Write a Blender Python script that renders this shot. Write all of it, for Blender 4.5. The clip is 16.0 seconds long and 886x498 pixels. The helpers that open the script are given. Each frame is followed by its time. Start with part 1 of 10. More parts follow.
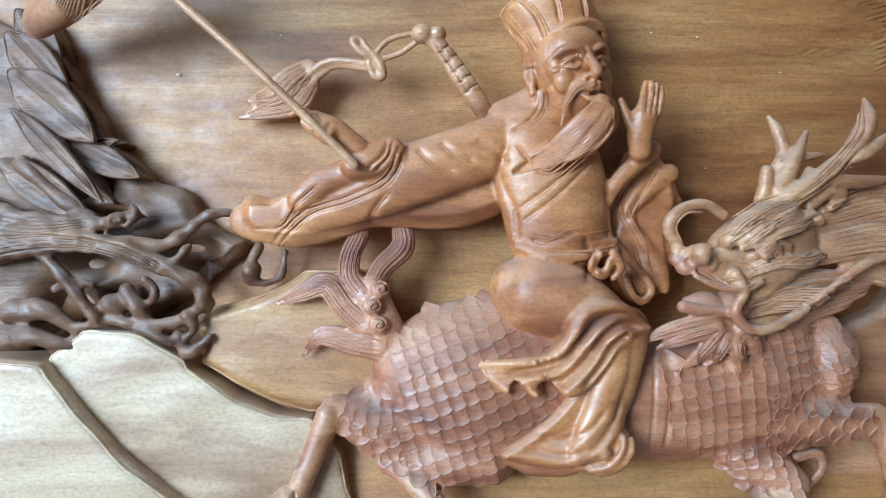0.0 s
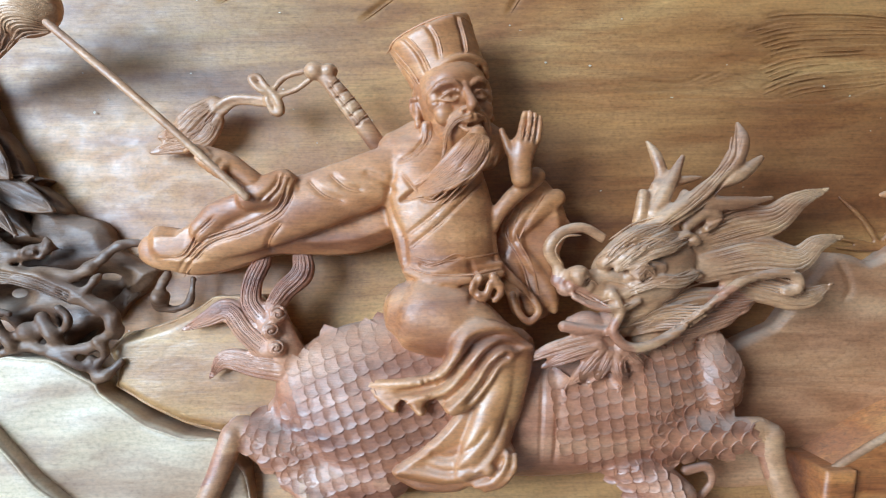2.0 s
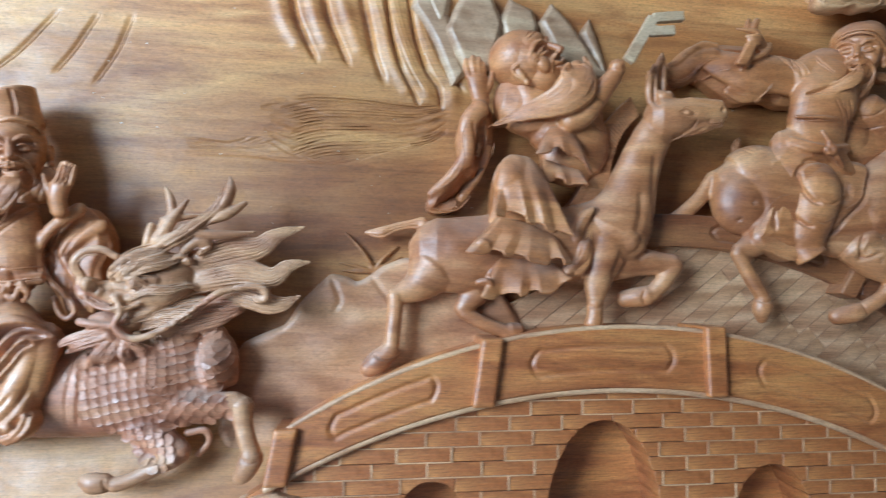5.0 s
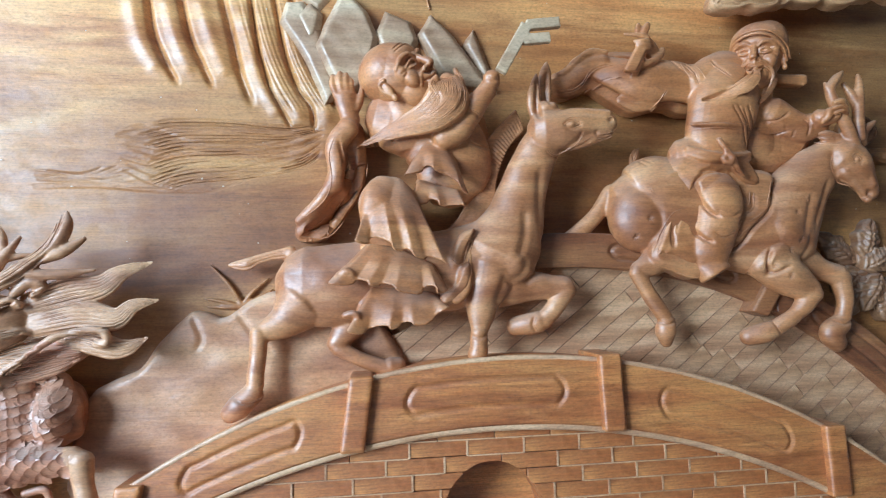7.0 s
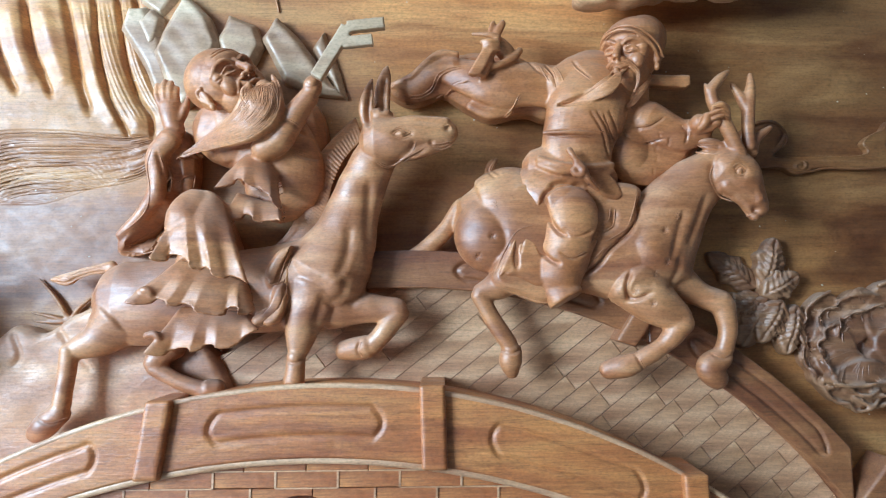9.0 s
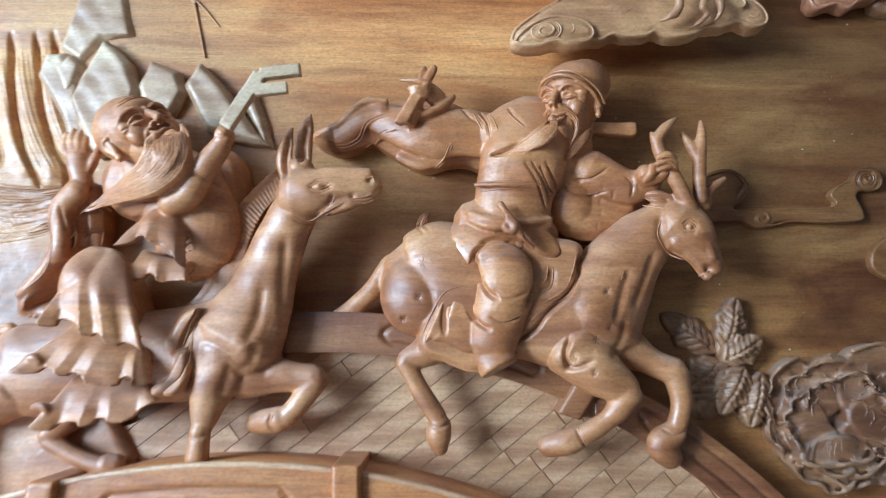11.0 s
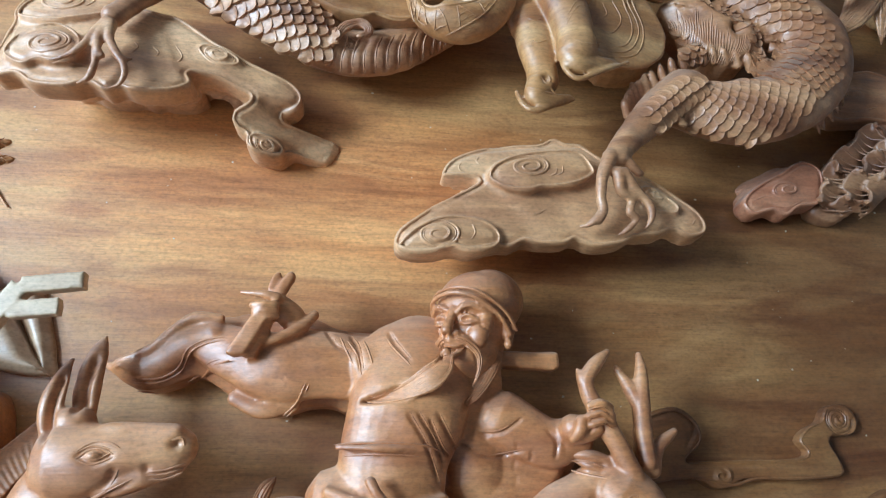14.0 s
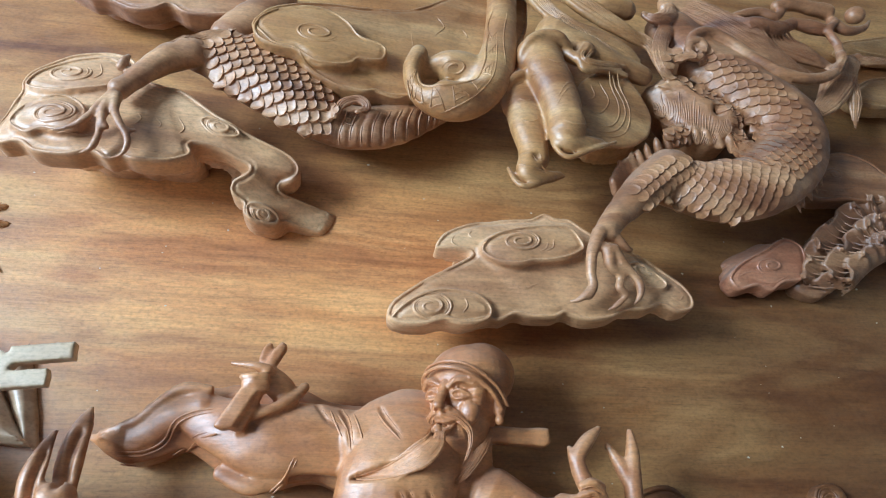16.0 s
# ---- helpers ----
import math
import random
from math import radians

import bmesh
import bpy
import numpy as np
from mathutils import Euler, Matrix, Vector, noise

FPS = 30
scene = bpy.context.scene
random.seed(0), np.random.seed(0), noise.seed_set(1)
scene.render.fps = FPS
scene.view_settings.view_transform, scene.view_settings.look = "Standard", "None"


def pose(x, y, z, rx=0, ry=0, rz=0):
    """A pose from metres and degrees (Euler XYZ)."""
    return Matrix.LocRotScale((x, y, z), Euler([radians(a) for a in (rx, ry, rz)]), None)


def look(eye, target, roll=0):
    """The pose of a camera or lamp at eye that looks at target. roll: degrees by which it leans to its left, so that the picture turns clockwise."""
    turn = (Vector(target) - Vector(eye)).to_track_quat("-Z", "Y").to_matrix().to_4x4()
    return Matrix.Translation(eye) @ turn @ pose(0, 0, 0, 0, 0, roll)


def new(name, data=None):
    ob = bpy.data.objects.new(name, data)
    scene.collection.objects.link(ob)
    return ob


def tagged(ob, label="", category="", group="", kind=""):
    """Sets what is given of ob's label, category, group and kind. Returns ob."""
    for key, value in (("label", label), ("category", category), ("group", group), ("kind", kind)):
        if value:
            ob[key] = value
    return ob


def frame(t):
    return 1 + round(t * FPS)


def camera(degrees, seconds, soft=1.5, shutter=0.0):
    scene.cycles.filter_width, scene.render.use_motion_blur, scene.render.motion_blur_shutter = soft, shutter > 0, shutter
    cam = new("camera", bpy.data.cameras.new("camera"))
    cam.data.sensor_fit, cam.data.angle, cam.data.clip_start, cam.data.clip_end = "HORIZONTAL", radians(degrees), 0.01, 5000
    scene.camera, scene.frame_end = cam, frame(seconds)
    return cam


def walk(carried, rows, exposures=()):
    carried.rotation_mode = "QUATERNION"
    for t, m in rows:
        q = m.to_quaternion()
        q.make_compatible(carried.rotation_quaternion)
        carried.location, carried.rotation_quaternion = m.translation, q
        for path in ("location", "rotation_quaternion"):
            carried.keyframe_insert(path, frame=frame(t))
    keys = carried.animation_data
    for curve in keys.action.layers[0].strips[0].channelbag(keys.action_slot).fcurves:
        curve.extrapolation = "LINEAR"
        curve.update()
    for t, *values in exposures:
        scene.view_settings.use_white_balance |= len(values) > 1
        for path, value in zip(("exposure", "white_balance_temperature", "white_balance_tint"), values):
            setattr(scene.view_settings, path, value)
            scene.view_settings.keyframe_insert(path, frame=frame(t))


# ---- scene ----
cam = camera(71.3, 16.0, soft=1.15, shutter=0.32)
PATH = [
    (0, (0.005, 0.011, 1.306), (0.022, 2.011, 1.308), 0.1),
    (0.5, (0.041, 0.0, 1.31), (0.092, 1.999, 1.304), -0.3),
    (1, (0.092, -0.012, 1.313), (0.112, 1.988, 1.331), -0.8),
    (1.5, (0.099, -0.01, 1.311), (0.105, 1.99, 1.344), -1.0),
    (2, (0.13, -0.019, 1.318), (0.112, 1.981, 1.361), -0.9),
    (2.5, (0.214, -0.054, 1.306), (0.121, 1.943, 1.349), -0.2),
    (3, (0.238, -0.102, 1.28), (0.128, 1.894, 1.319), -0.2),
    (3.5, (0.23, -0.209, 1.291), (0.213, 1.791, 1.301), -0.9),
    (4, (0.264, -0.275, 1.282), (0.367, 1.723, 1.293), -0.7),
    (4.5, (0.428, -0.284, 1.295), (0.556, 1.711, 1.376), -0.6),
    (5, (0.657, -0.287, 1.307), (0.862, 1.7, 1.422), 0.6),
    (5.2, (0.73, -0.299, 1.312), (0.912, 1.689, 1.418), 0.1),
    (7.3, (0.896, -0.229, 1.324), (1.101, 1.752, 1.504), -1.7),
    (7.5, (0.942, -0.226, 1.32), (1.135, 1.756, 1.497), -1.7),
    (8, (1.1, -0.204, 1.334), (1.181, 1.787, 1.504), 0.8),
    (8.5, (1.159, -0.211, 1.344), (1.194, 1.782, 1.504), 0.4),
    (8.7, (1.174, -0.196, 1.348), (1.189, 1.797, 1.514), -0.1),
    (10.8, (1.326, -0.176, 1.384), (1.249, 1.805, 1.644), 1.4),
    (11, (1.315, -0.121, 1.395), (1.28, 1.858, 1.681), 0.1),
    (11.5, (1.275, -0.012, 1.438), (1.401, 1.949, 1.814), -2.0),
    (12, (1.325, 0.051, 1.476), (1.495, 1.989, 1.939), -2.5),
    (12.5, (1.367, 0.092, 1.501), (1.513, 2.017, 2.022), -1.1),
    (13, (1.364, 0.088, 1.519), (1.518, 1.995, 2.101), -0.5),
    (13.5, (1.368, 0.082, 1.539), (1.567, 1.957, 2.206), -1.3),
    (14, (1.375, 0.072, 1.547), (1.586, 1.915, 2.297), -1.1),
    (14.5, (1.368, 0.064, 1.55), (1.563, 1.885, 2.353), -1.2),
    (15, (1.358, 0.063, 1.554), (1.564, 1.87, 2.386), -0.8),
    (15.5, (1.368, 0.059, 1.556), (1.597, 1.839, 2.439), -0.7),
    (16, (1.368, 0.059, 1.558), (1.612, 1.819, 2.478), -0.7),
]
walk(cam, [(t, look(eye, target, roll)) for t, eye, target, roll in PATH],
     [(0, -0.45), (4, -0.19), (8, 0.28), (11, 0.4), (13.5, 0.45), (16, 0.45)])

# ---- light: daylight through one large window behind and to the left ----
world = bpy.data.worlds.new("daylight")
world.use_nodes = True
scene.world = world
wn = world.node_tree
sky = wn.nodes.new("ShaderNodeTexSky")
sky.sky_type, sky.sun_disc, sky.sun_elevation, sky.sun_rotation = "NISHITA", False, radians(40), radians(200)
wn.links.new(sky.outputs[0], wn.nodes["Background"].inputs[0])
wn.nodes["Background"].inputs[1].default_value = 0.1

WINDOW = (-4.2, -1.5, 1.1, 2.95)      # x and z of the opening in the wall behind the camera
BACK = -2.4
lamp = bpy.data.lights.new("window_daylight", "AREA")
lamp.shape, lamp.size, lamp.size_y, lamp.energy, lamp.color = "RECTANGLE", 2.7, 1.85, 520.0, (0.65, 0.912, 1.19)
lamp_ob = new("window_daylight", lamp)
lamp_ob.matrix_world = look(((WINDOW[0] + WINDOW[1]) / 2, BACK - 0.02, (WINDOW[2] + WINDOW[3]) / 2), ((WINDOW[0] + WINDOW[1]) / 2, 1, (WINDOW[2] + WINDOW[3]) / 2))


# ---- materials ----
def wood(name, pale, mid, dark, rough=0.38, grain=1.0, dust=0.25, bump=0.12, seed=0.0, patchy=0.6, veins=1.0, coat=1.0, stains_and_light=()):
    """Oiled, worn wood: grain along x, blotches, pores, dust lying on what faces up; plus tinted patches, each (x, z,
    half width, half height, tint), for staining, painted sheen and painted shade.
    """
    pale, mid, dark = [(r * 0.98, g * 0.9, b * 0.77) for r, g, b in (pale, mid, dark)]
    m = bpy.data.materials.new(name)
    m.use_nodes = True
    nt = m.node_tree
    n, l = nt.nodes, nt.links
    bsdf = n["Principled BSDF"]
    tc = n.new("ShaderNodeTexCoord")

    def mapped(sx, sy, sz):
        mp = n.new("ShaderNodeMapping")
        mp.inputs["Scale"].default_value = (sx, sy, sz)
        mp.inputs["Location"].default_value = (seed, seed * 0.7, seed * 1.3)
        l.new(tc.outputs["Object"], mp.inputs[0])
        return mp.outputs[0]

    def noise_tex(vec, scale, detail=4, distortion=0.0, rgh=0.55):
        t = n.new("ShaderNodeTexNoise")
        t.inputs["Scale"].default_value, t.inputs["Detail"].default_value = scale, detail
        t.inputs["Distortion"].default_value, t.inputs["Roughness"].default_value = distortion, rgh
        l.new(vec, t.inputs["Vector"])
        return t.outputs["Fac"]

    def mixc(fac, a, b, blend="MIX"):
        x = n.new("ShaderNodeMix")
        x.data_type, x.blend_type = "RGBA", blend
        for sock, v in ((x.inputs[0], fac), (x.inputs[6], a), (x.inputs[7], b)):
            if hasattr(v, "is_linked"):
                l.new(v, sock)
            else:
                sock.default_value = v
        return x.outputs[2]

    def ramp(fac, stops):
        r = n.new("ShaderNodeValToRGB")
        while len(r.color_ramp.elements) < len(stops):
            r.color_ramp.elements.new(0.5)
        for e, (p, c) in zip(r.color_ramp.elements, stops):
            e.position, e.color = p, (*c, 1) if len(c) == 3 else c
        l.new(fac, r.inputs[0])
        return r.outputs[0]

    zone = noise_tex(mapped(0.8 * grain, 2.0 * grain, 4.6 * grain), 2.4, 7, 1.2, 0.62)
    base = ramp(zone, [(0.3, dark), (0.46, mid), (0.62, pale), (0.8, mid)])
    blot = noise_tex(mapped(0.7, 1.5, 2.3), 2.4, 4, 0.8)
    base = mixc(ramp(blot, [(0.5, (0, 0, 0)), (0.75, (patchy, patchy, patchy))]), base, (*[c * q for c, q in zip(pale, (1.1, 1.08, 1.05))], 1))
    streak = noise_tex(mapped(1.1 * grain, 9 * grain, 34 * grain), 3.0, 7, 0.7, 0.66)
    base = mixc(1.0, base, ramp(streak, [(0.3, (1 - 0.4 * veins, 1 - 0.45 * veins, 1 - 0.48 * veins)), (0.5, (0.97, 0.97, 0.97)), (0.7, (1 + 0.18 * veins, 1 + 0.17 * veins, 1 + 0.12 * veins))]), "MULTIPLY")
    fine = noise_tex(mapped(9, 60, 130), 3.0, 4, 0.2, 0.65)
    base = mixc(1.0, base, ramp(fine, [(0.32, (1 - 0.3 * veins, 1 - 0.33 * veins, 1 - 0.36 * veins)), (0.52, (1.0, 1.0, 1.0)), (0.75, (1.1, 1.1, 1.08))]), "MULTIPLY")
    # open pores: short dark dashes along the grain
    pores = noise_tex(mapped(14, 70, 210), 3.0, 2, 0.1, 0.5)
    base = mixc(1.0, base, ramp(pores, [(0.28, (1 - 0.5 * veins, 1 - 0.52 * veins, 1 - 0.55 * veins)), (0.4, (1.0, 1.0, 1.0)), (1.0, (1.0, 1.0, 1.0))]), "MULTIPLY")
    hue = noise_tex(mapped(1.7, 5.0, 8.5), 2.0, 6, 0.9)
    base = mixc(1.0, base, ramp(hue, [(0.36, (0.74, 0.62, 0.56)), (0.5, (1, 0.98, 0.96)), (0.64, (1.1, 1.12, 1.08))]), "MULTIPLY")
    grit = noise_tex(mapped(50, 55, 80), 4.0, 3, 0.0, 0.6)
    base = mixc(1.0, base, ramp(grit, [(0.3, (0.78, 0.76, 0.74)), (0.5, (1, 1, 1)), (0.72, (1.14, 1.13, 1.12))]), "MULTIPLY")
    geo = n.new("ShaderNodeNewGeometry")
    for x, z, wide, high, tint in stains_and_light:
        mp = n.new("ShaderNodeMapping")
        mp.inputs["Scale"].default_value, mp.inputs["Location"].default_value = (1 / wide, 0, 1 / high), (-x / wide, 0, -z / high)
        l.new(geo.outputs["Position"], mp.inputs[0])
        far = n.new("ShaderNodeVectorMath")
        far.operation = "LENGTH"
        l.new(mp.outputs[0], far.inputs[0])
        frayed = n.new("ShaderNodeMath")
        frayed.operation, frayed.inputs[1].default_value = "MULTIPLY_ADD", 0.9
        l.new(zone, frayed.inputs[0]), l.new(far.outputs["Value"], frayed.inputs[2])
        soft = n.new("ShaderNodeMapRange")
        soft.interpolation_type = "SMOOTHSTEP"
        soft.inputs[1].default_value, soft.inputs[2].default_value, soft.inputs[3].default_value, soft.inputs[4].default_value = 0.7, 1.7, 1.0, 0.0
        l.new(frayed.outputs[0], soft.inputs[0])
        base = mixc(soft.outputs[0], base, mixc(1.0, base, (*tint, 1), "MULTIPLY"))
    # dust
    sep = n.new("ShaderNodeSeparateXYZ")
    l.new(geo.outputs["Normal"], sep.inputs[0])
    up = n.new("ShaderNodeMapRange")
    up.inputs[1].default_value, up.inputs[2].default_value, up.inputs[3].default_value, up.inputs[4].default_value = 0.15, 1.0, 0.0, dust * 1.1
    l.new(sep.outputs[2], up.inputs[0])
    patch = noise_tex(mapped(9, 9, 9), 2.0, 5)
    mul = n.new("ShaderNodeMath")
    mul.operation = "MULTIPLY"
    l.new(up.outputs[0], mul.inputs[0]), l.new(ramp(patch, [(0.35, (0.2, 0.2, 0.2)), (0.65, (1, 1, 1))]), mul.inputs[1])
    base = mixc(mul.outputs[0], base, (0.56, 0.5, 0.44, 1))
    l.new(base, bsdf.inputs["Base Color"])
    rr = n.new("ShaderNodeMapRange")
    rr.inputs[3].default_value, rr.inputs[4].default_value = rough + 0.04, rough + 0.24
    l.new(noise_tex(mapped(6, 6, 10), 3.0, 4), rr.inputs[0])
    l.new(rr.outputs[0], bsdf.inputs["Roughness"])
    bsdf.inputs["Specular IOR Level"].default_value = 0.25
    bsdf.inputs["Coat Weight"].default_value, bsdf.inputs["Coat Roughness"].default_value, bsdf.inputs["Coat IOR"].default_value = coat, 0.4, 1.78
    film = noise_tex(mapped(11, 13, 17), 2.2, 6, 0.4, 0.65)
    for sock, lo, hi in (("Coat Roughness", 0.34, 0.6), ("Coat Weight", coat, coat * 0.55)):
        rr = n.new("ShaderNodeMapRange")
        rr.inputs[1].default_value, rr.inputs[2].default_value, rr.inputs[3].default_value, rr.inputs[4].default_value = 0.3, 0.7, lo, hi
        l.new(film, rr.inputs[0]), l.new(rr.outputs[0], bsdf.inputs[sock])
    bp = n.new("ShaderNodeBump")
    bp.inputs["Strength"].default_value, bp.inputs["Distance"].default_value = bump * 1.6, 0.004
    l.new(fine, bp.inputs["Height"])
    bp2 = n.new("ShaderNodeBump")
    bp2.inputs["Strength"].default_value, bp2.inputs["Distance"].default_value = bump * 1.6, 0.006
    l.new(noise_tex(mapped(22, 22, 30), 2.5, 3), bp2.inputs["Height"])
    l.new(bp.outputs[0], bp2.inputs["Normal"])
    l.new(bp2.outputs[0], bsdf.inputs["Normal"])
    l.new(bp2.outputs[0], bsdf.inputs["Coat Normal"])
    return m


def plain(name, colour, rough=0.8, scale=3.0, vary=0.12):
    m = bpy.data.materials.new(name)
    m.use_nodes = True
    n, l = m.node_tree.nodes, m.node_tree.links
    t = n.new("ShaderNodeTexNoise")
    t.inputs["Scale"].default_value, t.inputs["Detail"].default_value = scale, 6
    r = n.new("ShaderNodeValToRGB")
    r.color_ramp.elements[0].color = (*[c * (1 - vary) for c in colour], 1)
    r.color_ramp.elements[1].color = (*[min(1, c * (1 + vary)) for c in colour], 1)
    l.new(t.outputs["Fac"], r.inputs[0]), l.new(r.outputs[0], n["Principled BSDF"].inputs["Base Color"])
    n["Principled BSDF"].inputs["Roughness"].default_value = rough
    return m


# Patches: pale ones paint in sheen, dark ones paint in shade beside reddish staining.
PANEL_WOOD = wood("panel_wood", (0.54, 0.305, 0.135), (0.41, 0.185, 0.068), (0.22, 0.078, 0.027), 0.38, 0.8, 0.05, 0.05, 0.0, 0.75, 0.5, 0.72,
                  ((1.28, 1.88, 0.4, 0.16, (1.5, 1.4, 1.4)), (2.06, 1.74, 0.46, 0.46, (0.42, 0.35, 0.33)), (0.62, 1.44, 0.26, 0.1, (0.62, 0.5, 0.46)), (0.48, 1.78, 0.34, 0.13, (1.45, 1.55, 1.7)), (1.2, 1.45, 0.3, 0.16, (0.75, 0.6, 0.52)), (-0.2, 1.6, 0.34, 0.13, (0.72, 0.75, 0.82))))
ANIMAL_WOOD = wood("animal_wood", (0.62, 0.325, 0.17), (0.48, 0.205, 0.09), (0.28, 0.1, 0.042), 0.42, 1.5, 0.4, 0.07, 5.9, 0.5, 0.28)
FIGURE_WOOD = wood("figure_wood", (0.6, 0.285, 0.13), (0.46, 0.18, 0.07), (0.26, 0.085, 0.032), 0.42, 1.5, 0.4, 0.07, 3.1, 0.5, 0.3)
BEAST_WOOD = wood("red_brown_wood", (0.54, 0.265, 0.17), (0.41, 0.16, 0.092), (0.22, 0.074, 0.042), 0.42, 1.5, 0.5, 0.1, 7.7, 0.5, 0.25)
HEAD_WOOD = wood("tan_wood", (0.62, 0.37, 0.23), (0.48, 0.24, 0.13), (0.28, 0.115, 0.058), 0.44, 1.5, 0.5, 0.1, 8.8, 0.5, 0.25)
PALE_WOOD = wood("pale_wood", (0.64, 0.53, 0.42), (0.53, 0.4, 0.295), (0.37, 0.235, 0.15), 0.45, 1.0, 0.4, 0.035, 5.3, 0.6, 0.15)
CLOUD_WOOD = wood("cloud_wood", (0.58, 0.36, 0.185), (0.45, 0.225, 0.09), (0.27, 0.11, 0.042), 0.42, 1.5, 0.45, 0.08, 6.1, 0.6, 0.3)
DRAGON_WOOD = wood("dragon_wood", (0.53, 0.3, 0.175), (0.39, 0.178, 0.088), (0.18, 0.066, 0.03), 0.42, 1.8, 0.5, 0.1, 11.3, 0.5, 0.3)
BRIDGE_WOOD = wood("bridge_wood", (0.6, 0.262, 0.095), (0.47, 0.165, 0.055), (0.28, 0.08, 0.027), 0.4, 1.5, 0.1, 0.1, 1.9, 0.4, 0.7)
PALE_CLOUD = wood("pale_cloud_wood", (0.71, 0.455, 0.29), (0.58, 0.325, 0.18), (0.36, 0.165, 0.082), 0.42, 1.5, 0.45, 0.08, 13.1, 0.6, 0.25)
# Far rail: reddish bridge wood, its shade put into a darker colour.
SHADED_RED_WOOD = wood("shaded_red_rail_wood", (0.38, 0.17, 0.075), (0.27, 0.1, 0.044), (0.15, 0.048, 0.021), 0.4, 1.5, 0.15, 0.1, 2.7, 0.3, 0.6)
DECK_WOOD = wood("deck_wood", (0.72, 0.48, 0.34), (0.6, 0.365, 0.235), (0.4, 0.205, 0.115), 0.42, 1.2, 0.15, 0.1, 9.2, 0.6, 0.4)
FLOWER_WOOD = wood("dark_flower_wood", (0.37, 0.2, 0.115), (0.26, 0.118, 0.062), (0.14, 0.055, 0.03), 0.42, 1.6, 0.4, 0.12, 4.4, 0.3, 0.3)
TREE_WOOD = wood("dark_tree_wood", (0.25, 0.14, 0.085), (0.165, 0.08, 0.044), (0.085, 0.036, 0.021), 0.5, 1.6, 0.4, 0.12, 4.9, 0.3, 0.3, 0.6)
PLASTER = plain("plaster", (0.32, 0.315, 0.305), 0.9, 2.0, 0.06)
WHITEWASH = plain("whitewash", (0.5, 0.495, 0.48), 0.9, 2.0, 0.06)
CONCRETE = plain("concrete_floor", (0.3, 0.28, 0.26), 0.7, 4.0, 0.2)


# ---- tools for carving ----
def face_y(x):
    """The panel's front face; it stands a little askew."""
    return 0.715 + 0.03 * x


def curve(points, n=6, closed=False):
    """A smooth line through points of any dimension."""
    p = np.array(points, float)
    if len(p) < 3 and not closed:
        return np.array([p[0] + (p[-1] - p[0]) * k / n for k in range(n + 1)])
    q = np.vstack([p[-1:], p, p[:2]]) if closed else np.vstack([2 * p[:1] - p[1:2], p, 2 * p[-1:] - p[-2:-1]])
    out = []
    for i in range(len(q) - 3):
        a, b, c, d = q[i:i + 4]
        for k in range(n):
            t = k / n
            out.append(0.5 * (2 * b + (c - a) * t + (2 * a - 5 * b + 4 * c - d) * t * t + (3 * b - a - 3 * c + d) * t ** 3))
    if not closed:
        out.append(p[-1])
    return np.array(out)


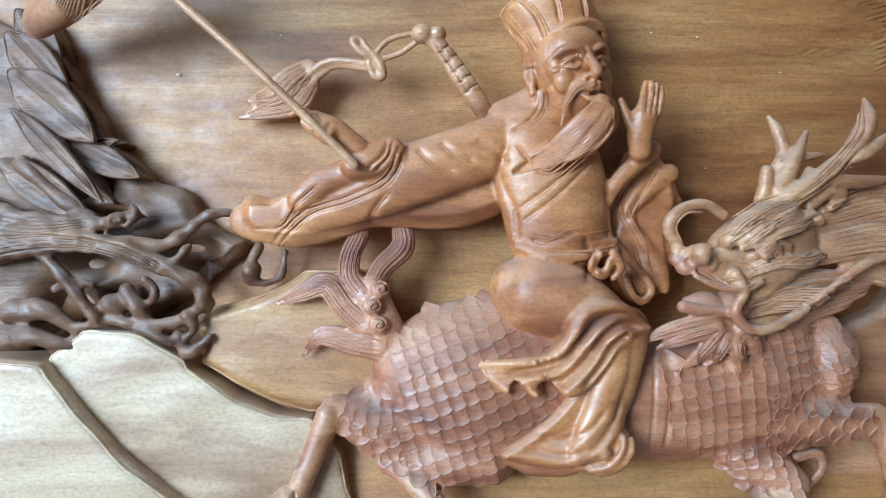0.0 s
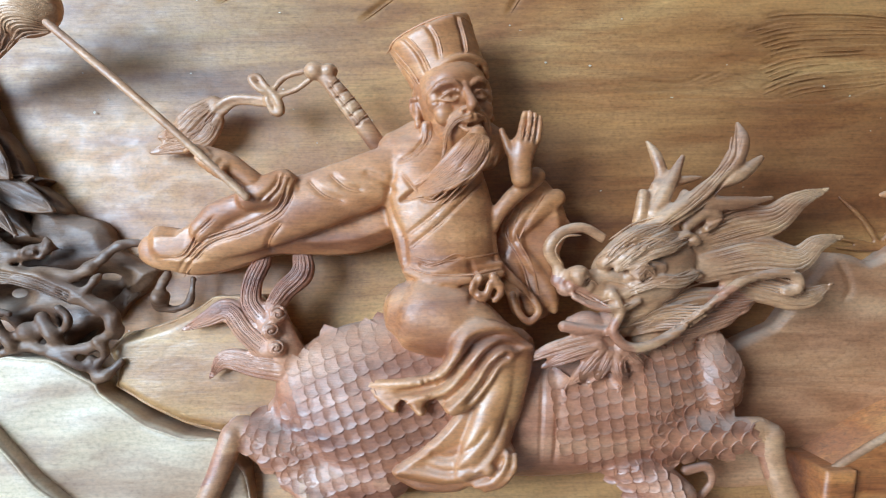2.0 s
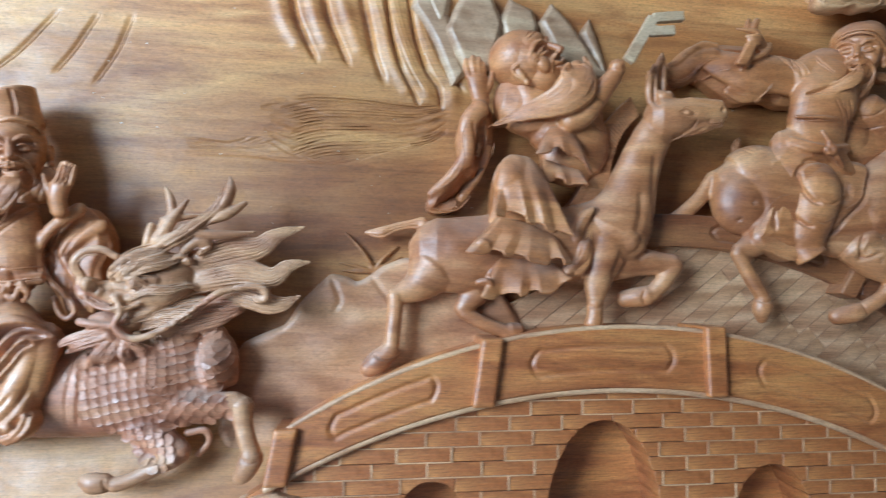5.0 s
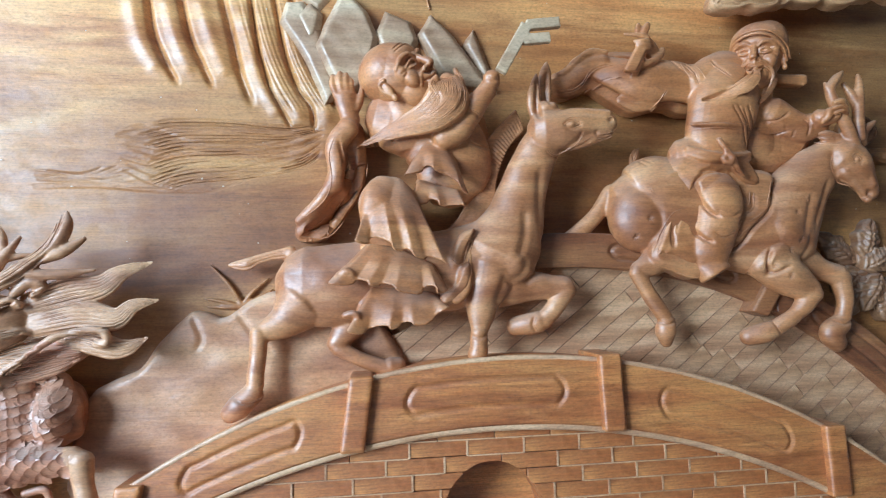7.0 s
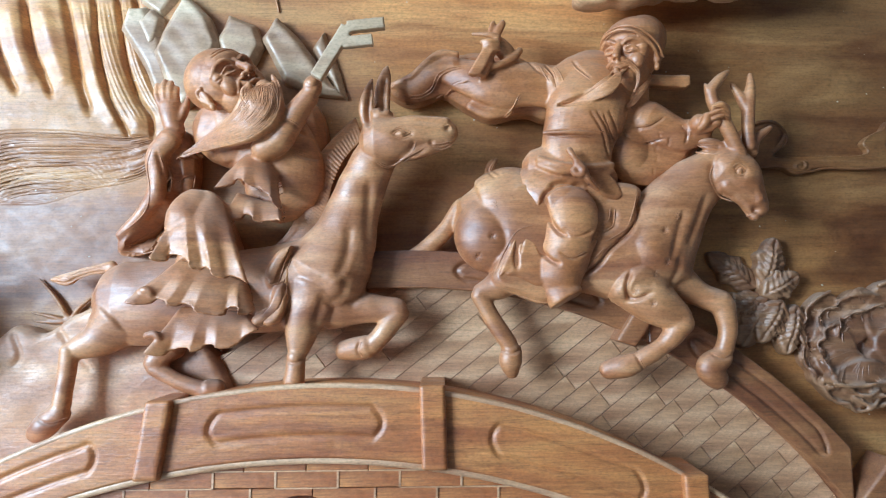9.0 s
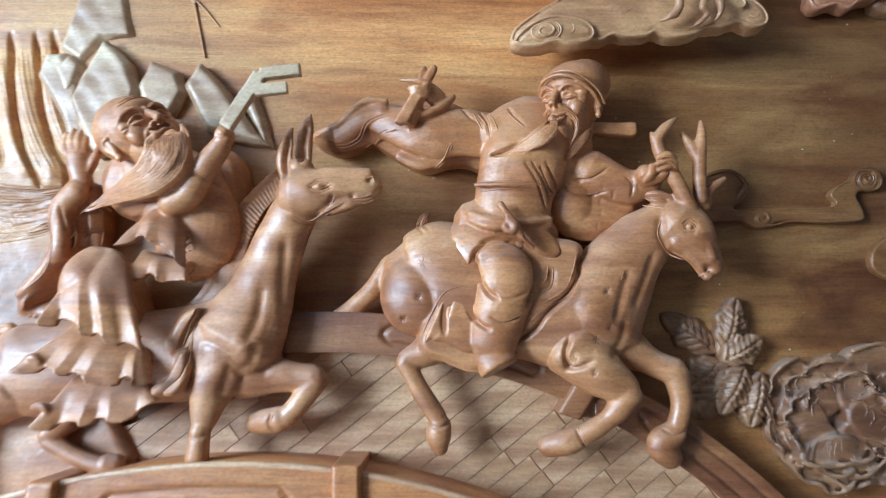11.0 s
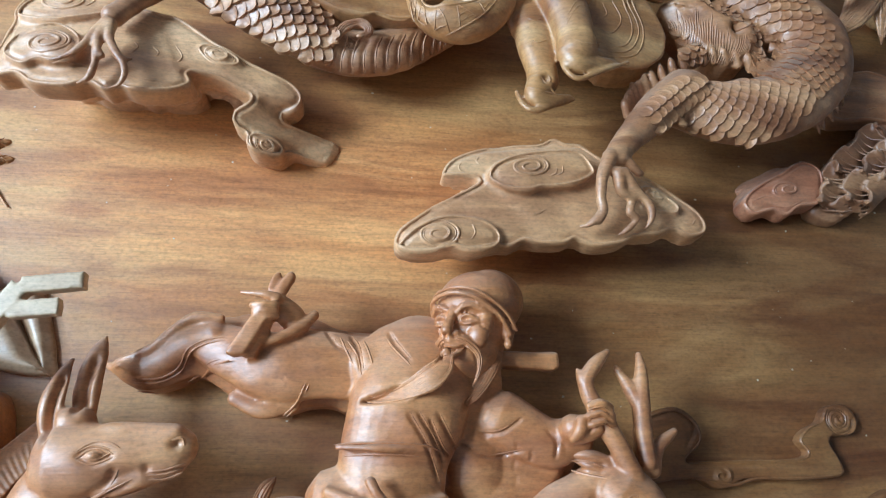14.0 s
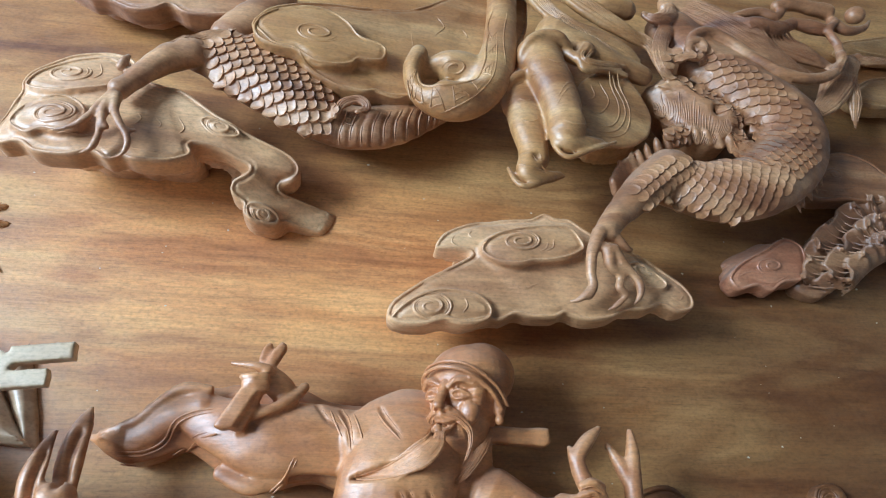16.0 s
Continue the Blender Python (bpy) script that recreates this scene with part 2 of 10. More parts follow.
class Clay:
    """Masses of a carved thing, which are melted into one skin."""

    def __init__(self):
        self.v, self.f, self.locks = [], [], []

    def add(self, verts, faces):
        o = len(self.v)
        self.v += [tuple(p) for p in verts]
        self.f += [tuple(i + o for i in f) for f in faces]
        return self

    def tube(self, pts, flat=1.0, n=12, seg=32):
        """A round limb through (x, z, depth, radius); flat squeezes it against the panel."""
        c = curve(pts, n)
        c[:, 3] = np.maximum(c[:, 3], 0.0006)
        line = np.stack([c[:, 0], face_y(c[:, 0]) - c[:, 2], c[:, 1]], 1)
        t0, t1 = line[0] - line[1], line[-1] - line[-2]
        t0, t1 = t0 / (np.linalg.norm(t0) + 1e-9), t1 / (np.linalg.norm(t1) + 1e-9)
        r = c[:, 3]
        line = np.vstack([line[0] + t0 * r[0] * 0.75, line[0] + t0 * r[0] * 0.45, line, line[-1] + t1 * r[-1] * 0.45, line[-1] + t1 * r[-1] * 0.75])
        r = np.concatenate([[r[0] * 0.3, r[0] * 0.78], r, [r[-1] * 0.78, r[-1] * 0.3]])
        tan = np.gradient(line, axis=0)
        tan /= np.linalg.norm(tan, axis=1, keepdims=True) + 1e-9
        side = np.cross(tan, (0, 1, 0))
        side /= np.linalg.norm(side, axis=1, keepdims=True) + 1e-9
        up = np.cross(side, tan)
        verts, faces, m = [], [], len(line)
        for i in range(m):
            for k in range(seg):
                a = 2 * math.pi * k / seg
                verts.append(line[i] + r[i] * (math.cos(a) * side[i] + math.sin(a) * flat * up[i]))
        for i in range(m - 1):
            for k in range(seg):
                a, b = i * seg + k, i * seg + (k + 1) % seg
                faces.append((a, b, b + seg, a + seg))
        faces += [tuple(range(seg))[::-1], tuple(range((m - 1) * seg, m * seg))]
        return self.add(verts, faces)

    def tubes(self, *many, flat=1.0):
        for pts in many:
            self.tube(pts, flat)
        return self

    def blob(self, at, rx, rz, rd, turn=0.0):
        """An ellipsoid at (x, z, depth), turned in the panel's plane by degrees."""
        x, z, d = at[0][:3] if isinstance(at, list) else at
        verts, faces, a, b = [], [], 44, 28
        ct, st = math.cos(radians(turn)), math.sin(radians(turn))
        for i in range(b + 1):
            th = math.pi * (0.02 + 0.96 * i / b)
            for k in range(a):
                ph = 2 * math.pi * k / a
                u, w, e = rx * math.sin(th) * math.cos(ph), rz * math.cos(th), rd * math.sin(th) * math.sin(ph)
                verts.append((x + u * ct - w * st, face_y(x) - d - e, z + u * st + w * ct))
        for i in range(b):
            for k in range(a):
                faces.append((i * a + k, i * a + (k + 1) % a, (i + 1) * a + (k + 1) % a, (i + 1) * a + k))
        faces += [tuple(range(a))[::-1], tuple(range(b * a, (b + 1) * a))]
        return self.add(verts, faces)

    def slab(self, outline, d0, d1, bevel=0.004, n=4, smooth=True, lean=0.0):
        """A flat piece with this outline of (x, z), from depth d0 to d1; lean: how much deeper its top lies, per metre."""
        o = curve(outline, n, True) if smooth else np.array(outline, float)
        own = o[:, 2] if o.shape[1] > 2 else None
        o = o[:, :2]
        area = 0.5 * np.sum(o[:, 0] * np.roll(o[:, 1], -1) - o[:, 1] * np.roll(o[:, 0], -1))
        if area < 0:
            o = o[::-1]
            own = own[::-1] if own is not None else None
        t = np.roll(o, -1, 0) - np.roll(o, 1, 0)
        t /= np.linalg.norm(t, axis=1, keepdims=True) + 1e-9
        inner = o + np.stack([-t[:, 1], t[:, 0]], 1) * bevel
        zl, m = o[:, 1].min(), len(o)
        rings = [(o, d0), (o, d1 - bevel), (inner, d1)]
        verts = [(p[0], face_y(p[0]) - d + lean * (p[1] - zl) * (d > d0), p[1]) for q, d in rings for p in q]
        if own is not None:                        # the rim's own depths; d0 and d1 are added to them
            verts = [(p[0], face_y(p[0]) - max(d + e, -0.004), p[1]) for q, d in rings for p, e in zip(q, own)]
        faces = [(r * m + i, r * m + (i + 1) % m, (r + 1) * m + (i + 1) % m, (r + 1) * m + i) for r in range(2) for i in range(m)]
        faces += [tuple(range(m))[::-1], tuple(range(2 * m, 3 * m))]
        return self.add(verts, faces)

    def drape(self, upper, hem, d0, d1, folds, amp, bulge=0.008, phase=0.0, n=90, m=26):
        """A hanging cloth from the line upper to the line hem of (x, z), in folds that swell towards the hem."""
        u = np.linspace(0, 1, n)
        rows = []
        for line in (upper, hem):
            c = curve([p[:2] for p in line], 8)
            run = np.concatenate([[0], np.cumsum(np.hypot(*np.diff(c, axis=0).T))])
            rows.append(np.stack([np.interp(u, run / run[-1], c[:, k]) for k in (0, 1)], 1))
        a, b = rows
        th = 2 * math.pi * folds * (u + 0.05 * np.sin(2 * math.pi * u * 1.7 + phase * 2)) + phase
        size = amp * (0.8 + 0.35 * np.sin(th * 0.37 + phase))
        tan = np.gradient(b, axis=0)
        tan /= np.linalg.norm(tan, axis=1, keepdims=True) + 1e-9
        front = np.zeros((m, n, 3))
        for j in range(m):
            t = j / (m - 1)
            g = t ** 1.4
            p = a * (1 - t) + b * t + tan * (size * 0.75 * g * np.sin(2 * th + 0.6))[:, None]
            p[:, 1] += size * 0.9 * g * np.cos(th + 0.4)
            d = d0 + (d1 - d0) * t + bulge * math.sin(math.pi * min(t * 1.1, 1)) * np.sin(math.pi * np.clip(u, 0.02, 0.98)) ** 0.5 + size * g * np.sin(th)
            d = d - 0.012 * (np.clip(1 - u / 0.06, 0, 1) ** 2 + np.clip(1 - (1 - u) / 0.06, 0, 1) ** 2)
            front[j] = np.stack([p[:, 0], face_y(p[:, 0]) - d, p[:, 1]], 1)
        back = front + np.array((0, 0.0075, 0.0))
        i = np.arange(m * n).reshape(m, n)
        quad = lambda k: np.stack([k[:-1, :-1], k[1:, :-1], k[1:, 1:], k[:-1, 1:]], 2).reshape(-1, 4).tolist()
        faces = quad(i) + [q[::-1] for q in quad(i + m * n)]
        rim = [*i[0, :], *i[1:, -1], *i[-1, -2::-1], *i[-2:0:-1, 0]]
        faces += [(rim[k], rim[(k + 1) % len(rim)], rim[(k + 1) % len(rim)] + m * n, rim[k] + m * n) for k in range(len(rim))]
        return self.add(np.vstack([front.reshape(-1, 3), back.reshape(-1, 3)]), faces)

    def cup(self, p0, p1, r0, r1, flat=0.8, seg=48, dome=0.12, lean=0.0):
        """A flaring cap or cup from p0 to p1, both (x, z, depth), with a low domed end; lean tips the ends."""
        a, b = [np.array((p[0], face_y(p[0]) - p[2], p[1])) for p in (p0, p1)]
        ax = b - a
        t = ax / np.linalg.norm(ax)
        side = np.cross(t, (0, 1, 0))
        side /= np.linalg.norm(side)
        up = np.cross(side, t)
        rings = [(0.0, 0.9), (0.03, 1.0), (0.25, 1.0), (0.5, 1.0), (0.75, 1.0), (0.95, 1.0), (1.0, 0.985), (1.0 + dome * 0.4, 0.9), (1.0 + dome * 0.8, 0.6), (1.0 + dome, 0.2)]
        verts, faces = [], []
        for u, q in rings:
            r = (r0 + (r1 - r0) * min(u, 1)) * q
            for k in range(seg):
                g = 2 * math.pi * k / seg
                verts.append(a + ax * u + r * (math.cos(g) * side + math.sin(g) * flat * up) - t * lean * r * math.sin(g))
        for i in range(len(rings) - 1):
            for k in range(seg):
                p, q = i * seg + k, i * seg + (k + 1) % seg
                faces.append((p, q, q + seg, p + seg))
        faces += [tuple(range(seg))[::-1], tuple(range((len(rings) - 1) * seg, len(rings) * seg))]
        return self.add(verts, faces)

    def lock(self, pts, flat=0.6, comb=4, cut=-0.002):
        """A lock of hair or a flame: a limb that is combed along its length later."""
        self.locks.append((pts, comb, cut))
        return self.tube(pts, flat)

    def bake(self, voxel=0.0025, smooth=3):
        """Melts the masses into one skin, ready for the chisel."""
        me = bpy.data.meshes.new("clay")
        me.from_pydata(self.v, [], self.f)
        bm = bmesh.new()
        bm.from_mesh(me)
        bmesh.ops.recalc_face_normals(bm, faces=bm.faces)
        bm.to_mesh(me)
        bm.free()
        ob = new("clay", me)
        mod = ob.modifiers.new("melt", "REMESH")
        mod.mode, mod.voxel_size, mod.adaptivity = "VOXEL", voxel, 0.0
        if smooth:
            sm = ob.modifiers.new("soften", "SMOOTH")
            sm.factor, sm.iterations = 0.5, smooth
        ev = ob.evaluated_get(bpy.context.evaluated_depsgraph_get())
        got = bpy.data.meshes.new_from_object(ev)
        v = np.empty(len(got.vertices) * 3)
        got.vertices.foreach_get("co", v)
        f = np.array([tuple(p.vertices) for p in got.polygons])
        bpy.data.objects.remove(ob)
        bpy.data.meshes.remove(me)
        bpy.data.meshes.remove(got)
        k = Carving(v.reshape(-1, 3), f)
        for pts, comb, cut in self.locks:
            k.comb(pts, comb, cut)
        return k


class Head:
    """A carved head, modelled in its own frame: right, up and out, in parts of its height; yaw turns it to the viewer's right, pitch up, roll anticlockwise."""

    def __init__(self, at, size, yaw, pitch, roll, smile=1.0, brow=1.0):
        self.at, self.size, self.clay = at, size, Clay()
        y, p, r = radians(yaw), radians(pitch), radians(roll)
        tip = np.array(((1, 0, 0), (0, math.cos(p), math.sin(p)), (0, -math.sin(p), math.cos(p))))
        turn = np.array(((math.cos(y), 0, math.sin(y)), (0, 1, 0), (-math.sin(y), 0, math.cos(y))))
        lean = np.array(((math.cos(r), -math.sin(r), 0), (math.sin(r), math.cos(r), 0), (0, 0, 1)))
        self.turn = lean @ turn @ tip
        self.ball((0, 0.1, -0.02), (0.375, 0.42, 0.4))
        self.ball((0, -0.16, 0.06), (0.285, 0.33, 0.31))
        self.ball((0, 0.2, 0.16), (0.28, 0.2, 0.22))
        for s in (-1, 1):
            self.ball((s * 0.19, -0.1, 0.25), (0.11, 0.1 + 0.02 * smile, 0.09))
            self.ball((s * 0.25, 0.03, 0.2), (0.08, 0.12, 0.1))
            self.line([(s * 0.05, 0.1, 0.375, 0.03), (s * 0.13, 0.155, 0.37, 0.036 * brow), (s * 0.23, 0.15, 0.31, 0.036 * brow), (s * 0.315, 0.075, 0.22, 0.022)])
            self.ball((s * 0.145, 0.035, 0.315), (0.068, 0.05, 0.05))
            self.line([(s * 0.07, 0.02, 0.352, 0.013), (s * 0.11, 0.068, 0.372, 0.016), (s * 0.165, 0.075, 0.365, 0.017), (s * 0.215, 0.045, 0.325, 0.016), (s * 0.25, 0.01, 0.28, 0.012)])
            self.line([(s * 0.075, 0.015, 0.352, 0.011), (s * 0.13, -0.012, 0.368, 0.014), (s * 0.19, -0.002, 0.345, 0.014), (s * 0.235, 0.02, 0.3, 0.01)])
            self.ball((s * 0.06, -0.105, 0.4), (0.045, 0.038, 0.05))
            self.line([(s * 0.075, -0.1, 0.39, 0.02), (s * 0.15, -0.15, 0.345, 0.024), (s * 0.19, -0.24, 0.29, 0.022)])
            self.ball((s * 0.375, -0.02, -0.02), (0.045, 0.13, 0.075))
            self.line([(s * 0.385, -0.1, 0.0, 0.03), (s * 0.41, 0.0, -0.05, 0.024), (s * 0.405, 0.09, -0.03, 0.026), (s * 0.38, 0.09, 0.04, 0.022)])
            self.ball((s * 0.385, -0.15, 0.01), (0.04, 0.05, 0.04))
        self.line([(0, 0.13, 0.36, 0.04), (0, 0.04, 0.405, 0.042), (0, -0.04, 0.455, 0.05), (0, -0.09, 0.475, 0.056)])
        self.line([(-0.15, -0.2 + 0.05 * smile, 0.34, 0.018), (-0.07, -0.215, 0.4, 0.026), (0, -0.205, 0.42, 0.026), (0.07, -0.215, 0.4, 0.026), (0.15, -0.2 + 0.05 * smile, 0.34, 0.018)])
        self.line([(-0.14, -0.225 + 0.05 * smile, 0.33, 0.016), (-0.06, -0.285, 0.385, 0.03), (0, -0.295, 0.4, 0.034), (0.06, -0.285, 0.385, 0.03), (0.14, -0.225 + 0.05 * smile, 0.33, 0.016)])

    def put(self, p):
        q = self.turn @ np.array(p[:3]) * self.size
        return (self.at[0] + q[0], self.at[1] + q[1], self.at[2] + q[2])

    def ball(self, at, r, a=36, b=24):
        verts, faces = [], []
        for i in range(b + 1):
            th = math.pi * (0.02 + 0.96 * i / b)
            for k in range(a):
                ph = 2 * math.pi * k / a
                x, z, d = self.put((at[0] + r[0] * math.sin(th) * math.cos(ph), at[1] + r[1] * math.cos(th), at[2] + r[2] * math.sin(th) * math.sin(ph)))
                verts.append((x, face_y(self.at[0]) - d, z))
        for i in range(b):
            for k in range(a):
                faces.append((i * a + k, i * a + (k + 1) % a, (i + 1) * a + (k + 1) % a, (i + 1) * a + k))
        faces += [tuple(range(a))[::-1], tuple(range(b * a, (b + 1) * a))]
        self.clay.add(verts, faces)

    def line(self, pts, flat=1.0):
        self.clay.tube([(*self.put(p), p[3] * self.size) for p in pts], flat, n=8, seg=20)

    def lock(self, pts, flat=0.8, comb=2):
        self.clay.lock([(*self.put(p), p[3] * self.size) for p in pts], flat, comb)

    def done(self, voxel=0.00125):
        """Bakes the head and cuts lids, pupils, mouth and brow hairs."""
        k = self.clay.bake(voxel, 1)
        h = self.size
        flat = lambda pts: [self.put(p)[:2] for p in pts]
        k.cut(flat([(-0.15, -0.215, 0.36), (-0.06, -0.25, 0.4), (0, -0.255, 0.41), (0.06, -0.25, 0.4), (0.15, -0.215, 0.36)]), 0.012 * h, -0.026 * h)
        for s in (-1, 1):
            k.cut(flat([(s * 0.07, 0.085, 0.36), (s * 0.15, 0.105, 0.36), (s * 0.24, 0.075, 0.3)]), 0.02 * h, -0.03 * h)
            k.cut(flat([(s * 0.08, 0.03, 0.36), (s * 0.145, 0.035, 0.37), (s * 0.22, 0.02, 0.31)]), 0.012 * h, -0.012 * h)
            k.bulge(self.put((s * 0.14, 0.032, 0.36)), 0.016 * h, 0.016 * h, -0.018 * h)
            k.bulge(self.put((s * 0.055, -0.135, 0.42)), 0.018 * h, 0.012 * h, -0.03 * h)
            k.cut(flat([(s * 0.24, -0.03, 0.29), (s * 0.29, -0.05, 0.24)]), 0.01 * h, -0.012 * h)
            k.cut(flat([(s * 0.24, 0.0, 0.29), (s * 0.3, 0.0, 0.24)]), 0.01 * h, -0.012 * h)
            for q in range(7):
                u = 0.09 + 0.03 * q
                k.cut(flat([(s * u, 0.125, 0.37), (s * (u + 0.035), 0.185 - 0.25 * max(u - 0.2, 0), 0.36)]), 0.007 * h, -0.009 * h)
        return k


class Carving:
    """A skin that a chisel works on: every stroke is a line of (x, z) on the face of the panel."""

    def __init__(self, v, f, trim=True):
        if trim:                                   # what lies inside the panel is cut off
            keep = (v[:, 1] < face_y(v[:, 0]) + 0.006)[f].any(1)
            f = f[keep]
            used = np.unique(f)
            back = np.zeros(len(v), int)
            back[used] = np.arange(len(used))
            v, f = v[used], back[f]
        self.v, self.f = v, f
        self.xv, self.xf, self.strands, self.more = [], [], [], []
        self.feel()

    def feel(self):
        v, f = self.v, self.f
        nrm = np.cross(v[f[:, 2]] - v[f[:, 0]], v[f[:, 3]] - v[f[:, 1]])
        out = np.zeros_like(v)
        for k in range(4):
            np.add.at(out, f[:, k], nrm)
        self.n = out / (np.linalg.norm(out, axis=1, keepdims=True) + 1e-12)
        self.front = self.n[:, 1] < -0.05
        self.depth = face_y(v[:, 0]) - v[:, 1]
        return self

    def push(self, idx, h):
        """Moves skin out by h metres, along the normal leaned towards the viewer."""
        d = self.n[idx] * 0.5 + np.array((0, -0.5, 0))
        self.v[idx] += d / (np.linalg.norm(d, axis=1, keepdims=True) + 1e-9) * h[:, None]

    def cut(self, line, width, depth, n=6, lo=-1.0, hi=9.0, closed=False, fade=True):
        """A groove (depth < 0) or ridge along a line; lo and hi limit the depth it works at."""
        c = curve([p[:2] for p in line], n, closed)
        if closed:
            c = np.vstack([c, c[:1]])
        v = self.v
        w = width * 2.2
        idx = np.nonzero(self.front & (v[:, 0] > c[:, 0].min() - w) & (v[:, 0] < c[:, 0].max() + w) & (v[:, 2] > c[:, 1].min() - w) & (v[:, 2] < c[:, 1].max() + w) & (self.depth > lo) & (self.depth < hi))[0]
        if not len(idx):
            return self
        p = v[idx][:, (0, 2)]
        best, along = np.full(len(p), 1e9), np.zeros(len(p))
        for k in range(len(c) - 1):
            a, b = c[k], c[k + 1]
            ab = b - a
            t = np.clip(((p - a) @ ab) / (ab @ ab + 1e-12), 0, 1)
            dist = np.hypot(*(p - a - t[:, None] * ab).T)
            m = dist < best
            best[m], along[m] = dist[m], (k + t[m]) / (len(c) - 1)
        h = depth * np.exp(-(best / width) ** 2)
        if fade and not closed:
            h = h * np.clip(np.minimum(along, 1 - along) * 8 + 0.25, 0, 1)
        self.push(idx, h)
        return self

    def cuts(self, width, depth, *lines, lo=-1.0, hi=9.0):
        for line in lines:
            self.cut(line, width * (1.3 if width > 0.0019 else 1), depth * (0.6 if width > 0.0019 else 1), lo=lo, hi=hi)
            if width > 0.0024:
                continue
            c = curve([p[:2] for p in line], 4)
            t = np.gradient(c, axis=0)
            t /= np.linalg.norm(t, axis=1, keepdims=True) + 1e-9
            self.strands.append((c + np.stack([-t[:, 1], t[:, 0]], 1) * width * 1.25, width * 0.45, lo, hi))
        return self

    def hair(self, a, b, count, width, depth, lo=-1.0, hi=9.0, strand=True, ragged=False):
        """Count grooves running from the line a over to the line b."""
        ca, cb = curve([p[:2] for p in a], 5), curve([p[:2] for p in b], 5)
        u = np.linspace(0, 1, 30)
        ra = np.stack([np.interp(u, np.linspace(0, 1, len(ca)), ca[:, k]) for k in (0, 1)], 1)
        rb = np.stack([np.interp(u, np.linspace(0, 1, len(cb)), cb[:, k]) for k in (0, 1)], 1)
        for k in range(count):
            t = (k + 0.5 + random.uniform(-0.15, 0.15)) / count
            a, b = (random.randint(0, 6), random.randint(25, 30)) if ragged else (0, 30)
            self.cut((ra * (1 - t) + rb * t)[a:b], width, depth * random.uniform(0.75, 1.2), n=1, lo=lo, hi=hi)
            if strand:
                t = (k + 1) / count
                self.strands.append(((ra * (1 - t) + rb * t)[a:b], min(width * 0.75, 0.002) * random.uniform(0.7, 1.1), lo, hi))
        return self

    def comb(self, pts, count, depth):
        """Grooves along a lock (x, z, depth, radius)."""
        c = curve(pts, 4)
        t = np.gradient(c[:, :2], axis=0)
        t /= np.linalg.norm(t, axis=1, keepdims=True) + 1e-9
        side = np.stack([-t[:, 1], t[:, 0]], 1) * c[:, 3:4]
        wide = float(np.mean(c[:, 3])) * 2 / max(count, 1)
        for k in range(count):
            q = ((k + 0.5) / count * 2 - 1) * 0.85
            self.cut(c[:, :2] + side * q, max(wide * 0.3, 0.0011), depth, n=1, lo=float(c[:, 2].min()) - 0.004)
            for e in ((k + 1) / count * 2 - 1, (k + random.uniform(0.55, 0.8)) / count * 2 - 1):
                self.strands.append((c[1:-1, :2] + side[1:-1] * e * 0.8, min(max(wide * 0.2, 0.0008), 0.0019) * random.uniform(0.7, 1.15), float(c[:, 2].min()) - 0.004, float((c[:, 2] + c[:, 3]).max()) + 0.006))
        return self

    def join(self, other):
        """Takes in another skin, finer or coarser."""
        if other.strands:
            other.sense()
            for line, r, a, b in other.strands:
                other.thread(line, r, n=1, lo=a, hi=b)
        o = len(self.xv)
        self.xv += other.xv
        self.xf += [tuple(i + o for i in f) for f in other.xf]
        self.more.append((other.v, other.f))
        return self

    def sense(self):
        """A map of how far the skin stands off the panel."""
        self.feel()
        self.cell = 0.0025
        self.corner = self.v[:, (0, 2)].min(0) - 0.02
        size = ((self.v[:, (0, 2)].max(0) + 0.02 - self.corner) / self.cell).astype(int) + 2
        self.map = np.full(size, -1.0)
        v = self.v[self.front]
        ij = ((v[:, (0, 2)] - self.corner) / self.cell).astype(int)
        np.maximum.at(self.map, (ij[:, 0], ij[:, 1]), self.depth[self.front])
        for k in range(4):
            if k == 1:
                self.solid = self.map > 0
            pad = np.pad(self.map, 1, constant_values=-1.0)
            near = np.max([pad[1 + a:pad.shape[0] - 1 + a, 1 + b:pad.shape[1] - 1 + b] for a in (-1, 0, 1) for b in (-1, 0, 1)], 0)
            self.map = np.where(self.map < 0, near, self.map)
        return self

    def reach(self, p):
        """The skin's depth at points (x, z), between the cells of the map."""
        q = (np.asarray(p, float) - self.corner) / self.cell - 0.5
        q = np.clip(q, 0, np.array(self.map.shape) - 2.001)
        i = q.astype(int)
        f = q - i
        g = lambda a, b: np.maximum(self.map[i[:, 0] + a, i[:, 1] + b], 0)
        return (g(0, 0) * (1 - f[:, 0]) + g(1, 0) * f[:, 0]) * (1 - f[:, 1]) + (g(0, 1) * (1 - f[:, 0]) + g(1, 1) * f[:, 0]) * f[:, 1]

    def thread(self, line, r, n=4, lo=-1.0, hi=9.0, closed=False, sink=0.35, taper=True):
        """A fine raised line that follows the skin; it breaks where the skin lies too deep or too shallow."""
        c = curve([p[:2] for p in line], n, closed)
        if closed:
            c = np.vstack([c, c[:1]])
        d = self.reach(c)
        ij = np.clip(((c - self.corner) / self.cell).astype(int), 0, np.array(self.map.shape) - 1)
        ok = (d > lo) & (d < hi) & (d > 0) & self.solid[ij[:, 0], ij[:, 1]]
        step = np.abs(np.diff(d, append=d[-1])) < np.hypot(*np.diff(c, axis=0, append=c[-1:] + 1e-3).T) * 2.2 + 0.0015
        ok &= step
        runs, run = [], []
        for i in range(len(c)):
            if ok[i]:
                run.append(i)
            else:
                runs.append(run)
                run = []
        runs.append(run)
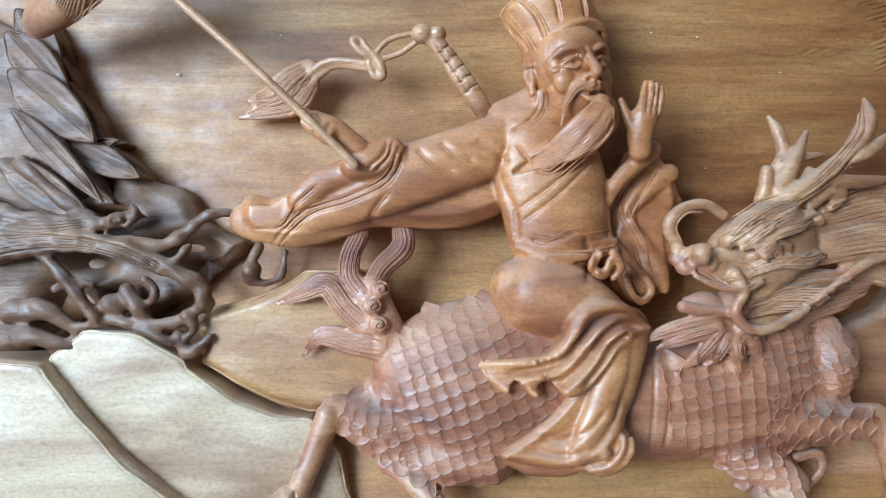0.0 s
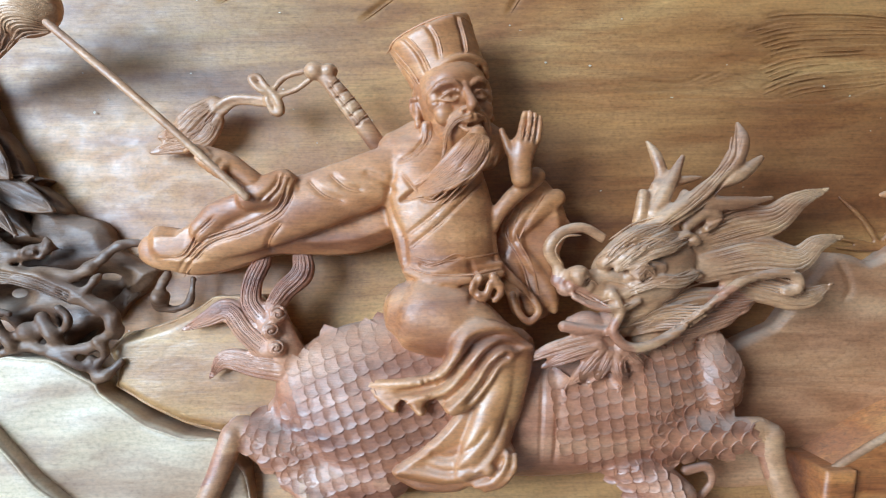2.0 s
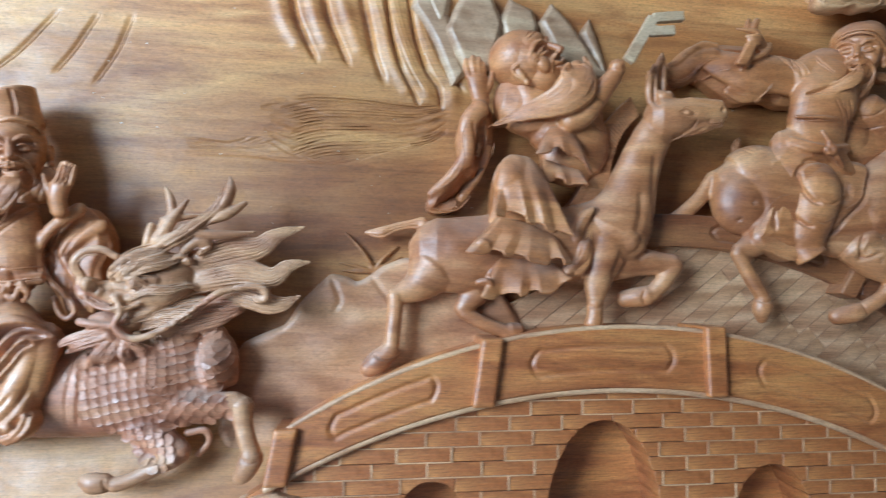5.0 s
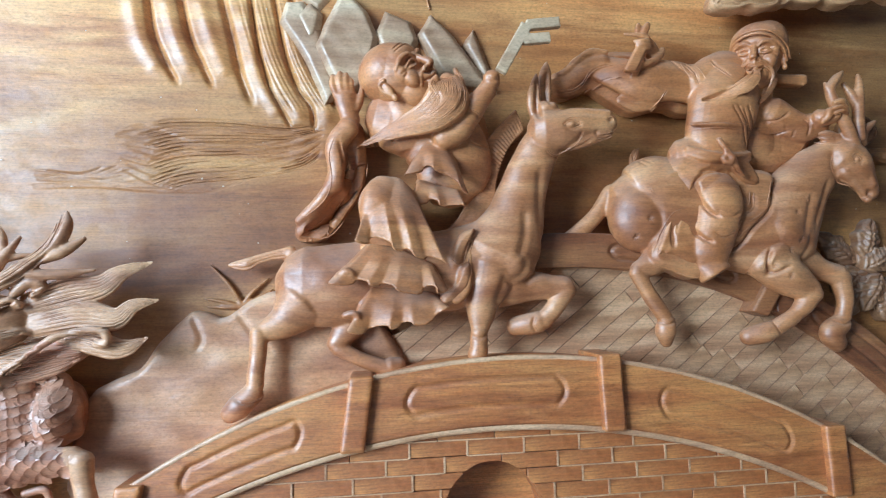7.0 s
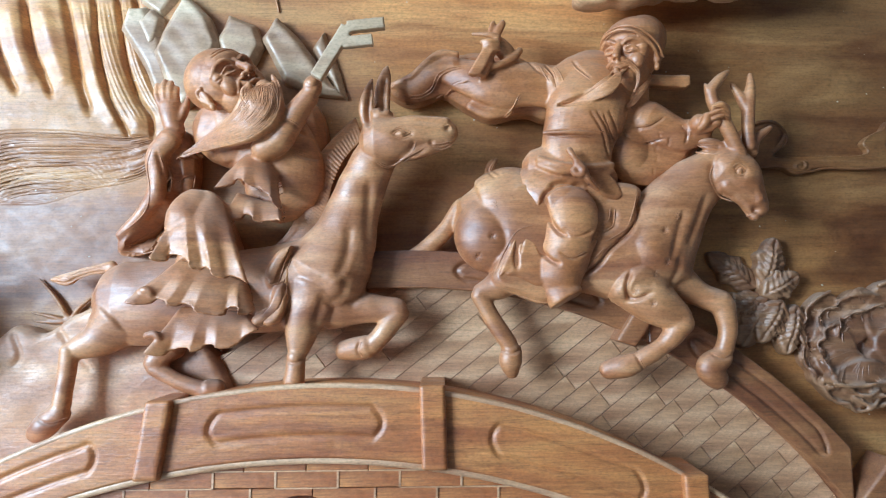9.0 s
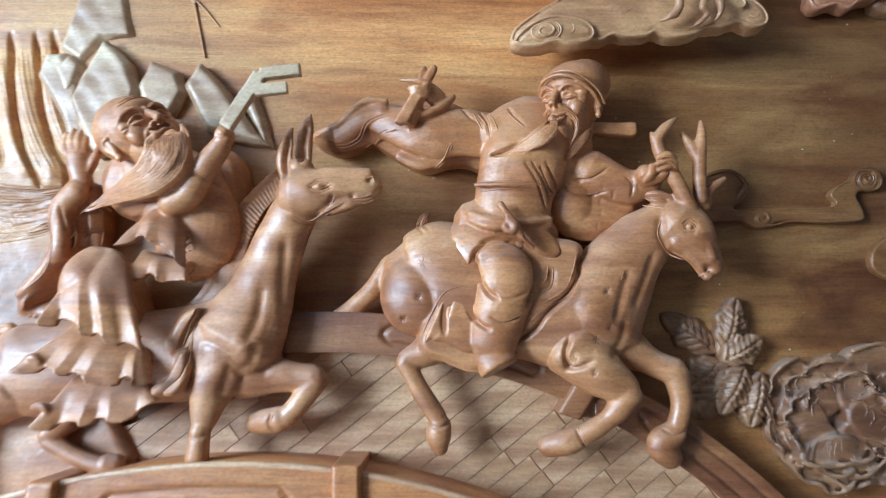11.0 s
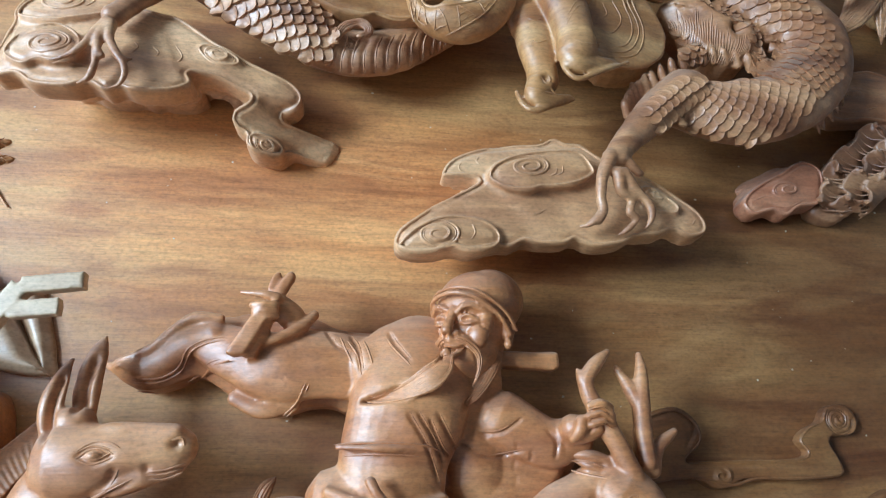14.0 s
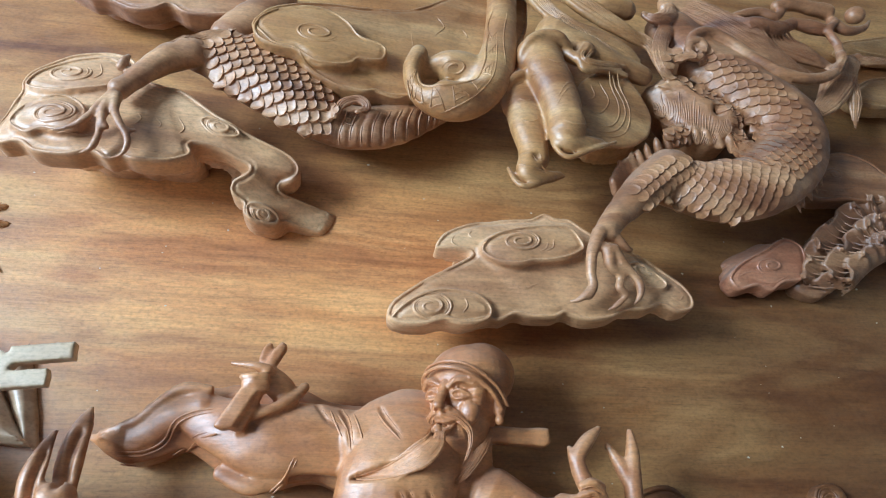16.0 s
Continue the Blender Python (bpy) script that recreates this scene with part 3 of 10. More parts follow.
        for run in runs:
            if len(run) < 3:
                continue
            q, e = c[run], d[run]
            e[1:-1] = (e[:-2] + 2 * e[1:-1] + e[2:]) / 4
            t = np.gradient(q, axis=0)
            t /= np.linalg.norm(t, axis=1, keepdims=True) + 1e-9
            s = np.stack([-t[:, 1], t[:, 0]], 1)
            u = np.linspace(0, 1, len(run))
            rr = r * (np.clip(np.minimum(u, 1 - u) * 7 + 0.25, 0, 1) if taper and not (closed and len(run) == len(c)) else np.ones(len(run)))
            o, m = len(self.xv), len(run)
            for i in range(m):
                for a in (-1.0, -0.62, 0.0, 0.62, 1.0):
                    p = q[i] + s[i] * a * rr[i]
                    self.xv.append((p[0], face_y(p[0]) - (e[i] - r * 0.6 + (r * 0.6 + rr[i] * (1 - sink)) * (math.sqrt(1 - a * a))), p[1]))
            self.xf += [(o + i * 5 + k, o + i * 5 + k + 1, o + i * 5 + k + 6, o + i * 5 + k + 5) for i in range(m - 1) for k in range(4)]
        return self

    def threads(self, r, *lines, **more):
        for line in lines:
            self.thread(line, r, **more)
        return self

    def coil(self, at, r, turns, width, start=0.0, hand=1, squash=1.0, turn=0.0):
        """A raised scroll from its eye outwards."""
        x, z = at[0][:2] if isinstance(at, list) else at[:2]
        ct, st = math.cos(radians(turn)), math.sin(radians(turn))
        pts = []
        for k in range(int(turns * 16) + 1):
            a, q = radians(start) + hand * 2 * math.pi * k / 16, r * (0.14 + 0.86 * k / (turns * 16))
            u, w = q * math.cos(a), q * math.sin(a) * squash
            pts.append((x + u * ct - w * st, z + u * st + w * ct))
        return self.thread(pts, width, n=2)

    def mail(self, outline, spine, size, lift, lo=-1.0, hi=9.0, wide=9.0):
        """Scales laid one over another, tips along the line called spine."""
        keep = np.array([p[:2] for p in curve([q[:2] for q in outline], 4, True)])
        c = curve([p[:2] for p in spine], 10)
        run = np.concatenate([[0], np.cumsum(np.hypot(*np.diff(c, axis=0).T))])
        tan = np.gradient(c, axis=0)
        tan /= np.linalg.norm(tan, axis=1, keepdims=True)
        reach = min(wide, float(np.max(np.hypot(*(keep - keep.mean(0)).T))) * 1.4)
        rows = int((run[-1] + 2 * size) / (size * 0.54))
        many = int(reach / size) + 1
        for i in range(-2, rows):
            s = i * size * 0.54
            p0 = np.array([np.interp(s, run, c[:, k]) for k in (0, 1)]) + tan[0 if s < run[-1] / 2 else -1] * (min(s, 0) + max(s - run[-1], 0))
            t = np.array([np.interp(s, run, tan[:, k]) for k in (0, 1)])
            t /= np.hypot(*t)
            side = np.array((-t[1], t[0]))
            for j in range(-many, many + 1):
                p = p0 + side * (j + (i % 2) * 0.5) * size * 0.96
                x, y, hit = keep[:, 0], keep[:, 1], False
                xb, yb = np.roll(x, 1), np.roll(y, 1)
                with np.errstate(divide="ignore", invalid="ignore"):
                    hit = np.sum(((y > p[1]) != (yb > p[1])) & (p[0] < (xb - x) * (p[1] - y) / (yb - y) + x)) % 2 == 1
                if not hit:
                    continue
                q = size * random.uniform(0.92, 1.06)
                turn = random.uniform(-0.12, 0.12)
                tt, ss = t + side * turn, side - t * turn
                shape = [(-0.4, 0.4, -0.2), (0.0, 0.5, 0.3), (0.32, 0.42, 0.75), (0.54, 0.22, 1.0), (0.63, 0.0, 1.1), (0.54, -0.22, 1.0), (0.32, -0.42, 0.75), (0.0, -0.5, 0.3), (-0.4, -0.4, -0.2)]
                pts = np.array([p + tt * a * q + ss * b * q for a, b, h in shape] + [p + tt * (0.08 + (a - 0.08) * 0.76) * q + ss * b * 0.74 * q for a, b, h in shape] + [p + tt * 0.12 * q])
                d = self.reach(pts)
                if d[18] < lo or d[18] > hi or np.ptp(d) > size * 1.5:
                    continue
                d = d * 0.8 + np.median(d) * 0.2
                o = len(self.xv)
                top = [h * lift for a, b, h in shape] + [h * lift * 0.42 for a, b, h in shape] + [lift * 0.5]
                self.xv += [(a[0], face_y(a[0]) - e - h, a[1]) for a, e, h in zip(pts, d, top)]
                self.xv += [(a[0], face_y(a[0]) - e - h, a[1]) for a, e, h in zip(pts[:9], d, top)]
                self.xv += [(a[0], face_y(a[0]) - e + 0.003, a[1]) for a, e in zip(pts[:9], d)]
                self.xf += [(o + k, o + k + 1, o + k + 10, o + k + 9) for k in range(8)] + [(o + 8, o, o + 9, o + 17)]
                self.xf += [(o + 9 + k, o + 10 + k, o + 18) for k in range(8)] + [(o + 17, o + 9, o + 18)]
                self.xf += [(o + k + 28, o + k + 29, o + k + 20, o + k + 19) for k in range(8)]
        return self

    def bulge(self, at, rx, rz, h, turn=0.0, lo=-1.0, hi=9.0):
        """A soft swelling (or hollow) round one place."""
        x, z = at[0][:2] if isinstance(at, list) else at[:2]
        ct, st = math.cos(radians(turn)), math.sin(radians(turn))
        dx, dz = self.v[:, 0] - x, self.v[:, 2] - z
        q = ((dx * ct + dz * st) / rx) ** 2 + ((-dx * st + dz * ct) / rz) ** 2
        idx = np.nonzero((q < 5) & self.front & (self.depth > lo) & (self.depth < hi))[0]
        if len(idx):
            self.push(idx, h * np.exp(-q[idx]))
        return self

    def spiral(self, at, r, turns, width, depth, start=0.0, hand=1, squash=1.0, turn=0.0):
        """A scroll, cut from its eye outwards."""
        x, z = at[0][:2] if isinstance(at, list) else at[:2]
        ct, st = math.cos(radians(turn)), math.sin(radians(turn))
        pts = []
        for k in range(int(turns * 14) + 1):
            a, q = radians(start) + hand * 2 * math.pi * k / 14, r * (0.12 + 0.88 * k / (turns * 14))
            u, w = q * math.cos(a), q * math.sin(a) * squash
            pts.append((x + u * ct - w * st, z + u * st + w * ct))
        return self.cut(pts, width, depth, n=2, fade=False)

    def inside(self, outline):
        o = curve([p[:2] for p in outline], 4, True)
        p, res = self.v[:, (0, 2)], np.zeros(len(self.v), bool)
        j = len(o) - 1
        for i in range(len(o)):
            a, b = o[i], o[j]
            if a[1] != b[1]:
                res ^= ((a[1] > p[:, 1]) != (b[1] > p[:, 1])) & (p[:, 0] < (b[0] - a[0]) * (p[:, 1] - a[1]) / (b[1] - a[1]) + a[0])
            j = i
        return res

    def rough(self, size, h):
        """The unevenness that the chisel leaves."""
        p = self.v / size
        q = np.sin(p[:, 0] * 1.7 + 1.3 * np.sin(p[:, 2] * 1.1)) * np.sin(p[:, 2] * 1.9 + 1.1 * np.sin(p[:, 0] * 0.7 + p[:, 1])) + 0.5 * np.sin(p[:, 0] * 3.1 + p[:, 2] * 2.3)
        self.v += self.n * (h * q)[:, None]
        return self

    def mesh(self, name, origin=None):
        me = bpy.data.meshes.new(name)
        lo, hi = self.v.min(0), self.v.max(0)
        self.base = origin or Vector(((lo[0] + hi[0]) / 2, face_y((lo[0] + hi[0]) / 2), lo[2]))
        if self.strands:
            self.sense()
            for line, r, a, b in self.strands:
                self.thread(line, r, n=1, lo=a, hi=b)
        n = len(self.v)
        every = np.vstack([self.v, np.array(self.xv)]) if self.xv else self.v
        self.faces = self.f.tolist() + [tuple(i + n for i in f) for f in self.xf]
        turned = len(self.faces)
        for v, f in self.more:
            self.faces += (f + len(every)).tolist()
            every = np.vstack([every, v])
        me.from_pydata((every - np.array(self.base)).tolist(), [], self.faces)
        if self.xf:
            bm = bmesh.new()
            bm.from_mesh(me)
            bm.faces.ensure_lookup_table()
            bmesh.ops.recalc_face_normals(bm, faces=bm.faces[len(self.f):turned])
            for f in bm.faces[len(self.f):turned]:
                if f.normal.y > 0.3:
                    f.normal_flip()
            bm.to_mesh(me)
            bm.free()
        self.v = every
        me.shade_smooth()
        return me

    def done(self, name, material, label, category, group="", parent=None, kind="", origin=None, tones=()):
        """Makes the object; tones: (outline, material) for parts of the skin cut from another wood."""
        me = self.mesh(name, origin)
        me.materials.append(material)
        if tones:
            slot = np.zeros(len(self.faces), np.int32)
            for i, (outline, other) in enumerate(tones):
                me.materials.append(other)
                within = self.inside(outline)
                slot[[all(within[k] for k in f) for f in self.faces]] = i + 1
            me.polygons.foreach_set("material_index", slot)
        ob = new(name, me)
        ob.location = self.base
        if parent:
            ob.parent = parent
            ob.location = self.base - parent.location
        return tagged(ob, label, category, group, kind)


def relief(x0, x1, z0, z1, step, depth, fine=None):
    """A sheet of the panel's face from x0 to x1 and z0 to z1, raised by depth(x, z); fine: (x0, x1, z0, z1, step) of a closer mesh within it."""
    def steps(a, b, c, d):
        if fine is None:
            return np.linspace(a, b, int((b - a) / step) + 1)
        return np.concatenate([np.arange(a, c, step), np.arange(c, d, fine[4]), np.arange(d, b + step / 2, step)])
    xs = steps(x0, x1, *(fine[0:2] if fine else (0, 0)))
    zs = steps(z0, z1, *(fine[2:4] if fine else (0, 0)))
    nx, nz = len(xs), len(zs)
    gx, gz = np.meshgrid(xs, zs)
    d = depth(gx, gz)
    v = np.stack([gx, face_y(gx) - d, gz], 2).reshape(-1, 3)
    i = np.arange(nx * nz).reshape(nz, nx)
    f = np.stack([i[:-1, :-1], i[:-1, 1:], i[1:, 1:], i[1:, :-1]], 2).reshape(-1, 4)
    return Carving(v, f, trim=False)


def box(x0, x1, y0, y1, z0, z1):
    bm = bmesh.new()
    bmesh.ops.create_cube(bm, size=1)
    for v in bm.verts:
        v.co = ((x0, x1)[v.co.x > 0], (y0, y1)[v.co.y > 0], (z0, z1)[v.co.z > 0])
    return bm


def part(name, bm, material, parent=None, label=""):
    me = bpy.data.meshes.new(name)
    bm.to_mesh(me)
    bm.free()
    me.materials.append(material)
    ob = new(name, me)
    if parent:
        ob.parent = parent
        ob.location = -parent.location
    return tagged(ob, label)


def structure(name, bm, material, label):
    return tagged(part(name, bm, material), label, kind="structure")


# ---- the room round the panel ----
structure("floor", box(-5.0, 4.8, BACK - 0.2, 1.2, -0.1, 0.0), CONCRETE, "grey concrete floor of the room")
structure("ceiling", box(-5.0, 4.8, BACK - 0.2, 1.2, 3.2, 3.3), WHITEWASH, "plain off-white plaster ceiling")
structure("wall_left", box(-5.0, -4.8, BACK - 0.2, 1.2, 0, 3.2), PLASTER, "plain off-white plaster side wall")
structure("wall_right", box(4.6, 4.8, BACK - 0.2, 1.2, 0, 3.2), PLASTER, "plain off-white plaster side wall")
structure("wall_front", box(-4.8, 4.6, 1.0, 1.2, 0, 3.2), PLASTER, "plain plaster wall behind the carved panel")
bm = box(-4.8, WINDOW[0], BACK - 0.2, BACK, 0, 3.2)
for q in ((WINDOW[0], WINDOW[1], 0, WINDOW[2]), (WINDOW[0], WINDOW[1], WINDOW[3], 3.2), (WINDOW[1], 4.6, 0, 3.2)):
    other = box(q[0], q[1], BACK - 0.2, BACK, q[2], q[3])
    tmp = bpy.data.meshes.new("tmp")
    other.to_mesh(tmp)
    bm.from_mesh(tmp)
    other.free()
    bpy.data.meshes.remove(tmp)
structure("wall_back", bm, PLASTER, "plain plaster wall with one large window opening")


# ---- the panel ----
def ease(v, a, b):
    t = np.clip((v - a) / (b - a), 0, 1)
    return t * t * (3 - 2 * t)


def ground(x, z):
    """The face swells forward into the ground below the beast."""
    return 0.04 * ease(z, 1.1, 0.95) * ease(x, 0.62, 0.5) * ease(x, -0.75, -0.1) + 0.022 * ease(z, 1.2, 1.05) * ease(x, 0.62, 0.5) - 0.03 * ease(x, -0.2, -0.16) * ease(x, 0.88, 0.84) * ease(z, 1.43, 1.47) * ease(z, 2.0, 1.96)


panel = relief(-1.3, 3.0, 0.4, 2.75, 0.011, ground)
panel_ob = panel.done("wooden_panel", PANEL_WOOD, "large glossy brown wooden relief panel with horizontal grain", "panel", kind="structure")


# ---- the scaled beast ----
c = Clay()
c.tube([(-0.0474, 1.138, 0.036, 0.0406), (-0.0086, 1.1588, 0.044, 0.0742), (0.0485, 1.1663, 0.048, 0.09), (0.1128, 1.1614, 0.05, 0.0803), (0.2008, 1.1436, 0.05, 0.0628), (0.2814, 1.1505, 0.052, 0.0676), (0.3456, 1.1659, 0.056, 0.069), (0.3946, 1.1808, 0.054, 0.0419)], flat=0.58)
c.blob([(0.4191, 1.1875, 0.046)], 0.028, 0.045, 0.05)
c.tube([(0.412, 1.2286, 0.052, 0.0194), (0.4294, 1.1971, 0.062, 0.0208), (0.4343, 1.1642, 0.056, 0.0177)], flat=0.9)
# hind legs
c.tube([(-0.0104, 1.1056, 0.04, 0.0364), (-0.0566, 1.1175, 0.046, 0.0305), (-0.1049, 1.1388, 0.048, 0.016)], flat=0.85)
c.tube([(-0.1074, 1.1344, 0.054, 0.0143), (-0.1221, 1.0959, 0.058, 0.0127), (-0.1382, 1.0563, 0.062, 0.0118)], flat=0.9)
c.tube([(-0.1437, 1.0492, 0.064, 0.0173), (-0.16, 1.0376, 0.066, 0.0164), (-0.1797, 1.028, 0.064, 0.0157)], flat=0.85)
c.tube([(0.0563, 1.0988, 0.052, 0.0416), (0.002, 1.0838, 0.058, 0.0238), (-0.0475, 1.0844, 0.056, 0.0135)], flat=0.9)
c.tube([(-0.0447, 1.0837, 0.06, 0.0095), (0.0006, 1.0533, 0.084, 0.0115), (0.0372, 1.0165, 0.096, 0.0114)], flat=0.9)
c.tube([(0.0368, 1.0066, 0.098, 0.0144), (0.0334, 0.981, 0.098, 0.0151), (0.0295, 0.9501, 0.096, 0.0159)], flat=0.9)
c.tube([(0.0406, 1.0034, 0.102, 0.0075), (0.0241, 0.9993, 0.102, 0.0053)], flat=0.9)
# fore legs
c.tube([(0.2967, 1.1188, 0.056, 0.0288), (0.35, 1.08, 0.072, 0.022), (0.3766, 1.06, 0.076, 0.018)], flat=0.85)
c.tube([(0.3724, 1.055, 0.086, 0.0116), (0.3234, 1.0326, 0.09, 0.01), (0.2938, 1.0231, 0.092, 0.0107)], flat=0.9)
c.tube([(0.2846, 1.0264, 0.092, 0.0138), (0.2677, 1.0268, 0.092, 0.0146), (0.2556, 1.0295, 0.09, 0.0108)], flat=0.85)
c.tube([(0.3828, 1.0873, 0.066, 0.0056), (0.4068, 1.0908, 0.066, 0.0056), (0.4133, 1.0743, 0.064, 0.0048), (0.3974, 1.0543, 0.062, 0.004)], flat=0.8)
c.tube([(0.3367, 1.1264, 0.058, 0.036), (0.3967, 1.1309, 0.08, 0.0211), (0.4568, 1.1338, 0.09, 0.0155)], flat=0.85)
c.tube([(0.463, 1.1314, 0.09, 0.017), (0.4681, 1.0993, 0.092, 0.0131), (0.4793, 1.0649, 0.094, 0.0139)], flat=0.9)
c.tube([(0.4808, 1.0595, 0.094, 0.0169), (0.4717, 1.0391, 0.092, 0.0154), (0.4633, 1.0273, 0.088, 0.0108)], flat=0.9)
# neck and head
c.tube([(0.3617, 1.1656, 0.056, 0.0562), (0.3538, 1.2224, 0.062, 0.0414), (0.3452, 1.2705, 0.072, 0.0331)], flat=0.6)
c.blob([(0.3369, 1.306, 0.08)], 0.058, 0.042, 0.034, 20)
c.tube([(0.3159, 1.2945, 0.092, 0.0208), (0.2808, 1.2912, 0.098, 0.0175), (0.2542, 1.2954, 0.098, 0.0122)], flat=0.8)
c.tube([(0.2487, 1.2894, 0.102, 0.0106), (0.2616, 1.3013, 0.106, 0.0113), (0.2727, 1.2913, 0.108, 0.009)], flat=0.9)
c.tube([(0.2445, 1.3109, 0.096, 0.0061), (0.2341, 1.33, 0.1, 0.0068), (0.2473, 1.3471, 0.102, 0.0061), (0.2702, 1.3514, 0.102, 0.0053), (0.2907, 1.3406, 0.1, 0.0061)], flat=0.9)
c.tube([(0.2445, 1.307, 0.098, 0.0076), (0.2412, 1.2956, 0.098, 0.0069)], flat=1)
c.tube([(0.2924, 1.2329, 0.084, 0.0202), (0.2728, 1.2491, 0.092, 0.0169), (0.2576, 1.2508, 0.09, 0.0092)], flat=0.8)
c.tube([(0.3431, 1.2709, 0.088, 0.0186), (0.3116, 1.256, 0.09, 0.0185), (0.2882, 1.241, 0.09, 0.0169)], flat=0.7)
c.tubes([(0.2883, 1.3138, 0.106, 0.0083), (0.3031, 1.3284, 0.112, 0.012), (0.3262, 1.3409, 0.11, 0.0128), (0.3536, 1.3455, 0.104, 0.0091)], [(0.3144, 1.3005, 0.108, 0.0053), (0.329, 1.3107, 0.114, 0.0067), (0.348, 1.3089, 0.112, 0.006)], [(0.2728, 1.286, 0.104, 0.0045), (0.2954, 1.2735, 0.104, 0.0053), (0.3184, 1.2777, 0.102, 0.0046)], [(0.3299, 1.2828, 0.102, 0.0061), (0.3565, 1.2938, 0.104, 0.0068), (0.3841, 1.301, 0.1, 0.0053), (0.3971, 1.2994, 0.092, 0.0031)])
c.blob((0.3232, 1.3058, 0.12), 0.011, 0.0085, 0.008)
for pts in ([(0.2882, 1.3132, 0.114, 0.0048), (0.3034, 1.3297, 0.122, 0.0089), (0.3313, 1.3455, 0.116, 0.0078), (0.3645, 1.3548, 0.102, 0.0018)], [(0.2996, 1.3071, 0.118, 0.0042), (0.3152, 1.3201, 0.126, 0.0077), (0.3425, 1.3356, 0.12, 0.0072), (0.3749, 1.3460, 0.104, 0.0018)], [(0.3116, 1.3130, 0.118, 0.0036), (0.3317, 1.3224, 0.126, 0.0059), (0.3577, 1.3296, 0.118, 0.0054), (0.3839, 1.3400, 0.102, 0.0018)]):
    c.lock(pts, 0.7, 4, -0.003)
c.lock([(0.3068, 1.2816, 0.108, 0.0043), (0.3365, 1.2938, 0.118, 0.0066), (0.3672, 1.2948, 0.114, 0.0066), (0.3962, 1.3031, 0.1, 0.0012)], 0.6, 3, -0.003)
c.tubes([(0.3122, 1.3070, 0.122, 0.0018), (0.3221, 1.3129, 0.127, 0.0021), (0.3359, 1.3082, 0.122, 0.0018)], [(0.3112, 1.3035, 0.12, 0.0018), (0.3223, 1.2981, 0.125, 0.0021), (0.3374, 1.3034, 0.12, 0.0018)], [(0.2562, 1.2813, 0.112, 0.0036), (0.2769, 1.2711, 0.116, 0.0042), (0.3041, 1.2674, 0.114, 0.0036), (0.3261, 1.2748, 0.108, 0.0024)])
c.blob((0.2613, 1.3024, 0.118), 0.011, 0.011, 0.009)
c.lock([(0.3168, 1.2421, 0.088, 0.0075), (0.3530, 1.2556, 0.094, 0.0136), (0.3910, 1.2583, 0.09, 0.0125), (0.4353, 1.2751, 0.08, 0.0019)], 0.5, 8, -0.003)
c.tubes([(0.3779, 1.3511, 0.096, 0.0069), (0.397, 1.366, 0.098, 0.0084), (0.4128, 1.3605, 0.096, 0.0061), (0.401, 1.3484, 0.096, 0.0054)], [(0.3611, 1.3393, 0.104, 0.0076), (0.3763, 1.3406, 0.104, 0.0061), (0.3885, 1.3353, 0.1, 0.0053)])
# antlers
c.tube([(0.323, 1.3361, 0.104, 0.0091), (0.3493, 1.3543, 0.108, 0.0106), (0.3881, 1.3805, 0.106, 0.0099), (0.4165, 1.4037, 0.1, 0.0084), (0.4326, 1.423, 0.098, 0.01), (0.4404, 1.4424, 0.096, 0.0077), (0.4386, 1.461, 0.092, 0.0023)])
c.tube([(0.4125, 1.3961, 0.1, 0.0084), (0.4401, 1.4075, 0.098, 0.0077), (0.4623, 1.4233, 0.094, 0.0031)])
c.tube([(0.3964, 1.377, 0.102, 0.0069), (0.4362, 1.3756, 0.096, 0.0069), (0.4751, 1.3811, 0.09, 0.0023)])
c.tube([(0.343, 1.3627, 0.1, 0.0092), (0.3606, 1.3932, 0.098, 0.0076), (0.3802, 1.4265, 0.09, 0.0031)])
c.tube([(0.3481, 1.3939, 0.094, 0.0061), (0.3756, 1.4, 0.092, 0.0046), (0.3997, 1.4041, 0.088, 0.0023)])
c.tube([(0.3404, 1.3788, 0.092, 0.0069), (0.3569, 1.4023, 0.088, 0.007), (0.354, 1.4262, 0.084, 0.0062), (0.3454, 1.4442, 0.08, 0.0023)])
c.tube([(0.3293, 1.3554, 0.098, 0.0076), (0.3316, 1.3705, 0.1, 0.0069), (0.3344, 1.3875, 0.098, 0.0054)])
c.tube([(0.3621, 1.3609, 0.1, 0.0076), (0.3719, 1.3735, 0.102, 0.0069), (0.3782, 1.3869, 0.098, 0.0046)])
# mane
c.lock([(0.3915, 1.3362, 0.084, 0.0171), (0.4397, 1.3514, 0.08, 0.0219), (0.4792, 1.3587, 0.08, 0.0172), (0.5065, 1.3777, 0.082, 0.011), (0.5437, 1.391, 0.078, 0.0024)], 0.5, 7)
c.lock([(0.3989, 1.3088, 0.084, 0.0187), (0.4538, 1.3197, 0.084, 0.0218), (0.5002, 1.315, 0.086, 0.0156), (0.5233, 1.3317, 0.088, 0.0101), (0.5548, 1.3393, 0.084, 0.0023)], 0.5, 7)
c.lock([(0.4308, 1.2928, 0.08, 0.0141), (0.4695, 1.2844, 0.082, 0.0172), (0.508, 1.2744, 0.084, 0.0133), (0.5413, 1.2879, 0.084, 0.0023)], 0.5, 5)
c.lock([(0.3444, 1.2549, 0.076, 0.0173), (0.3911, 1.2661, 0.08, 0.0203), (0.4393, 1.2691, 0.076, 0.0157), (0.4607, 1.2726, 0.07, 0.0063)], 0.6, 4)
c.lock([(0.3361, 1.2395, 0.078, 0.0125), (0.375, 1.2429, 0.08, 0.0141), (0.4232, 1.2536, 0.076, 0.011), (0.4486, 1.2625, 0.07, 0.004)], 0.6, 3)
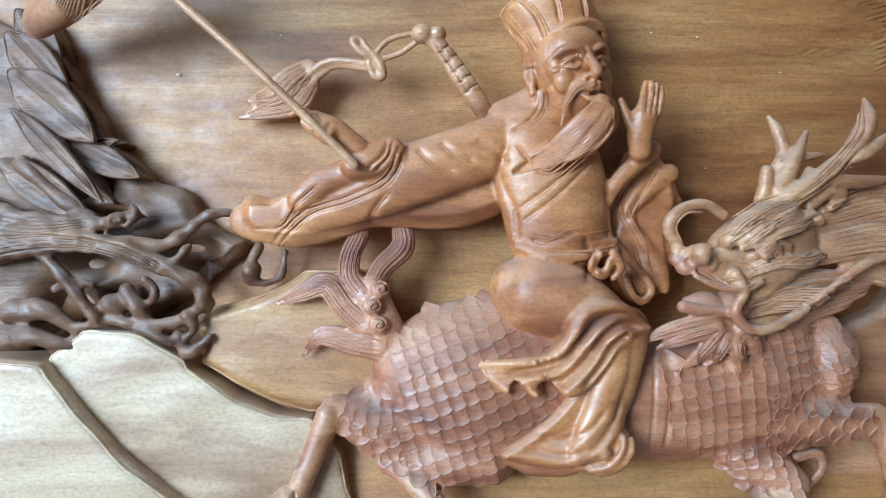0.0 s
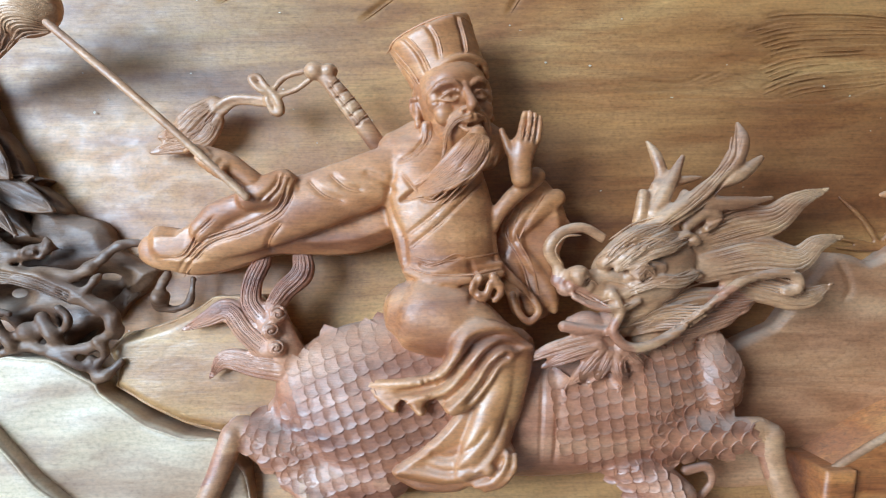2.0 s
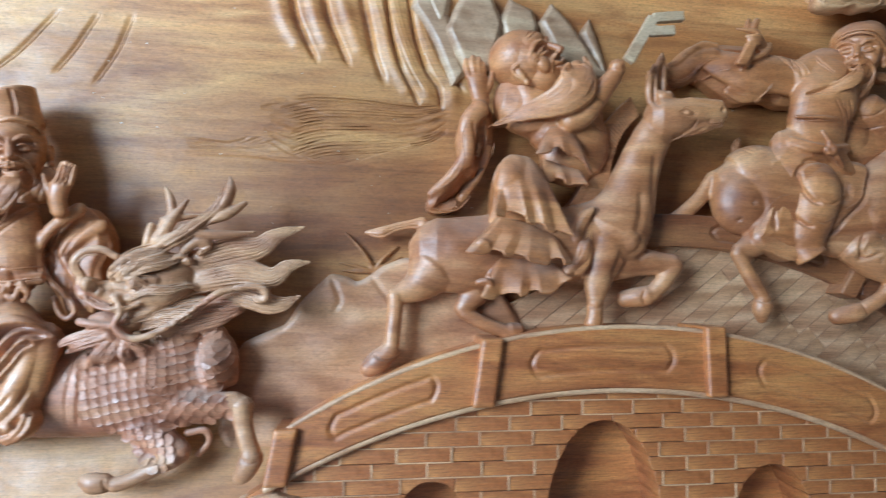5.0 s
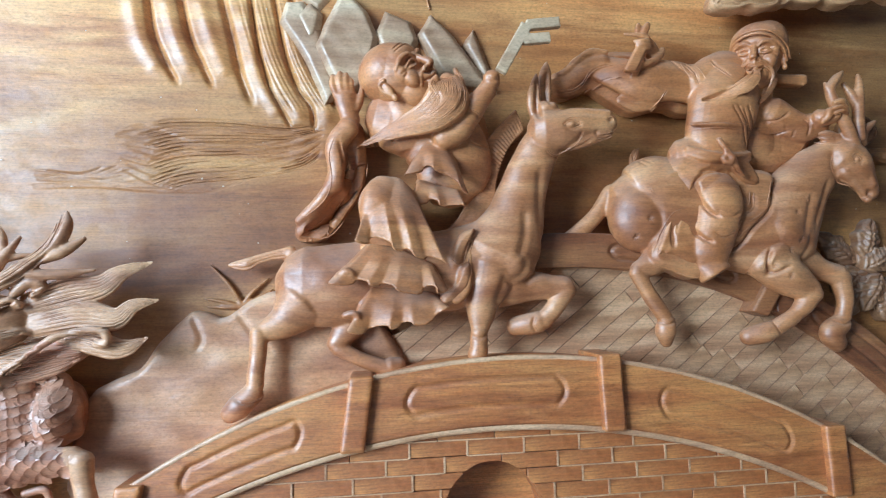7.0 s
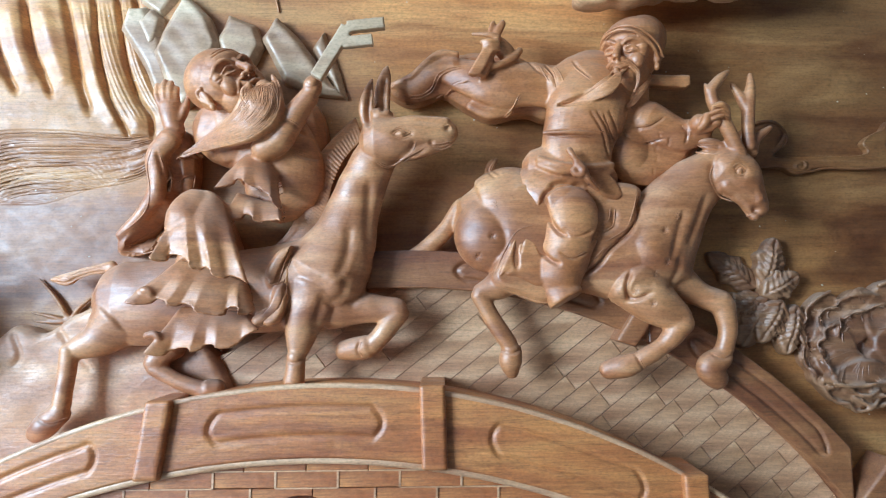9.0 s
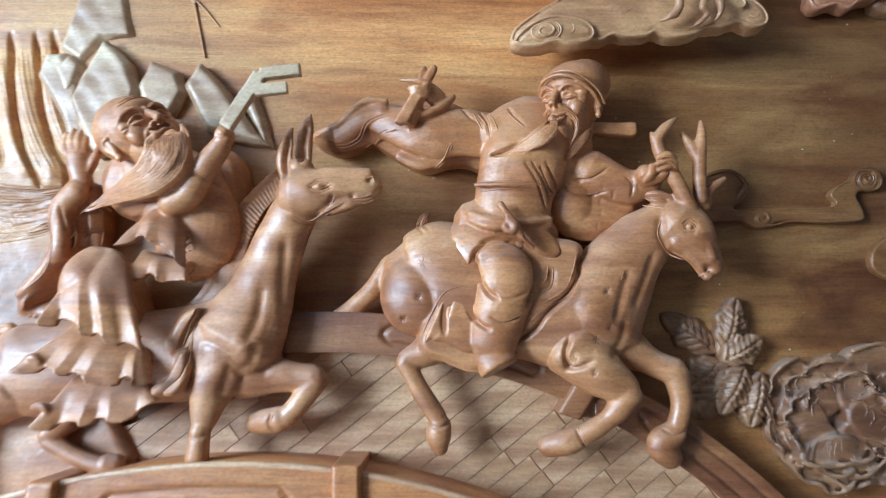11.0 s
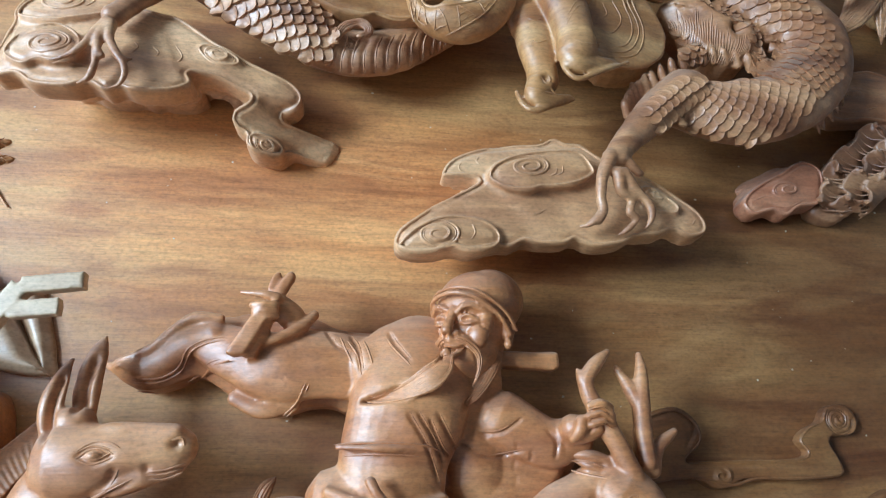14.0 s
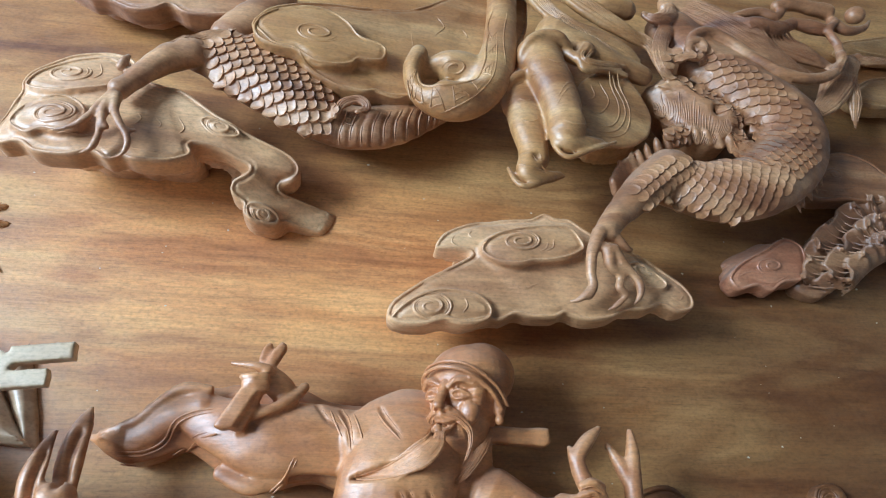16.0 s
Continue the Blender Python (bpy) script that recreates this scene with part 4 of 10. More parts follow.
# long whisker
c.tube([(0.2949, 1.2835, 0.112, 0.006), (0.3034, 1.2646, 0.114, 0.0052), (0.2958, 1.2459, 0.112, 0.0053), (0.313, 1.2282, 0.11, 0.0053), (0.3474, 1.235, 0.108, 0.0053), (0.3937, 1.2644, 0.106, 0.0053), (0.4328, 1.2926, 0.104, 0.0053), (0.4718, 1.3012, 0.102, 0.0053), (0.4916, 1.2978, 0.1, 0.0061), (0.4943, 1.284, 0.098, 0.0069), (0.481, 1.2827, 0.096, 0.0061)])
# beard
for pts in ([(0.2799, 1.238, 0.1, 0.0091), (0.2417, 1.2286, 0.098, 0.0076), (0.1993, 1.2105, 0.092, 0.0023)], [(0.2835, 1.2303, 0.1, 0.0091), (0.2491, 1.2195, 0.1, 0.0084), (0.2261, 1.2069, 0.092, 0.0031)], [(0.2873, 1.2264, 0.1, 0.0076), (0.268, 1.2037, 0.098, 0.0076), (0.2504, 1.1837, 0.088, 0.0023)], [(0.295, 1.2223, 0.098, 0.0076), (0.2855, 1.2034, 0.098, 0.0069), (0.2759, 1.1856, 0.088, 0.0023)], [(0.3026, 1.2184, 0.098, 0.0076), (0.3061, 1.1992, 0.098, 0.0076), (0.3198, 1.1724, 0.088, 0.0023)], [(0.3065, 1.2259, 0.098, 0.0069), (0.3259, 1.2099, 0.094, 0.0061), (0.3344, 1.2013, 0.086, 0.0023)]):
    c.lock(pts, 0.8, 3)
c.tube([(0.2457, 1.2501, 0.104, 0.0061), (0.2721, 1.246, 0.106, 0.0053), (0.2987, 1.2432, 0.104, 0.0045)])
# tail tuft
for p in ([(-0.0539, 1.2653, 0.072)], [(-0.0612, 1.2484, 0.074)], [(-0.0553, 1.2296, 0.074)]):
    c.blob(p, 0.0095, 0.0095, 0.01)
c.lock([(-0.0632, 1.2569, 0.056, 0.0175), (-0.0511, 1.2291, 0.058, 0.019), (-0.0415, 1.2085, 0.052, 0.0192)], 0.7, 0)
c.lock([(-0.0704, 1.2571, 0.058, 0.0127), (-0.0873, 1.2771, 0.054, 0.0119), (-0.0868, 1.301, 0.048, 0.0112), (-0.0767, 1.3267, 0.044, 0.0097), (-0.0833, 1.3496, 0.04, 0.0065)], 0.7, 5)
c.lock([(-0.0624, 1.2689, 0.058, 0.0111), (-0.0516, 1.2885, 0.054, 0.0119), (-0.0327, 1.3082, 0.05, 0.0128), (-0.0328, 1.326, 0.046, 0.0113), (-0.0408, 1.3449, 0.04, 0.004)], 0.7, 5)
c.lock([(-0.0662, 1.2255, 0.06, 0.0142), (-0.0902, 1.2456, 0.058, 0.0135), (-0.1103, 1.2696, 0.056, 0.0135), (-0.1349, 1.2604, 0.054, 0.0095), (-0.1653, 1.2479, 0.048, 0.0024)], 0.6, 6)
c.lock([(-0.0521, 1.2051, 0.056, 0.0159), (-0.0843, 1.2095, 0.054, 0.0143), (-0.1166, 1.2154, 0.052, 0.0104), (-0.1367, 1.1936, 0.046, 0.0024)], 0.6, 5)
k = c.bake(0.0021, 1)
BODY = [(-0.0399, 1.1456), (-0.0405, 1.2074), (-0.0132, 1.2378), (0.0487, 1.2585), (0.0796, 1.2595), (0.1406, 1.2041), (0.1828, 1.1723), (0.1817, 1.1025), (0.0692, 1.0777), (-0.0003, 1.0692), (-0.0537, 1.088), (-0.0764, 1.1078), (-0.1028, 1.1353)]
k.cut([(0.2453, 1.2033), (0.2422, 1.1573), (0.2383, 1.1036)], 0.0022, -0.004).cut([(0.2299, 1.2036), (0.2253, 1.1576), (0.2229, 1.1039)], 0.0014, -0.0025).cut([(0.1886, 1.1659), (0.1904, 1.1352), (0.1861, 1.1046)], 0.002, -0.003)
for p in ([(-0.0512, 1.2655)], [(-0.0591, 1.2487)], [(-0.0533, 1.23)]):
    k.spiral(p, 0.008, 1.5, 0.0014, -0.003)
k.cuts(0.0022, -0.0045, [(0.2694, 1.3252), (0.2729, 1.3101), (0.2652, 1.3012)], [(0.2877, 1.2948), (0.3065, 1.2908), (0.3214, 1.283)], [(0.2574, 1.284), (0.2798, 1.2724), (0.2987, 1.2759)], [(0.3411, 1.2483), (0.3718, 1.2555), (0.3948, 1.2566)], [(0.3567, 1.2709), (0.3876, 1.2857), (0.4184, 1.2929)], [(0.2959, 1.3361), (0.3188, 1.3508), (0.3491, 1.3602)], [(0.2995, 1.3248), (0.3223, 1.3357), (0.3412, 1.3355)])
k.cuts(0.0016, -0.003, [(0.307, 1.3247), (0.3148, 1.3396)], [(0.3145, 1.3208), (0.3246, 1.3357)], [(0.322, 1.3184), (0.3351, 1.3333)], [(0.2957, 1.3211), (0.3034, 1.3337)], [(0.4234, 1.4145), (0.3885, 1.3807), (0.3499, 1.3531)], [(0.4271, 1.4069), (0.396, 1.3768), (0.3613, 1.3545)], [(0.4354, 1.4448), (0.4289, 1.4221), (0.4195, 1.4108)])
for p in ([(0.2501, 1.2954)], [(0.2689, 1.2966)]):
    k.bulge(p, 0.004, 0.004, -0.005)
k.bulge([(0.3283, 1.3017)], 0.0035, 0.0035, -0.004).cut([(0.3215, 1.3003), (0.3269, 1.307), (0.3343, 1.3031), (0.329, 1.2964)], 0.0012, -0.002, closed=True)
k.cuts(0.0018, -0.003, [(-0.1397, 1.0614), (-0.1369, 1.0475), (-0.1294, 1.0358)], [(0.0199, 0.9979), (0.0344, 0.9945), (0.0475, 0.9973)], [(0.284, 1.0343), (0.2869, 1.021), (0.2914, 1.01)], [(0.4658, 1.0578), (0.4788, 1.0522), (0.4928, 1.0549)])
k.rough(0.02, 0.0005)
k.sense()
k.mail(BODY, [(0.0547, 1.2552), (0.0388, 1.2140), (0.0166, 1.1633), (-0.0120, 1.1064), (-0.0310, 1.0623)], 0.0205, 0.003, lo=0.052, hi=0.13)
k.mail([(-0.0889, 1.1443), (-0.0377, 1.1633), (-0.0184, 1.1001), (-0.0631, 1.0937)], [(-0.0313, 1.1633), (-0.0632, 1.1316), (-0.0951, 1.1190)], 0.018, 0.003, lo=0.03, hi=0.1)
k.mail([(0.2483, 1.2074), (0.3178, 1.2199), (0.3553, 1.1947), (0.3487, 1.1570), (0.3671, 1.1069), (0.3419, 1.0944), (0.2917, 1.0943), (0.2478, 1.1193)], [(0.3429, 1.2136), (0.3080, 1.1696), (0.2730, 1.1193)], 0.0195, 0.0034, lo=0.04, hi=0.102)
k.mail([(0.3431, 1.2325), (0.4123, 1.2386), (0.4368, 1.1946), (0.4238, 1.1507), (0.3800, 1.1445), (0.3424, 1.1570)], [(0.4123, 1.2386), (0.3867, 1.1947), (0.3486, 1.1445)], 0.0185, 0.0034, lo=0.04, hi=0.102)
k.mail([(0.3487, 1.1570), (0.3989, 1.1570), (0.4550, 1.1476), (0.4515, 1.1101), (0.3984, 1.1101), (0.3482, 1.0944)], [(0.4611, 1.1289), (0.4048, 1.1288), (0.3484, 1.1194)], 0.019, 0.0035, lo=0.04, hi=0.12)
k.mail([(0.2855, 1.1005), (0.3420, 1.1006), (0.3730, 1.0695), (0.3477, 1.0445), (0.3104, 1.0693)], [(0.2792, 1.1005), (0.3230, 1.0818), (0.3666, 1.0507)], 0.016, 0.003, lo=0.04, hi=0.12)
k.mail([(0.3864, 1.2345), (0.4152, 1.2428), (0.4391, 1.2185), (0.4424, 1.1803), (0.4256, 1.1472), (0.4003, 1.1549), (0.3860, 1.1931)], [(0.4216, 1.2472), (0.4146, 1.1930), (0.3951, 1.1421)], 0.0175, 0.0032, lo=0.04, hi=0.11)
k.threads(0.0013, [(0.2821, 1.319), (0.2996, 1.3338), (0.3225, 1.347), (0.349, 1.3527)], [(0.2865, 1.3114), (0.3048, 1.3262), (0.3261, 1.3364), (0.3488, 1.3391)], [(0.3143, 1.3057), (0.3272, 1.3153), (0.3469, 1.3135)], [(0.2739, 1.2815), (0.2948, 1.2692), (0.316, 1.2733)], [(0.3328, 1.2881), (0.3557, 1.2983), (0.38, 1.3055)], [(0.2676, 1.3436), (0.2509, 1.3423), (0.2401, 1.3289), (0.2475, 1.3136)], [(0.2953, 1.2491), (0.3106, 1.2549), (0.3337, 1.2622)], [(0.289, 1.2401), (0.3105, 1.2473), (0.3412, 1.2544)], [(0.434, 1.454), (0.4274, 1.4236), (0.4117, 1.4025), (0.3807, 1.3755), (0.3422, 1.3487)], [(0.4293, 1.4449), (0.4228, 1.4237), (0.4041, 1.4026), (0.3731, 1.3771)], [(0.2635, 1.2907), (0.2727, 1.2981), (0.2816, 1.2919)], [(0.32, 1.3003), (0.3269, 1.3077), (0.3358, 1.3016)], [(0.32, 1.2988), (0.3274, 1.2942), (0.3358, 1.3001)])
for p in ([(0.2805, 1.2016)], [(0.2997, 1.1818)], [(0.3351, 1.1968)], [(0.3939, 1.1996)], [(0.4131, 1.1758)], [(0.357, 1.0989)], [(0.314, 1.0998)]):
    k.coil(p, 0.009, 1.3, 0.0013, random.uniform(0, 300))
for p in ([(-0.0512, 1.2655)], [(-0.0591, 1.2487)], [(-0.0533, 1.23)]):
    k.coil(p, 0.008, 1.4, 0.0013)
k.done("carved_beast", BEAST_WOOD, "reddish brown carved wooden scaled beast in full gallop", "carving", tones=(
    ([(0.2277, 1.3112), (0.2286, 1.3647), (0.313, 1.3712), (0.3299, 1.4631), (0.4691, 1.477), (0.5609, 1.3987), (0.5662, 1.2597), (0.4808, 1.2534), (0.4195, 1.289), (0.3879, 1.2473), (0.3335, 1.2137), (0.3108, 1.2333), (0.2808, 1.2797)], HEAD_WOOD),
    ([(-0.1922, 1.0103), (-0.1914, 1.0717), (-0.1302, 1.0858), (-0.1103, 1.147), (-0.095, 1.1467), (-0.1058, 1.0853), (-0.1311, 1.0243)], HEAD_WOOD), ([(-0.039, 1.0902), (-0.0127, 1.0744), (0.0322, 1.0238), (0.0546, 1.0004), (0.0535, 0.9241), (0.0004, 0.9255), (0.0014, 1.0016)], HEAD_WOOD),
    ([(0.2382, 1.0038), (0.2428, 1.0497), (0.3083, 1.0483), (0.3549, 1.0665), (0.3738, 1.043), (0.3075, 1.0022)], HEAD_WOOD), ([(0.4403, 1.1504), (0.4868, 1.1534), (0.5006, 1.0609), (0.4689, 1.0155), (0.4421, 1.0315), (0.4586, 1.0925)], HEAD_WOOD)))

# ---- the rider in the tall hat ----
c = Clay()
c.tube([(0.1289, 1.3132, 0.072, 0.0502), (0.1227, 1.3682, 0.072, 0.0564), (0.1117, 1.4154, 0.072, 0.0533), (0.1202, 1.4424, 0.074, 0.0407)], flat=0.55)
c.tube([(0.0722, 1.4362, 0.068, 0.0236), (0.1193, 1.4518, 0.066, 0.0269), (0.1741, 1.4439, 0.062, 0.027)], flat=0.7)
# arm with the long sleeve
c.slab([(0.0744, 1.4318), (0.0202, 1.4193), (-0.0414, 1.4162), (-0.0686, 1.3949), (-0.1187, 1.3747), (-0.1571, 1.359), (-0.1937, 1.3626), (-0.2002, 1.3334), (-0.1791, 1.3146), (-0.1425, 1.3079), (-0.1042, 1.3166), (-0.058, 1.3298), (0.0034, 1.3273), (0.0498, 1.3359), (0.0826, 1.3587)], 0.02, 0.068, 0.014)
c.tube([(0.0809, 1.4194, 0.074, 0.0297), (0.0188, 1.3965, 0.076, 0.0311), (-0.044, 1.3742, 0.074, 0.0312), (-0.11, 1.3524, 0.064, 0.0267), (-0.1702, 1.3342, 0.052, 0.0215), (-0.1997, 1.338, 0.048, 0.0176)], flat=0.55)
c.tube([(-0.0397, 1.4038, 0.086, 0.0169), (-0.0613, 1.3936, 0.09, 0.0168), (-0.0796, 1.3883, 0.092, 0.0137)], flat=0.8)
c.tube([(-0.0718, 1.4034, 0.092, 0.0114), (-0.0964, 1.4222, 0.096, 0.0121), (-0.1165, 1.4335, 0.098, 0.0091)], flat=0.9)
c.tubes([(-0.1192, 1.4348, 0.104, 0.0045), (-0.1227, 1.4282, 0.108, 0.0045), (-0.1178, 1.4202, 0.106, 0.0037)], [(-0.1117, 1.4299, 0.106, 0.0045), (-0.1146, 1.4225, 0.11, 0.0045), (-0.1104, 1.4149, 0.106, 0.0037)], [(-0.1043, 1.4253, 0.106, 0.0045), (-0.1073, 1.4172, 0.11, 0.0045), (-0.1031, 1.4095, 0.106, 0.0037)], [(-0.097, 1.4192, 0.106, 0.0045), (-0.0999, 1.4119, 0.11, 0.0045), (-0.0957, 1.4057, 0.106, 0.0037)], [(-0.1146, 1.4344, 0.106, 0.0045), (-0.127, 1.4387, 0.108, 0.0037), (-0.1369, 1.4347, 0.106, 0.003)])
c.tube([(-0.0673, 1.389, 0.084, 0.0123), (-0.111, 1.3746, 0.08, 0.0139), (-0.1338, 1.3546, 0.072, 0.0156)], flat=0.6)
# raised hand and its sleeve
c.tube([(0.2077, 1.4037, 0.092, 0.0115), (0.2066, 1.4223, 0.096, 0.013), (0.2115, 1.441, 0.098, 0.0137)], flat=0.7)
c.tubes([(0.2054, 1.441, 0.098, 0.0046), (0.2087, 1.4601, 0.098, 0.0038), (0.2119, 1.4734, 0.096, 0.0031)], [(0.2116, 1.4421, 0.1, 0.0046), (0.2156, 1.4603, 0.1, 0.0038), (0.2173, 1.4737, 0.098, 0.0031)], [(0.2176, 1.442, 0.1, 0.0046), (0.2217, 1.4588, 0.1, 0.0038), (0.2226, 1.4714, 0.098, 0.0031)], [(0.2229, 1.4408, 0.098, 0.0046), (0.227, 1.4576, 0.098, 0.0038), (0.2279, 1.4687, 0.096, 0.0031)], [(0.2005, 1.422, 0.098, 0.0053), (0.1932, 1.4374, 0.098, 0.0046), (0.1872, 1.4554, 0.096, 0.0031)])
c.slab([(0.2164, 1.4158), (0.2355, 1.4106), (0.2544, 1.3881), (0.2631, 1.3562), (0.2528, 1.3213), (0.2564, 1.2896), (0.2486, 1.2643), (0.2347, 1.2542), (0.2144, 1.2504), (0.2011, 1.2612), (0.1936, 1.2834), (0.1803, 1.3057), (0.1715, 1.3312), (0.1754, 1.3567), (0.1908, 1.3821), (0.2061, 1.3993)], 0.02, 0.066, 0.012)
c.tube([(0.2280, 1.4115, 0.074, 0.0096), (0.2061, 1.3929, 0.08, 0.0096), (0.1857, 1.3713, 0.08, 0.0083), (0.1766, 1.3472, 0.078, 0.0057), (0.1802, 1.3217, 0.076, 0.0051), (0.1954, 1.3024, 0.075, 0.0045), (0.2158, 1.2819, 0.075, 0.0045), (0.2260, 1.2640, 0.074, 0.0045), (0.2157, 1.2525, 0.074, 0.0045), (0.2042, 1.2627, 0.074, 0.0045), (0.1979, 1.2832, 0.074, 0.0038)], flat=0.8)
c.tube([(0.2517, 1.3886, 0.06, 0.0105), (0.2240, 1.3685, 0.066, 0.0104), (0.2045, 1.3477, 0.067, 0.0078), (0.2096, 1.3270, 0.067, 0.0065), (0.2276, 1.3062, 0.066, 0.0065), (0.2418, 1.2828, 0.064, 0.0071), (0.2444, 1.2632, 0.062, 0.0052)], flat=0.6)
c.tube([(0.2585, 1.3583, 0.052, 0.0093), (0.2436, 1.3285, 0.056, 0.0105), (0.2487, 1.2956, 0.056, 0.0092)], flat=0.6)
# thigh, leg, skirt and shoe
c.tube([(0.0833, 1.2680, 0.072, 0.0322), (0.0968, 1.2644, 0.076, 0.0422), (0.1220, 1.2584, 0.082, 0.0418), (0.1510, 1.2449, 0.088, 0.0352), (0.1807, 1.2231, 0.094, 0.0286)], flat=0.8)
c.tube([(0.1949, 1.2307, 0.09, 0.0250), (0.1886, 1.2026, 0.09, 0.0250), (0.1790, 1.1712, 0.088, 0.0263), (0.1663, 1.1395, 0.086, 0.0276), (0.1564, 1.1103, 0.082, 0.0252)], flat=0.7)
c.slab([(0.1767, 1.2226, 0.1), (0.1585, 1.1895, 0.104), (0.1403, 1.1686, 0.106), (0.1237, 1.1492, 0.106), (0.1002, 1.1268, 0.104), (0.0674, 1.1025, 0.1), (0.0844, 1.0958, 0.102), (0.1096, 1.0916, 0.106), (0.1347, 1.0930, 0.112), (0.1576, 1.1021, 0.118), (0.1755, 1.1164, 0.118), (0.1891, 1.1321, 0.11), (0.1957, 1.1621, 0.104), (0.2074, 1.1980, 0.1), (0.2118, 1.2223, 0.098)], -0.04, 0.0, 0.006)
c.tube([(0.1859, 1.2164, 0.1, 0.0160), (0.1750, 1.1804, 0.104, 0.0147), (0.1586, 1.1388, 0.108, 0.0146), (0.1406, 1.1032, 0.11, 0.0097)], flat=0.6)
c.slab([(0.0661, 1.0982, 0.088), (0.0919, 1.0816, 0.092), (0.1297, 1.0781, 0.096), (0.1517, 1.0910, 0.1), (0.1176, 1.0995, 0.098)], -0.03, 0.0, 0.004)
# skirt thrown over the thigh
c.slab([(0.0249, 1.1919, 0.092), (0.0501, 1.1975, 0.1), (0.0826, 1.1988, 0.108), (0.1110, 1.2045, 0.114), (0.1255, 1.2189, 0.118), (0.1342, 1.2430, 0.12), (0.1570, 1.2603, 0.12), (0.1867, 1.2533, 0.116), (0.2179, 1.2296, 0.108), (0.1974, 1.2231, 0.114), (0.1806, 1.2093, 0.118), (0.1687, 1.1917, 0.12), (0.1538, 1.1739, 0.12), (0.1378, 1.1648, 0.122), (0.1271, 1.1660, 0.122), (0.1149, 1.1795, 0.112), (0.1076, 1.1795, 0.112), (0.1041, 1.1655, 0.12), (0.0957, 1.1650, 0.12), (0.0818, 1.1779, 0.11), (0.0769, 1.1767, 0.11), (0.0753, 1.1667, 0.114), (0.0676, 1.1674, 0.112), (0.0506, 1.1788, 0.102), (0.0354, 1.1870, 0.096)], -0.03, 0.0, 0.004, n=3)
# shoe with a layered toe
c.slab([(0.1399, 1.0917, 0.104), (0.1523, 1.0863, 0.106), (0.1706, 1.0864, 0.108), (0.1871, 1.0961, 0.11), (0.1956, 1.1123, 0.11), (0.1932, 1.1256, 0.108), (0.1847, 1.1298, 0.108), (0.1727, 1.1183, 0.11), (0.1587, 1.1062, 0.11)], -0.03, 0.0, 0.005)
c.tubes([(0.1525, 1.0906, 0.108, 0.0030), (0.1717, 1.0973, 0.114, 0.0036), (0.1826, 1.1110, 0.116, 0.0036), (0.1861, 1.1248, 0.112, 0.0030)], [(0.1615, 1.0870, 0.108, 0.0030), (0.1813, 1.0961, 0.114, 0.0036), (0.1921, 1.1093, 0.114, 0.0036), (0.1938, 1.1225, 0.11, 0.0030)])
c.blob((0.1669, 1.1092, 0.114), 0.007, 0.007, 0.006)
# face
c.tube([(0.1367, 1.4764, 0.062, 0.0302), (0.1375, 1.4452, 0.07, 0.0285), (0.1344, 1.4133, 0.066, 0.0326)], flat=0.75)
c.lock([(0.1623, 1.4497, 0.12, 0.0084), (0.1590, 1.4344, 0.124, 0.0162), (0.1479, 1.4188, 0.121, 0.0192), (0.1262, 1.4040, 0.112, 0.0152), (0.1032, 1.3926, 0.102, 0.0080), (0.0807, 1.3833, 0.092, 0.0013)], 0.55, 13, -0.0022)
c.lock([(0.1091, 1.4624, 0.092, 0.0061), (0.107, 1.4452, 0.09, 0.0061), (0.0944, 1.4309, 0.084, 0.0046), (0.0781, 1.424, 0.08, 0.0016)], 0.8, 2)
# belt and knot
c.tubes([(0.0843, 1.3096, 0.084, 0.0046), (0.1147, 1.2991, 0.097, 0.0045), (0.1525, 1.3, 0.098, 0.0045), (0.1857, 1.3057, 0.084, 0.0046)], [(0.0825, 1.3173, 0.082, 0.0038), (0.1224, 1.3087, 0.097, 0.0038), (0.1858, 1.3156, 0.084, 0.0038)])
c.tubes([(0.1605, 1.3028, 0.114, 0.0052), (0.1544, 1.2894, 0.114, 0.0045), (0.166, 1.2818, 0.112, 0.0045), (0.1716, 1.2966, 0.114, 0.0037)], [(0.174, 1.3041, 0.114, 0.0045), (0.1825, 1.289, 0.112, 0.0045), (0.1761, 1.2778, 0.108, 0.0038)])
k = c.bake(0.0021, 1)
k.cuts(0.0016, -0.0028, [(0.0807, 1.4125), (0.1144, 1.3816), (0.1609, 1.4344), (0.1764, 1.4496)], [(0.0819, 1.3439), (0.1219, 1.3738), (0.1606, 1.4115), (0.1809, 1.4457)], [(0.0871, 1.3324), (0.1255, 1.3623), (0.1665, 1.4038), (0.1853, 1.4342)], [(0.0982, 1.3169), (0.1134, 1.3129), (0.144, 1.3239)], [(-0.0442, 1.4126), (-0.0482, 1.3989), (-0.0635, 1.3839)], [(-0.0389, 1.4125), (-0.0429, 1.3974), (-0.056, 1.3823)], [(-0.1669, 1.3113), (-0.1323, 1.3437), (-0.0864, 1.3584), (-0.048, 1.3771), (-0.0323, 1.4077)], [(-0.1616, 1.3081), (-0.1262, 1.3398), (-0.0827, 1.3538), (-0.0435, 1.3732), (-0.0262, 1.4076)], [(-0.1831, 1.3267), (-0.1567, 1.3286), (-0.1376, 1.3511), (-0.1146, 1.3699)])
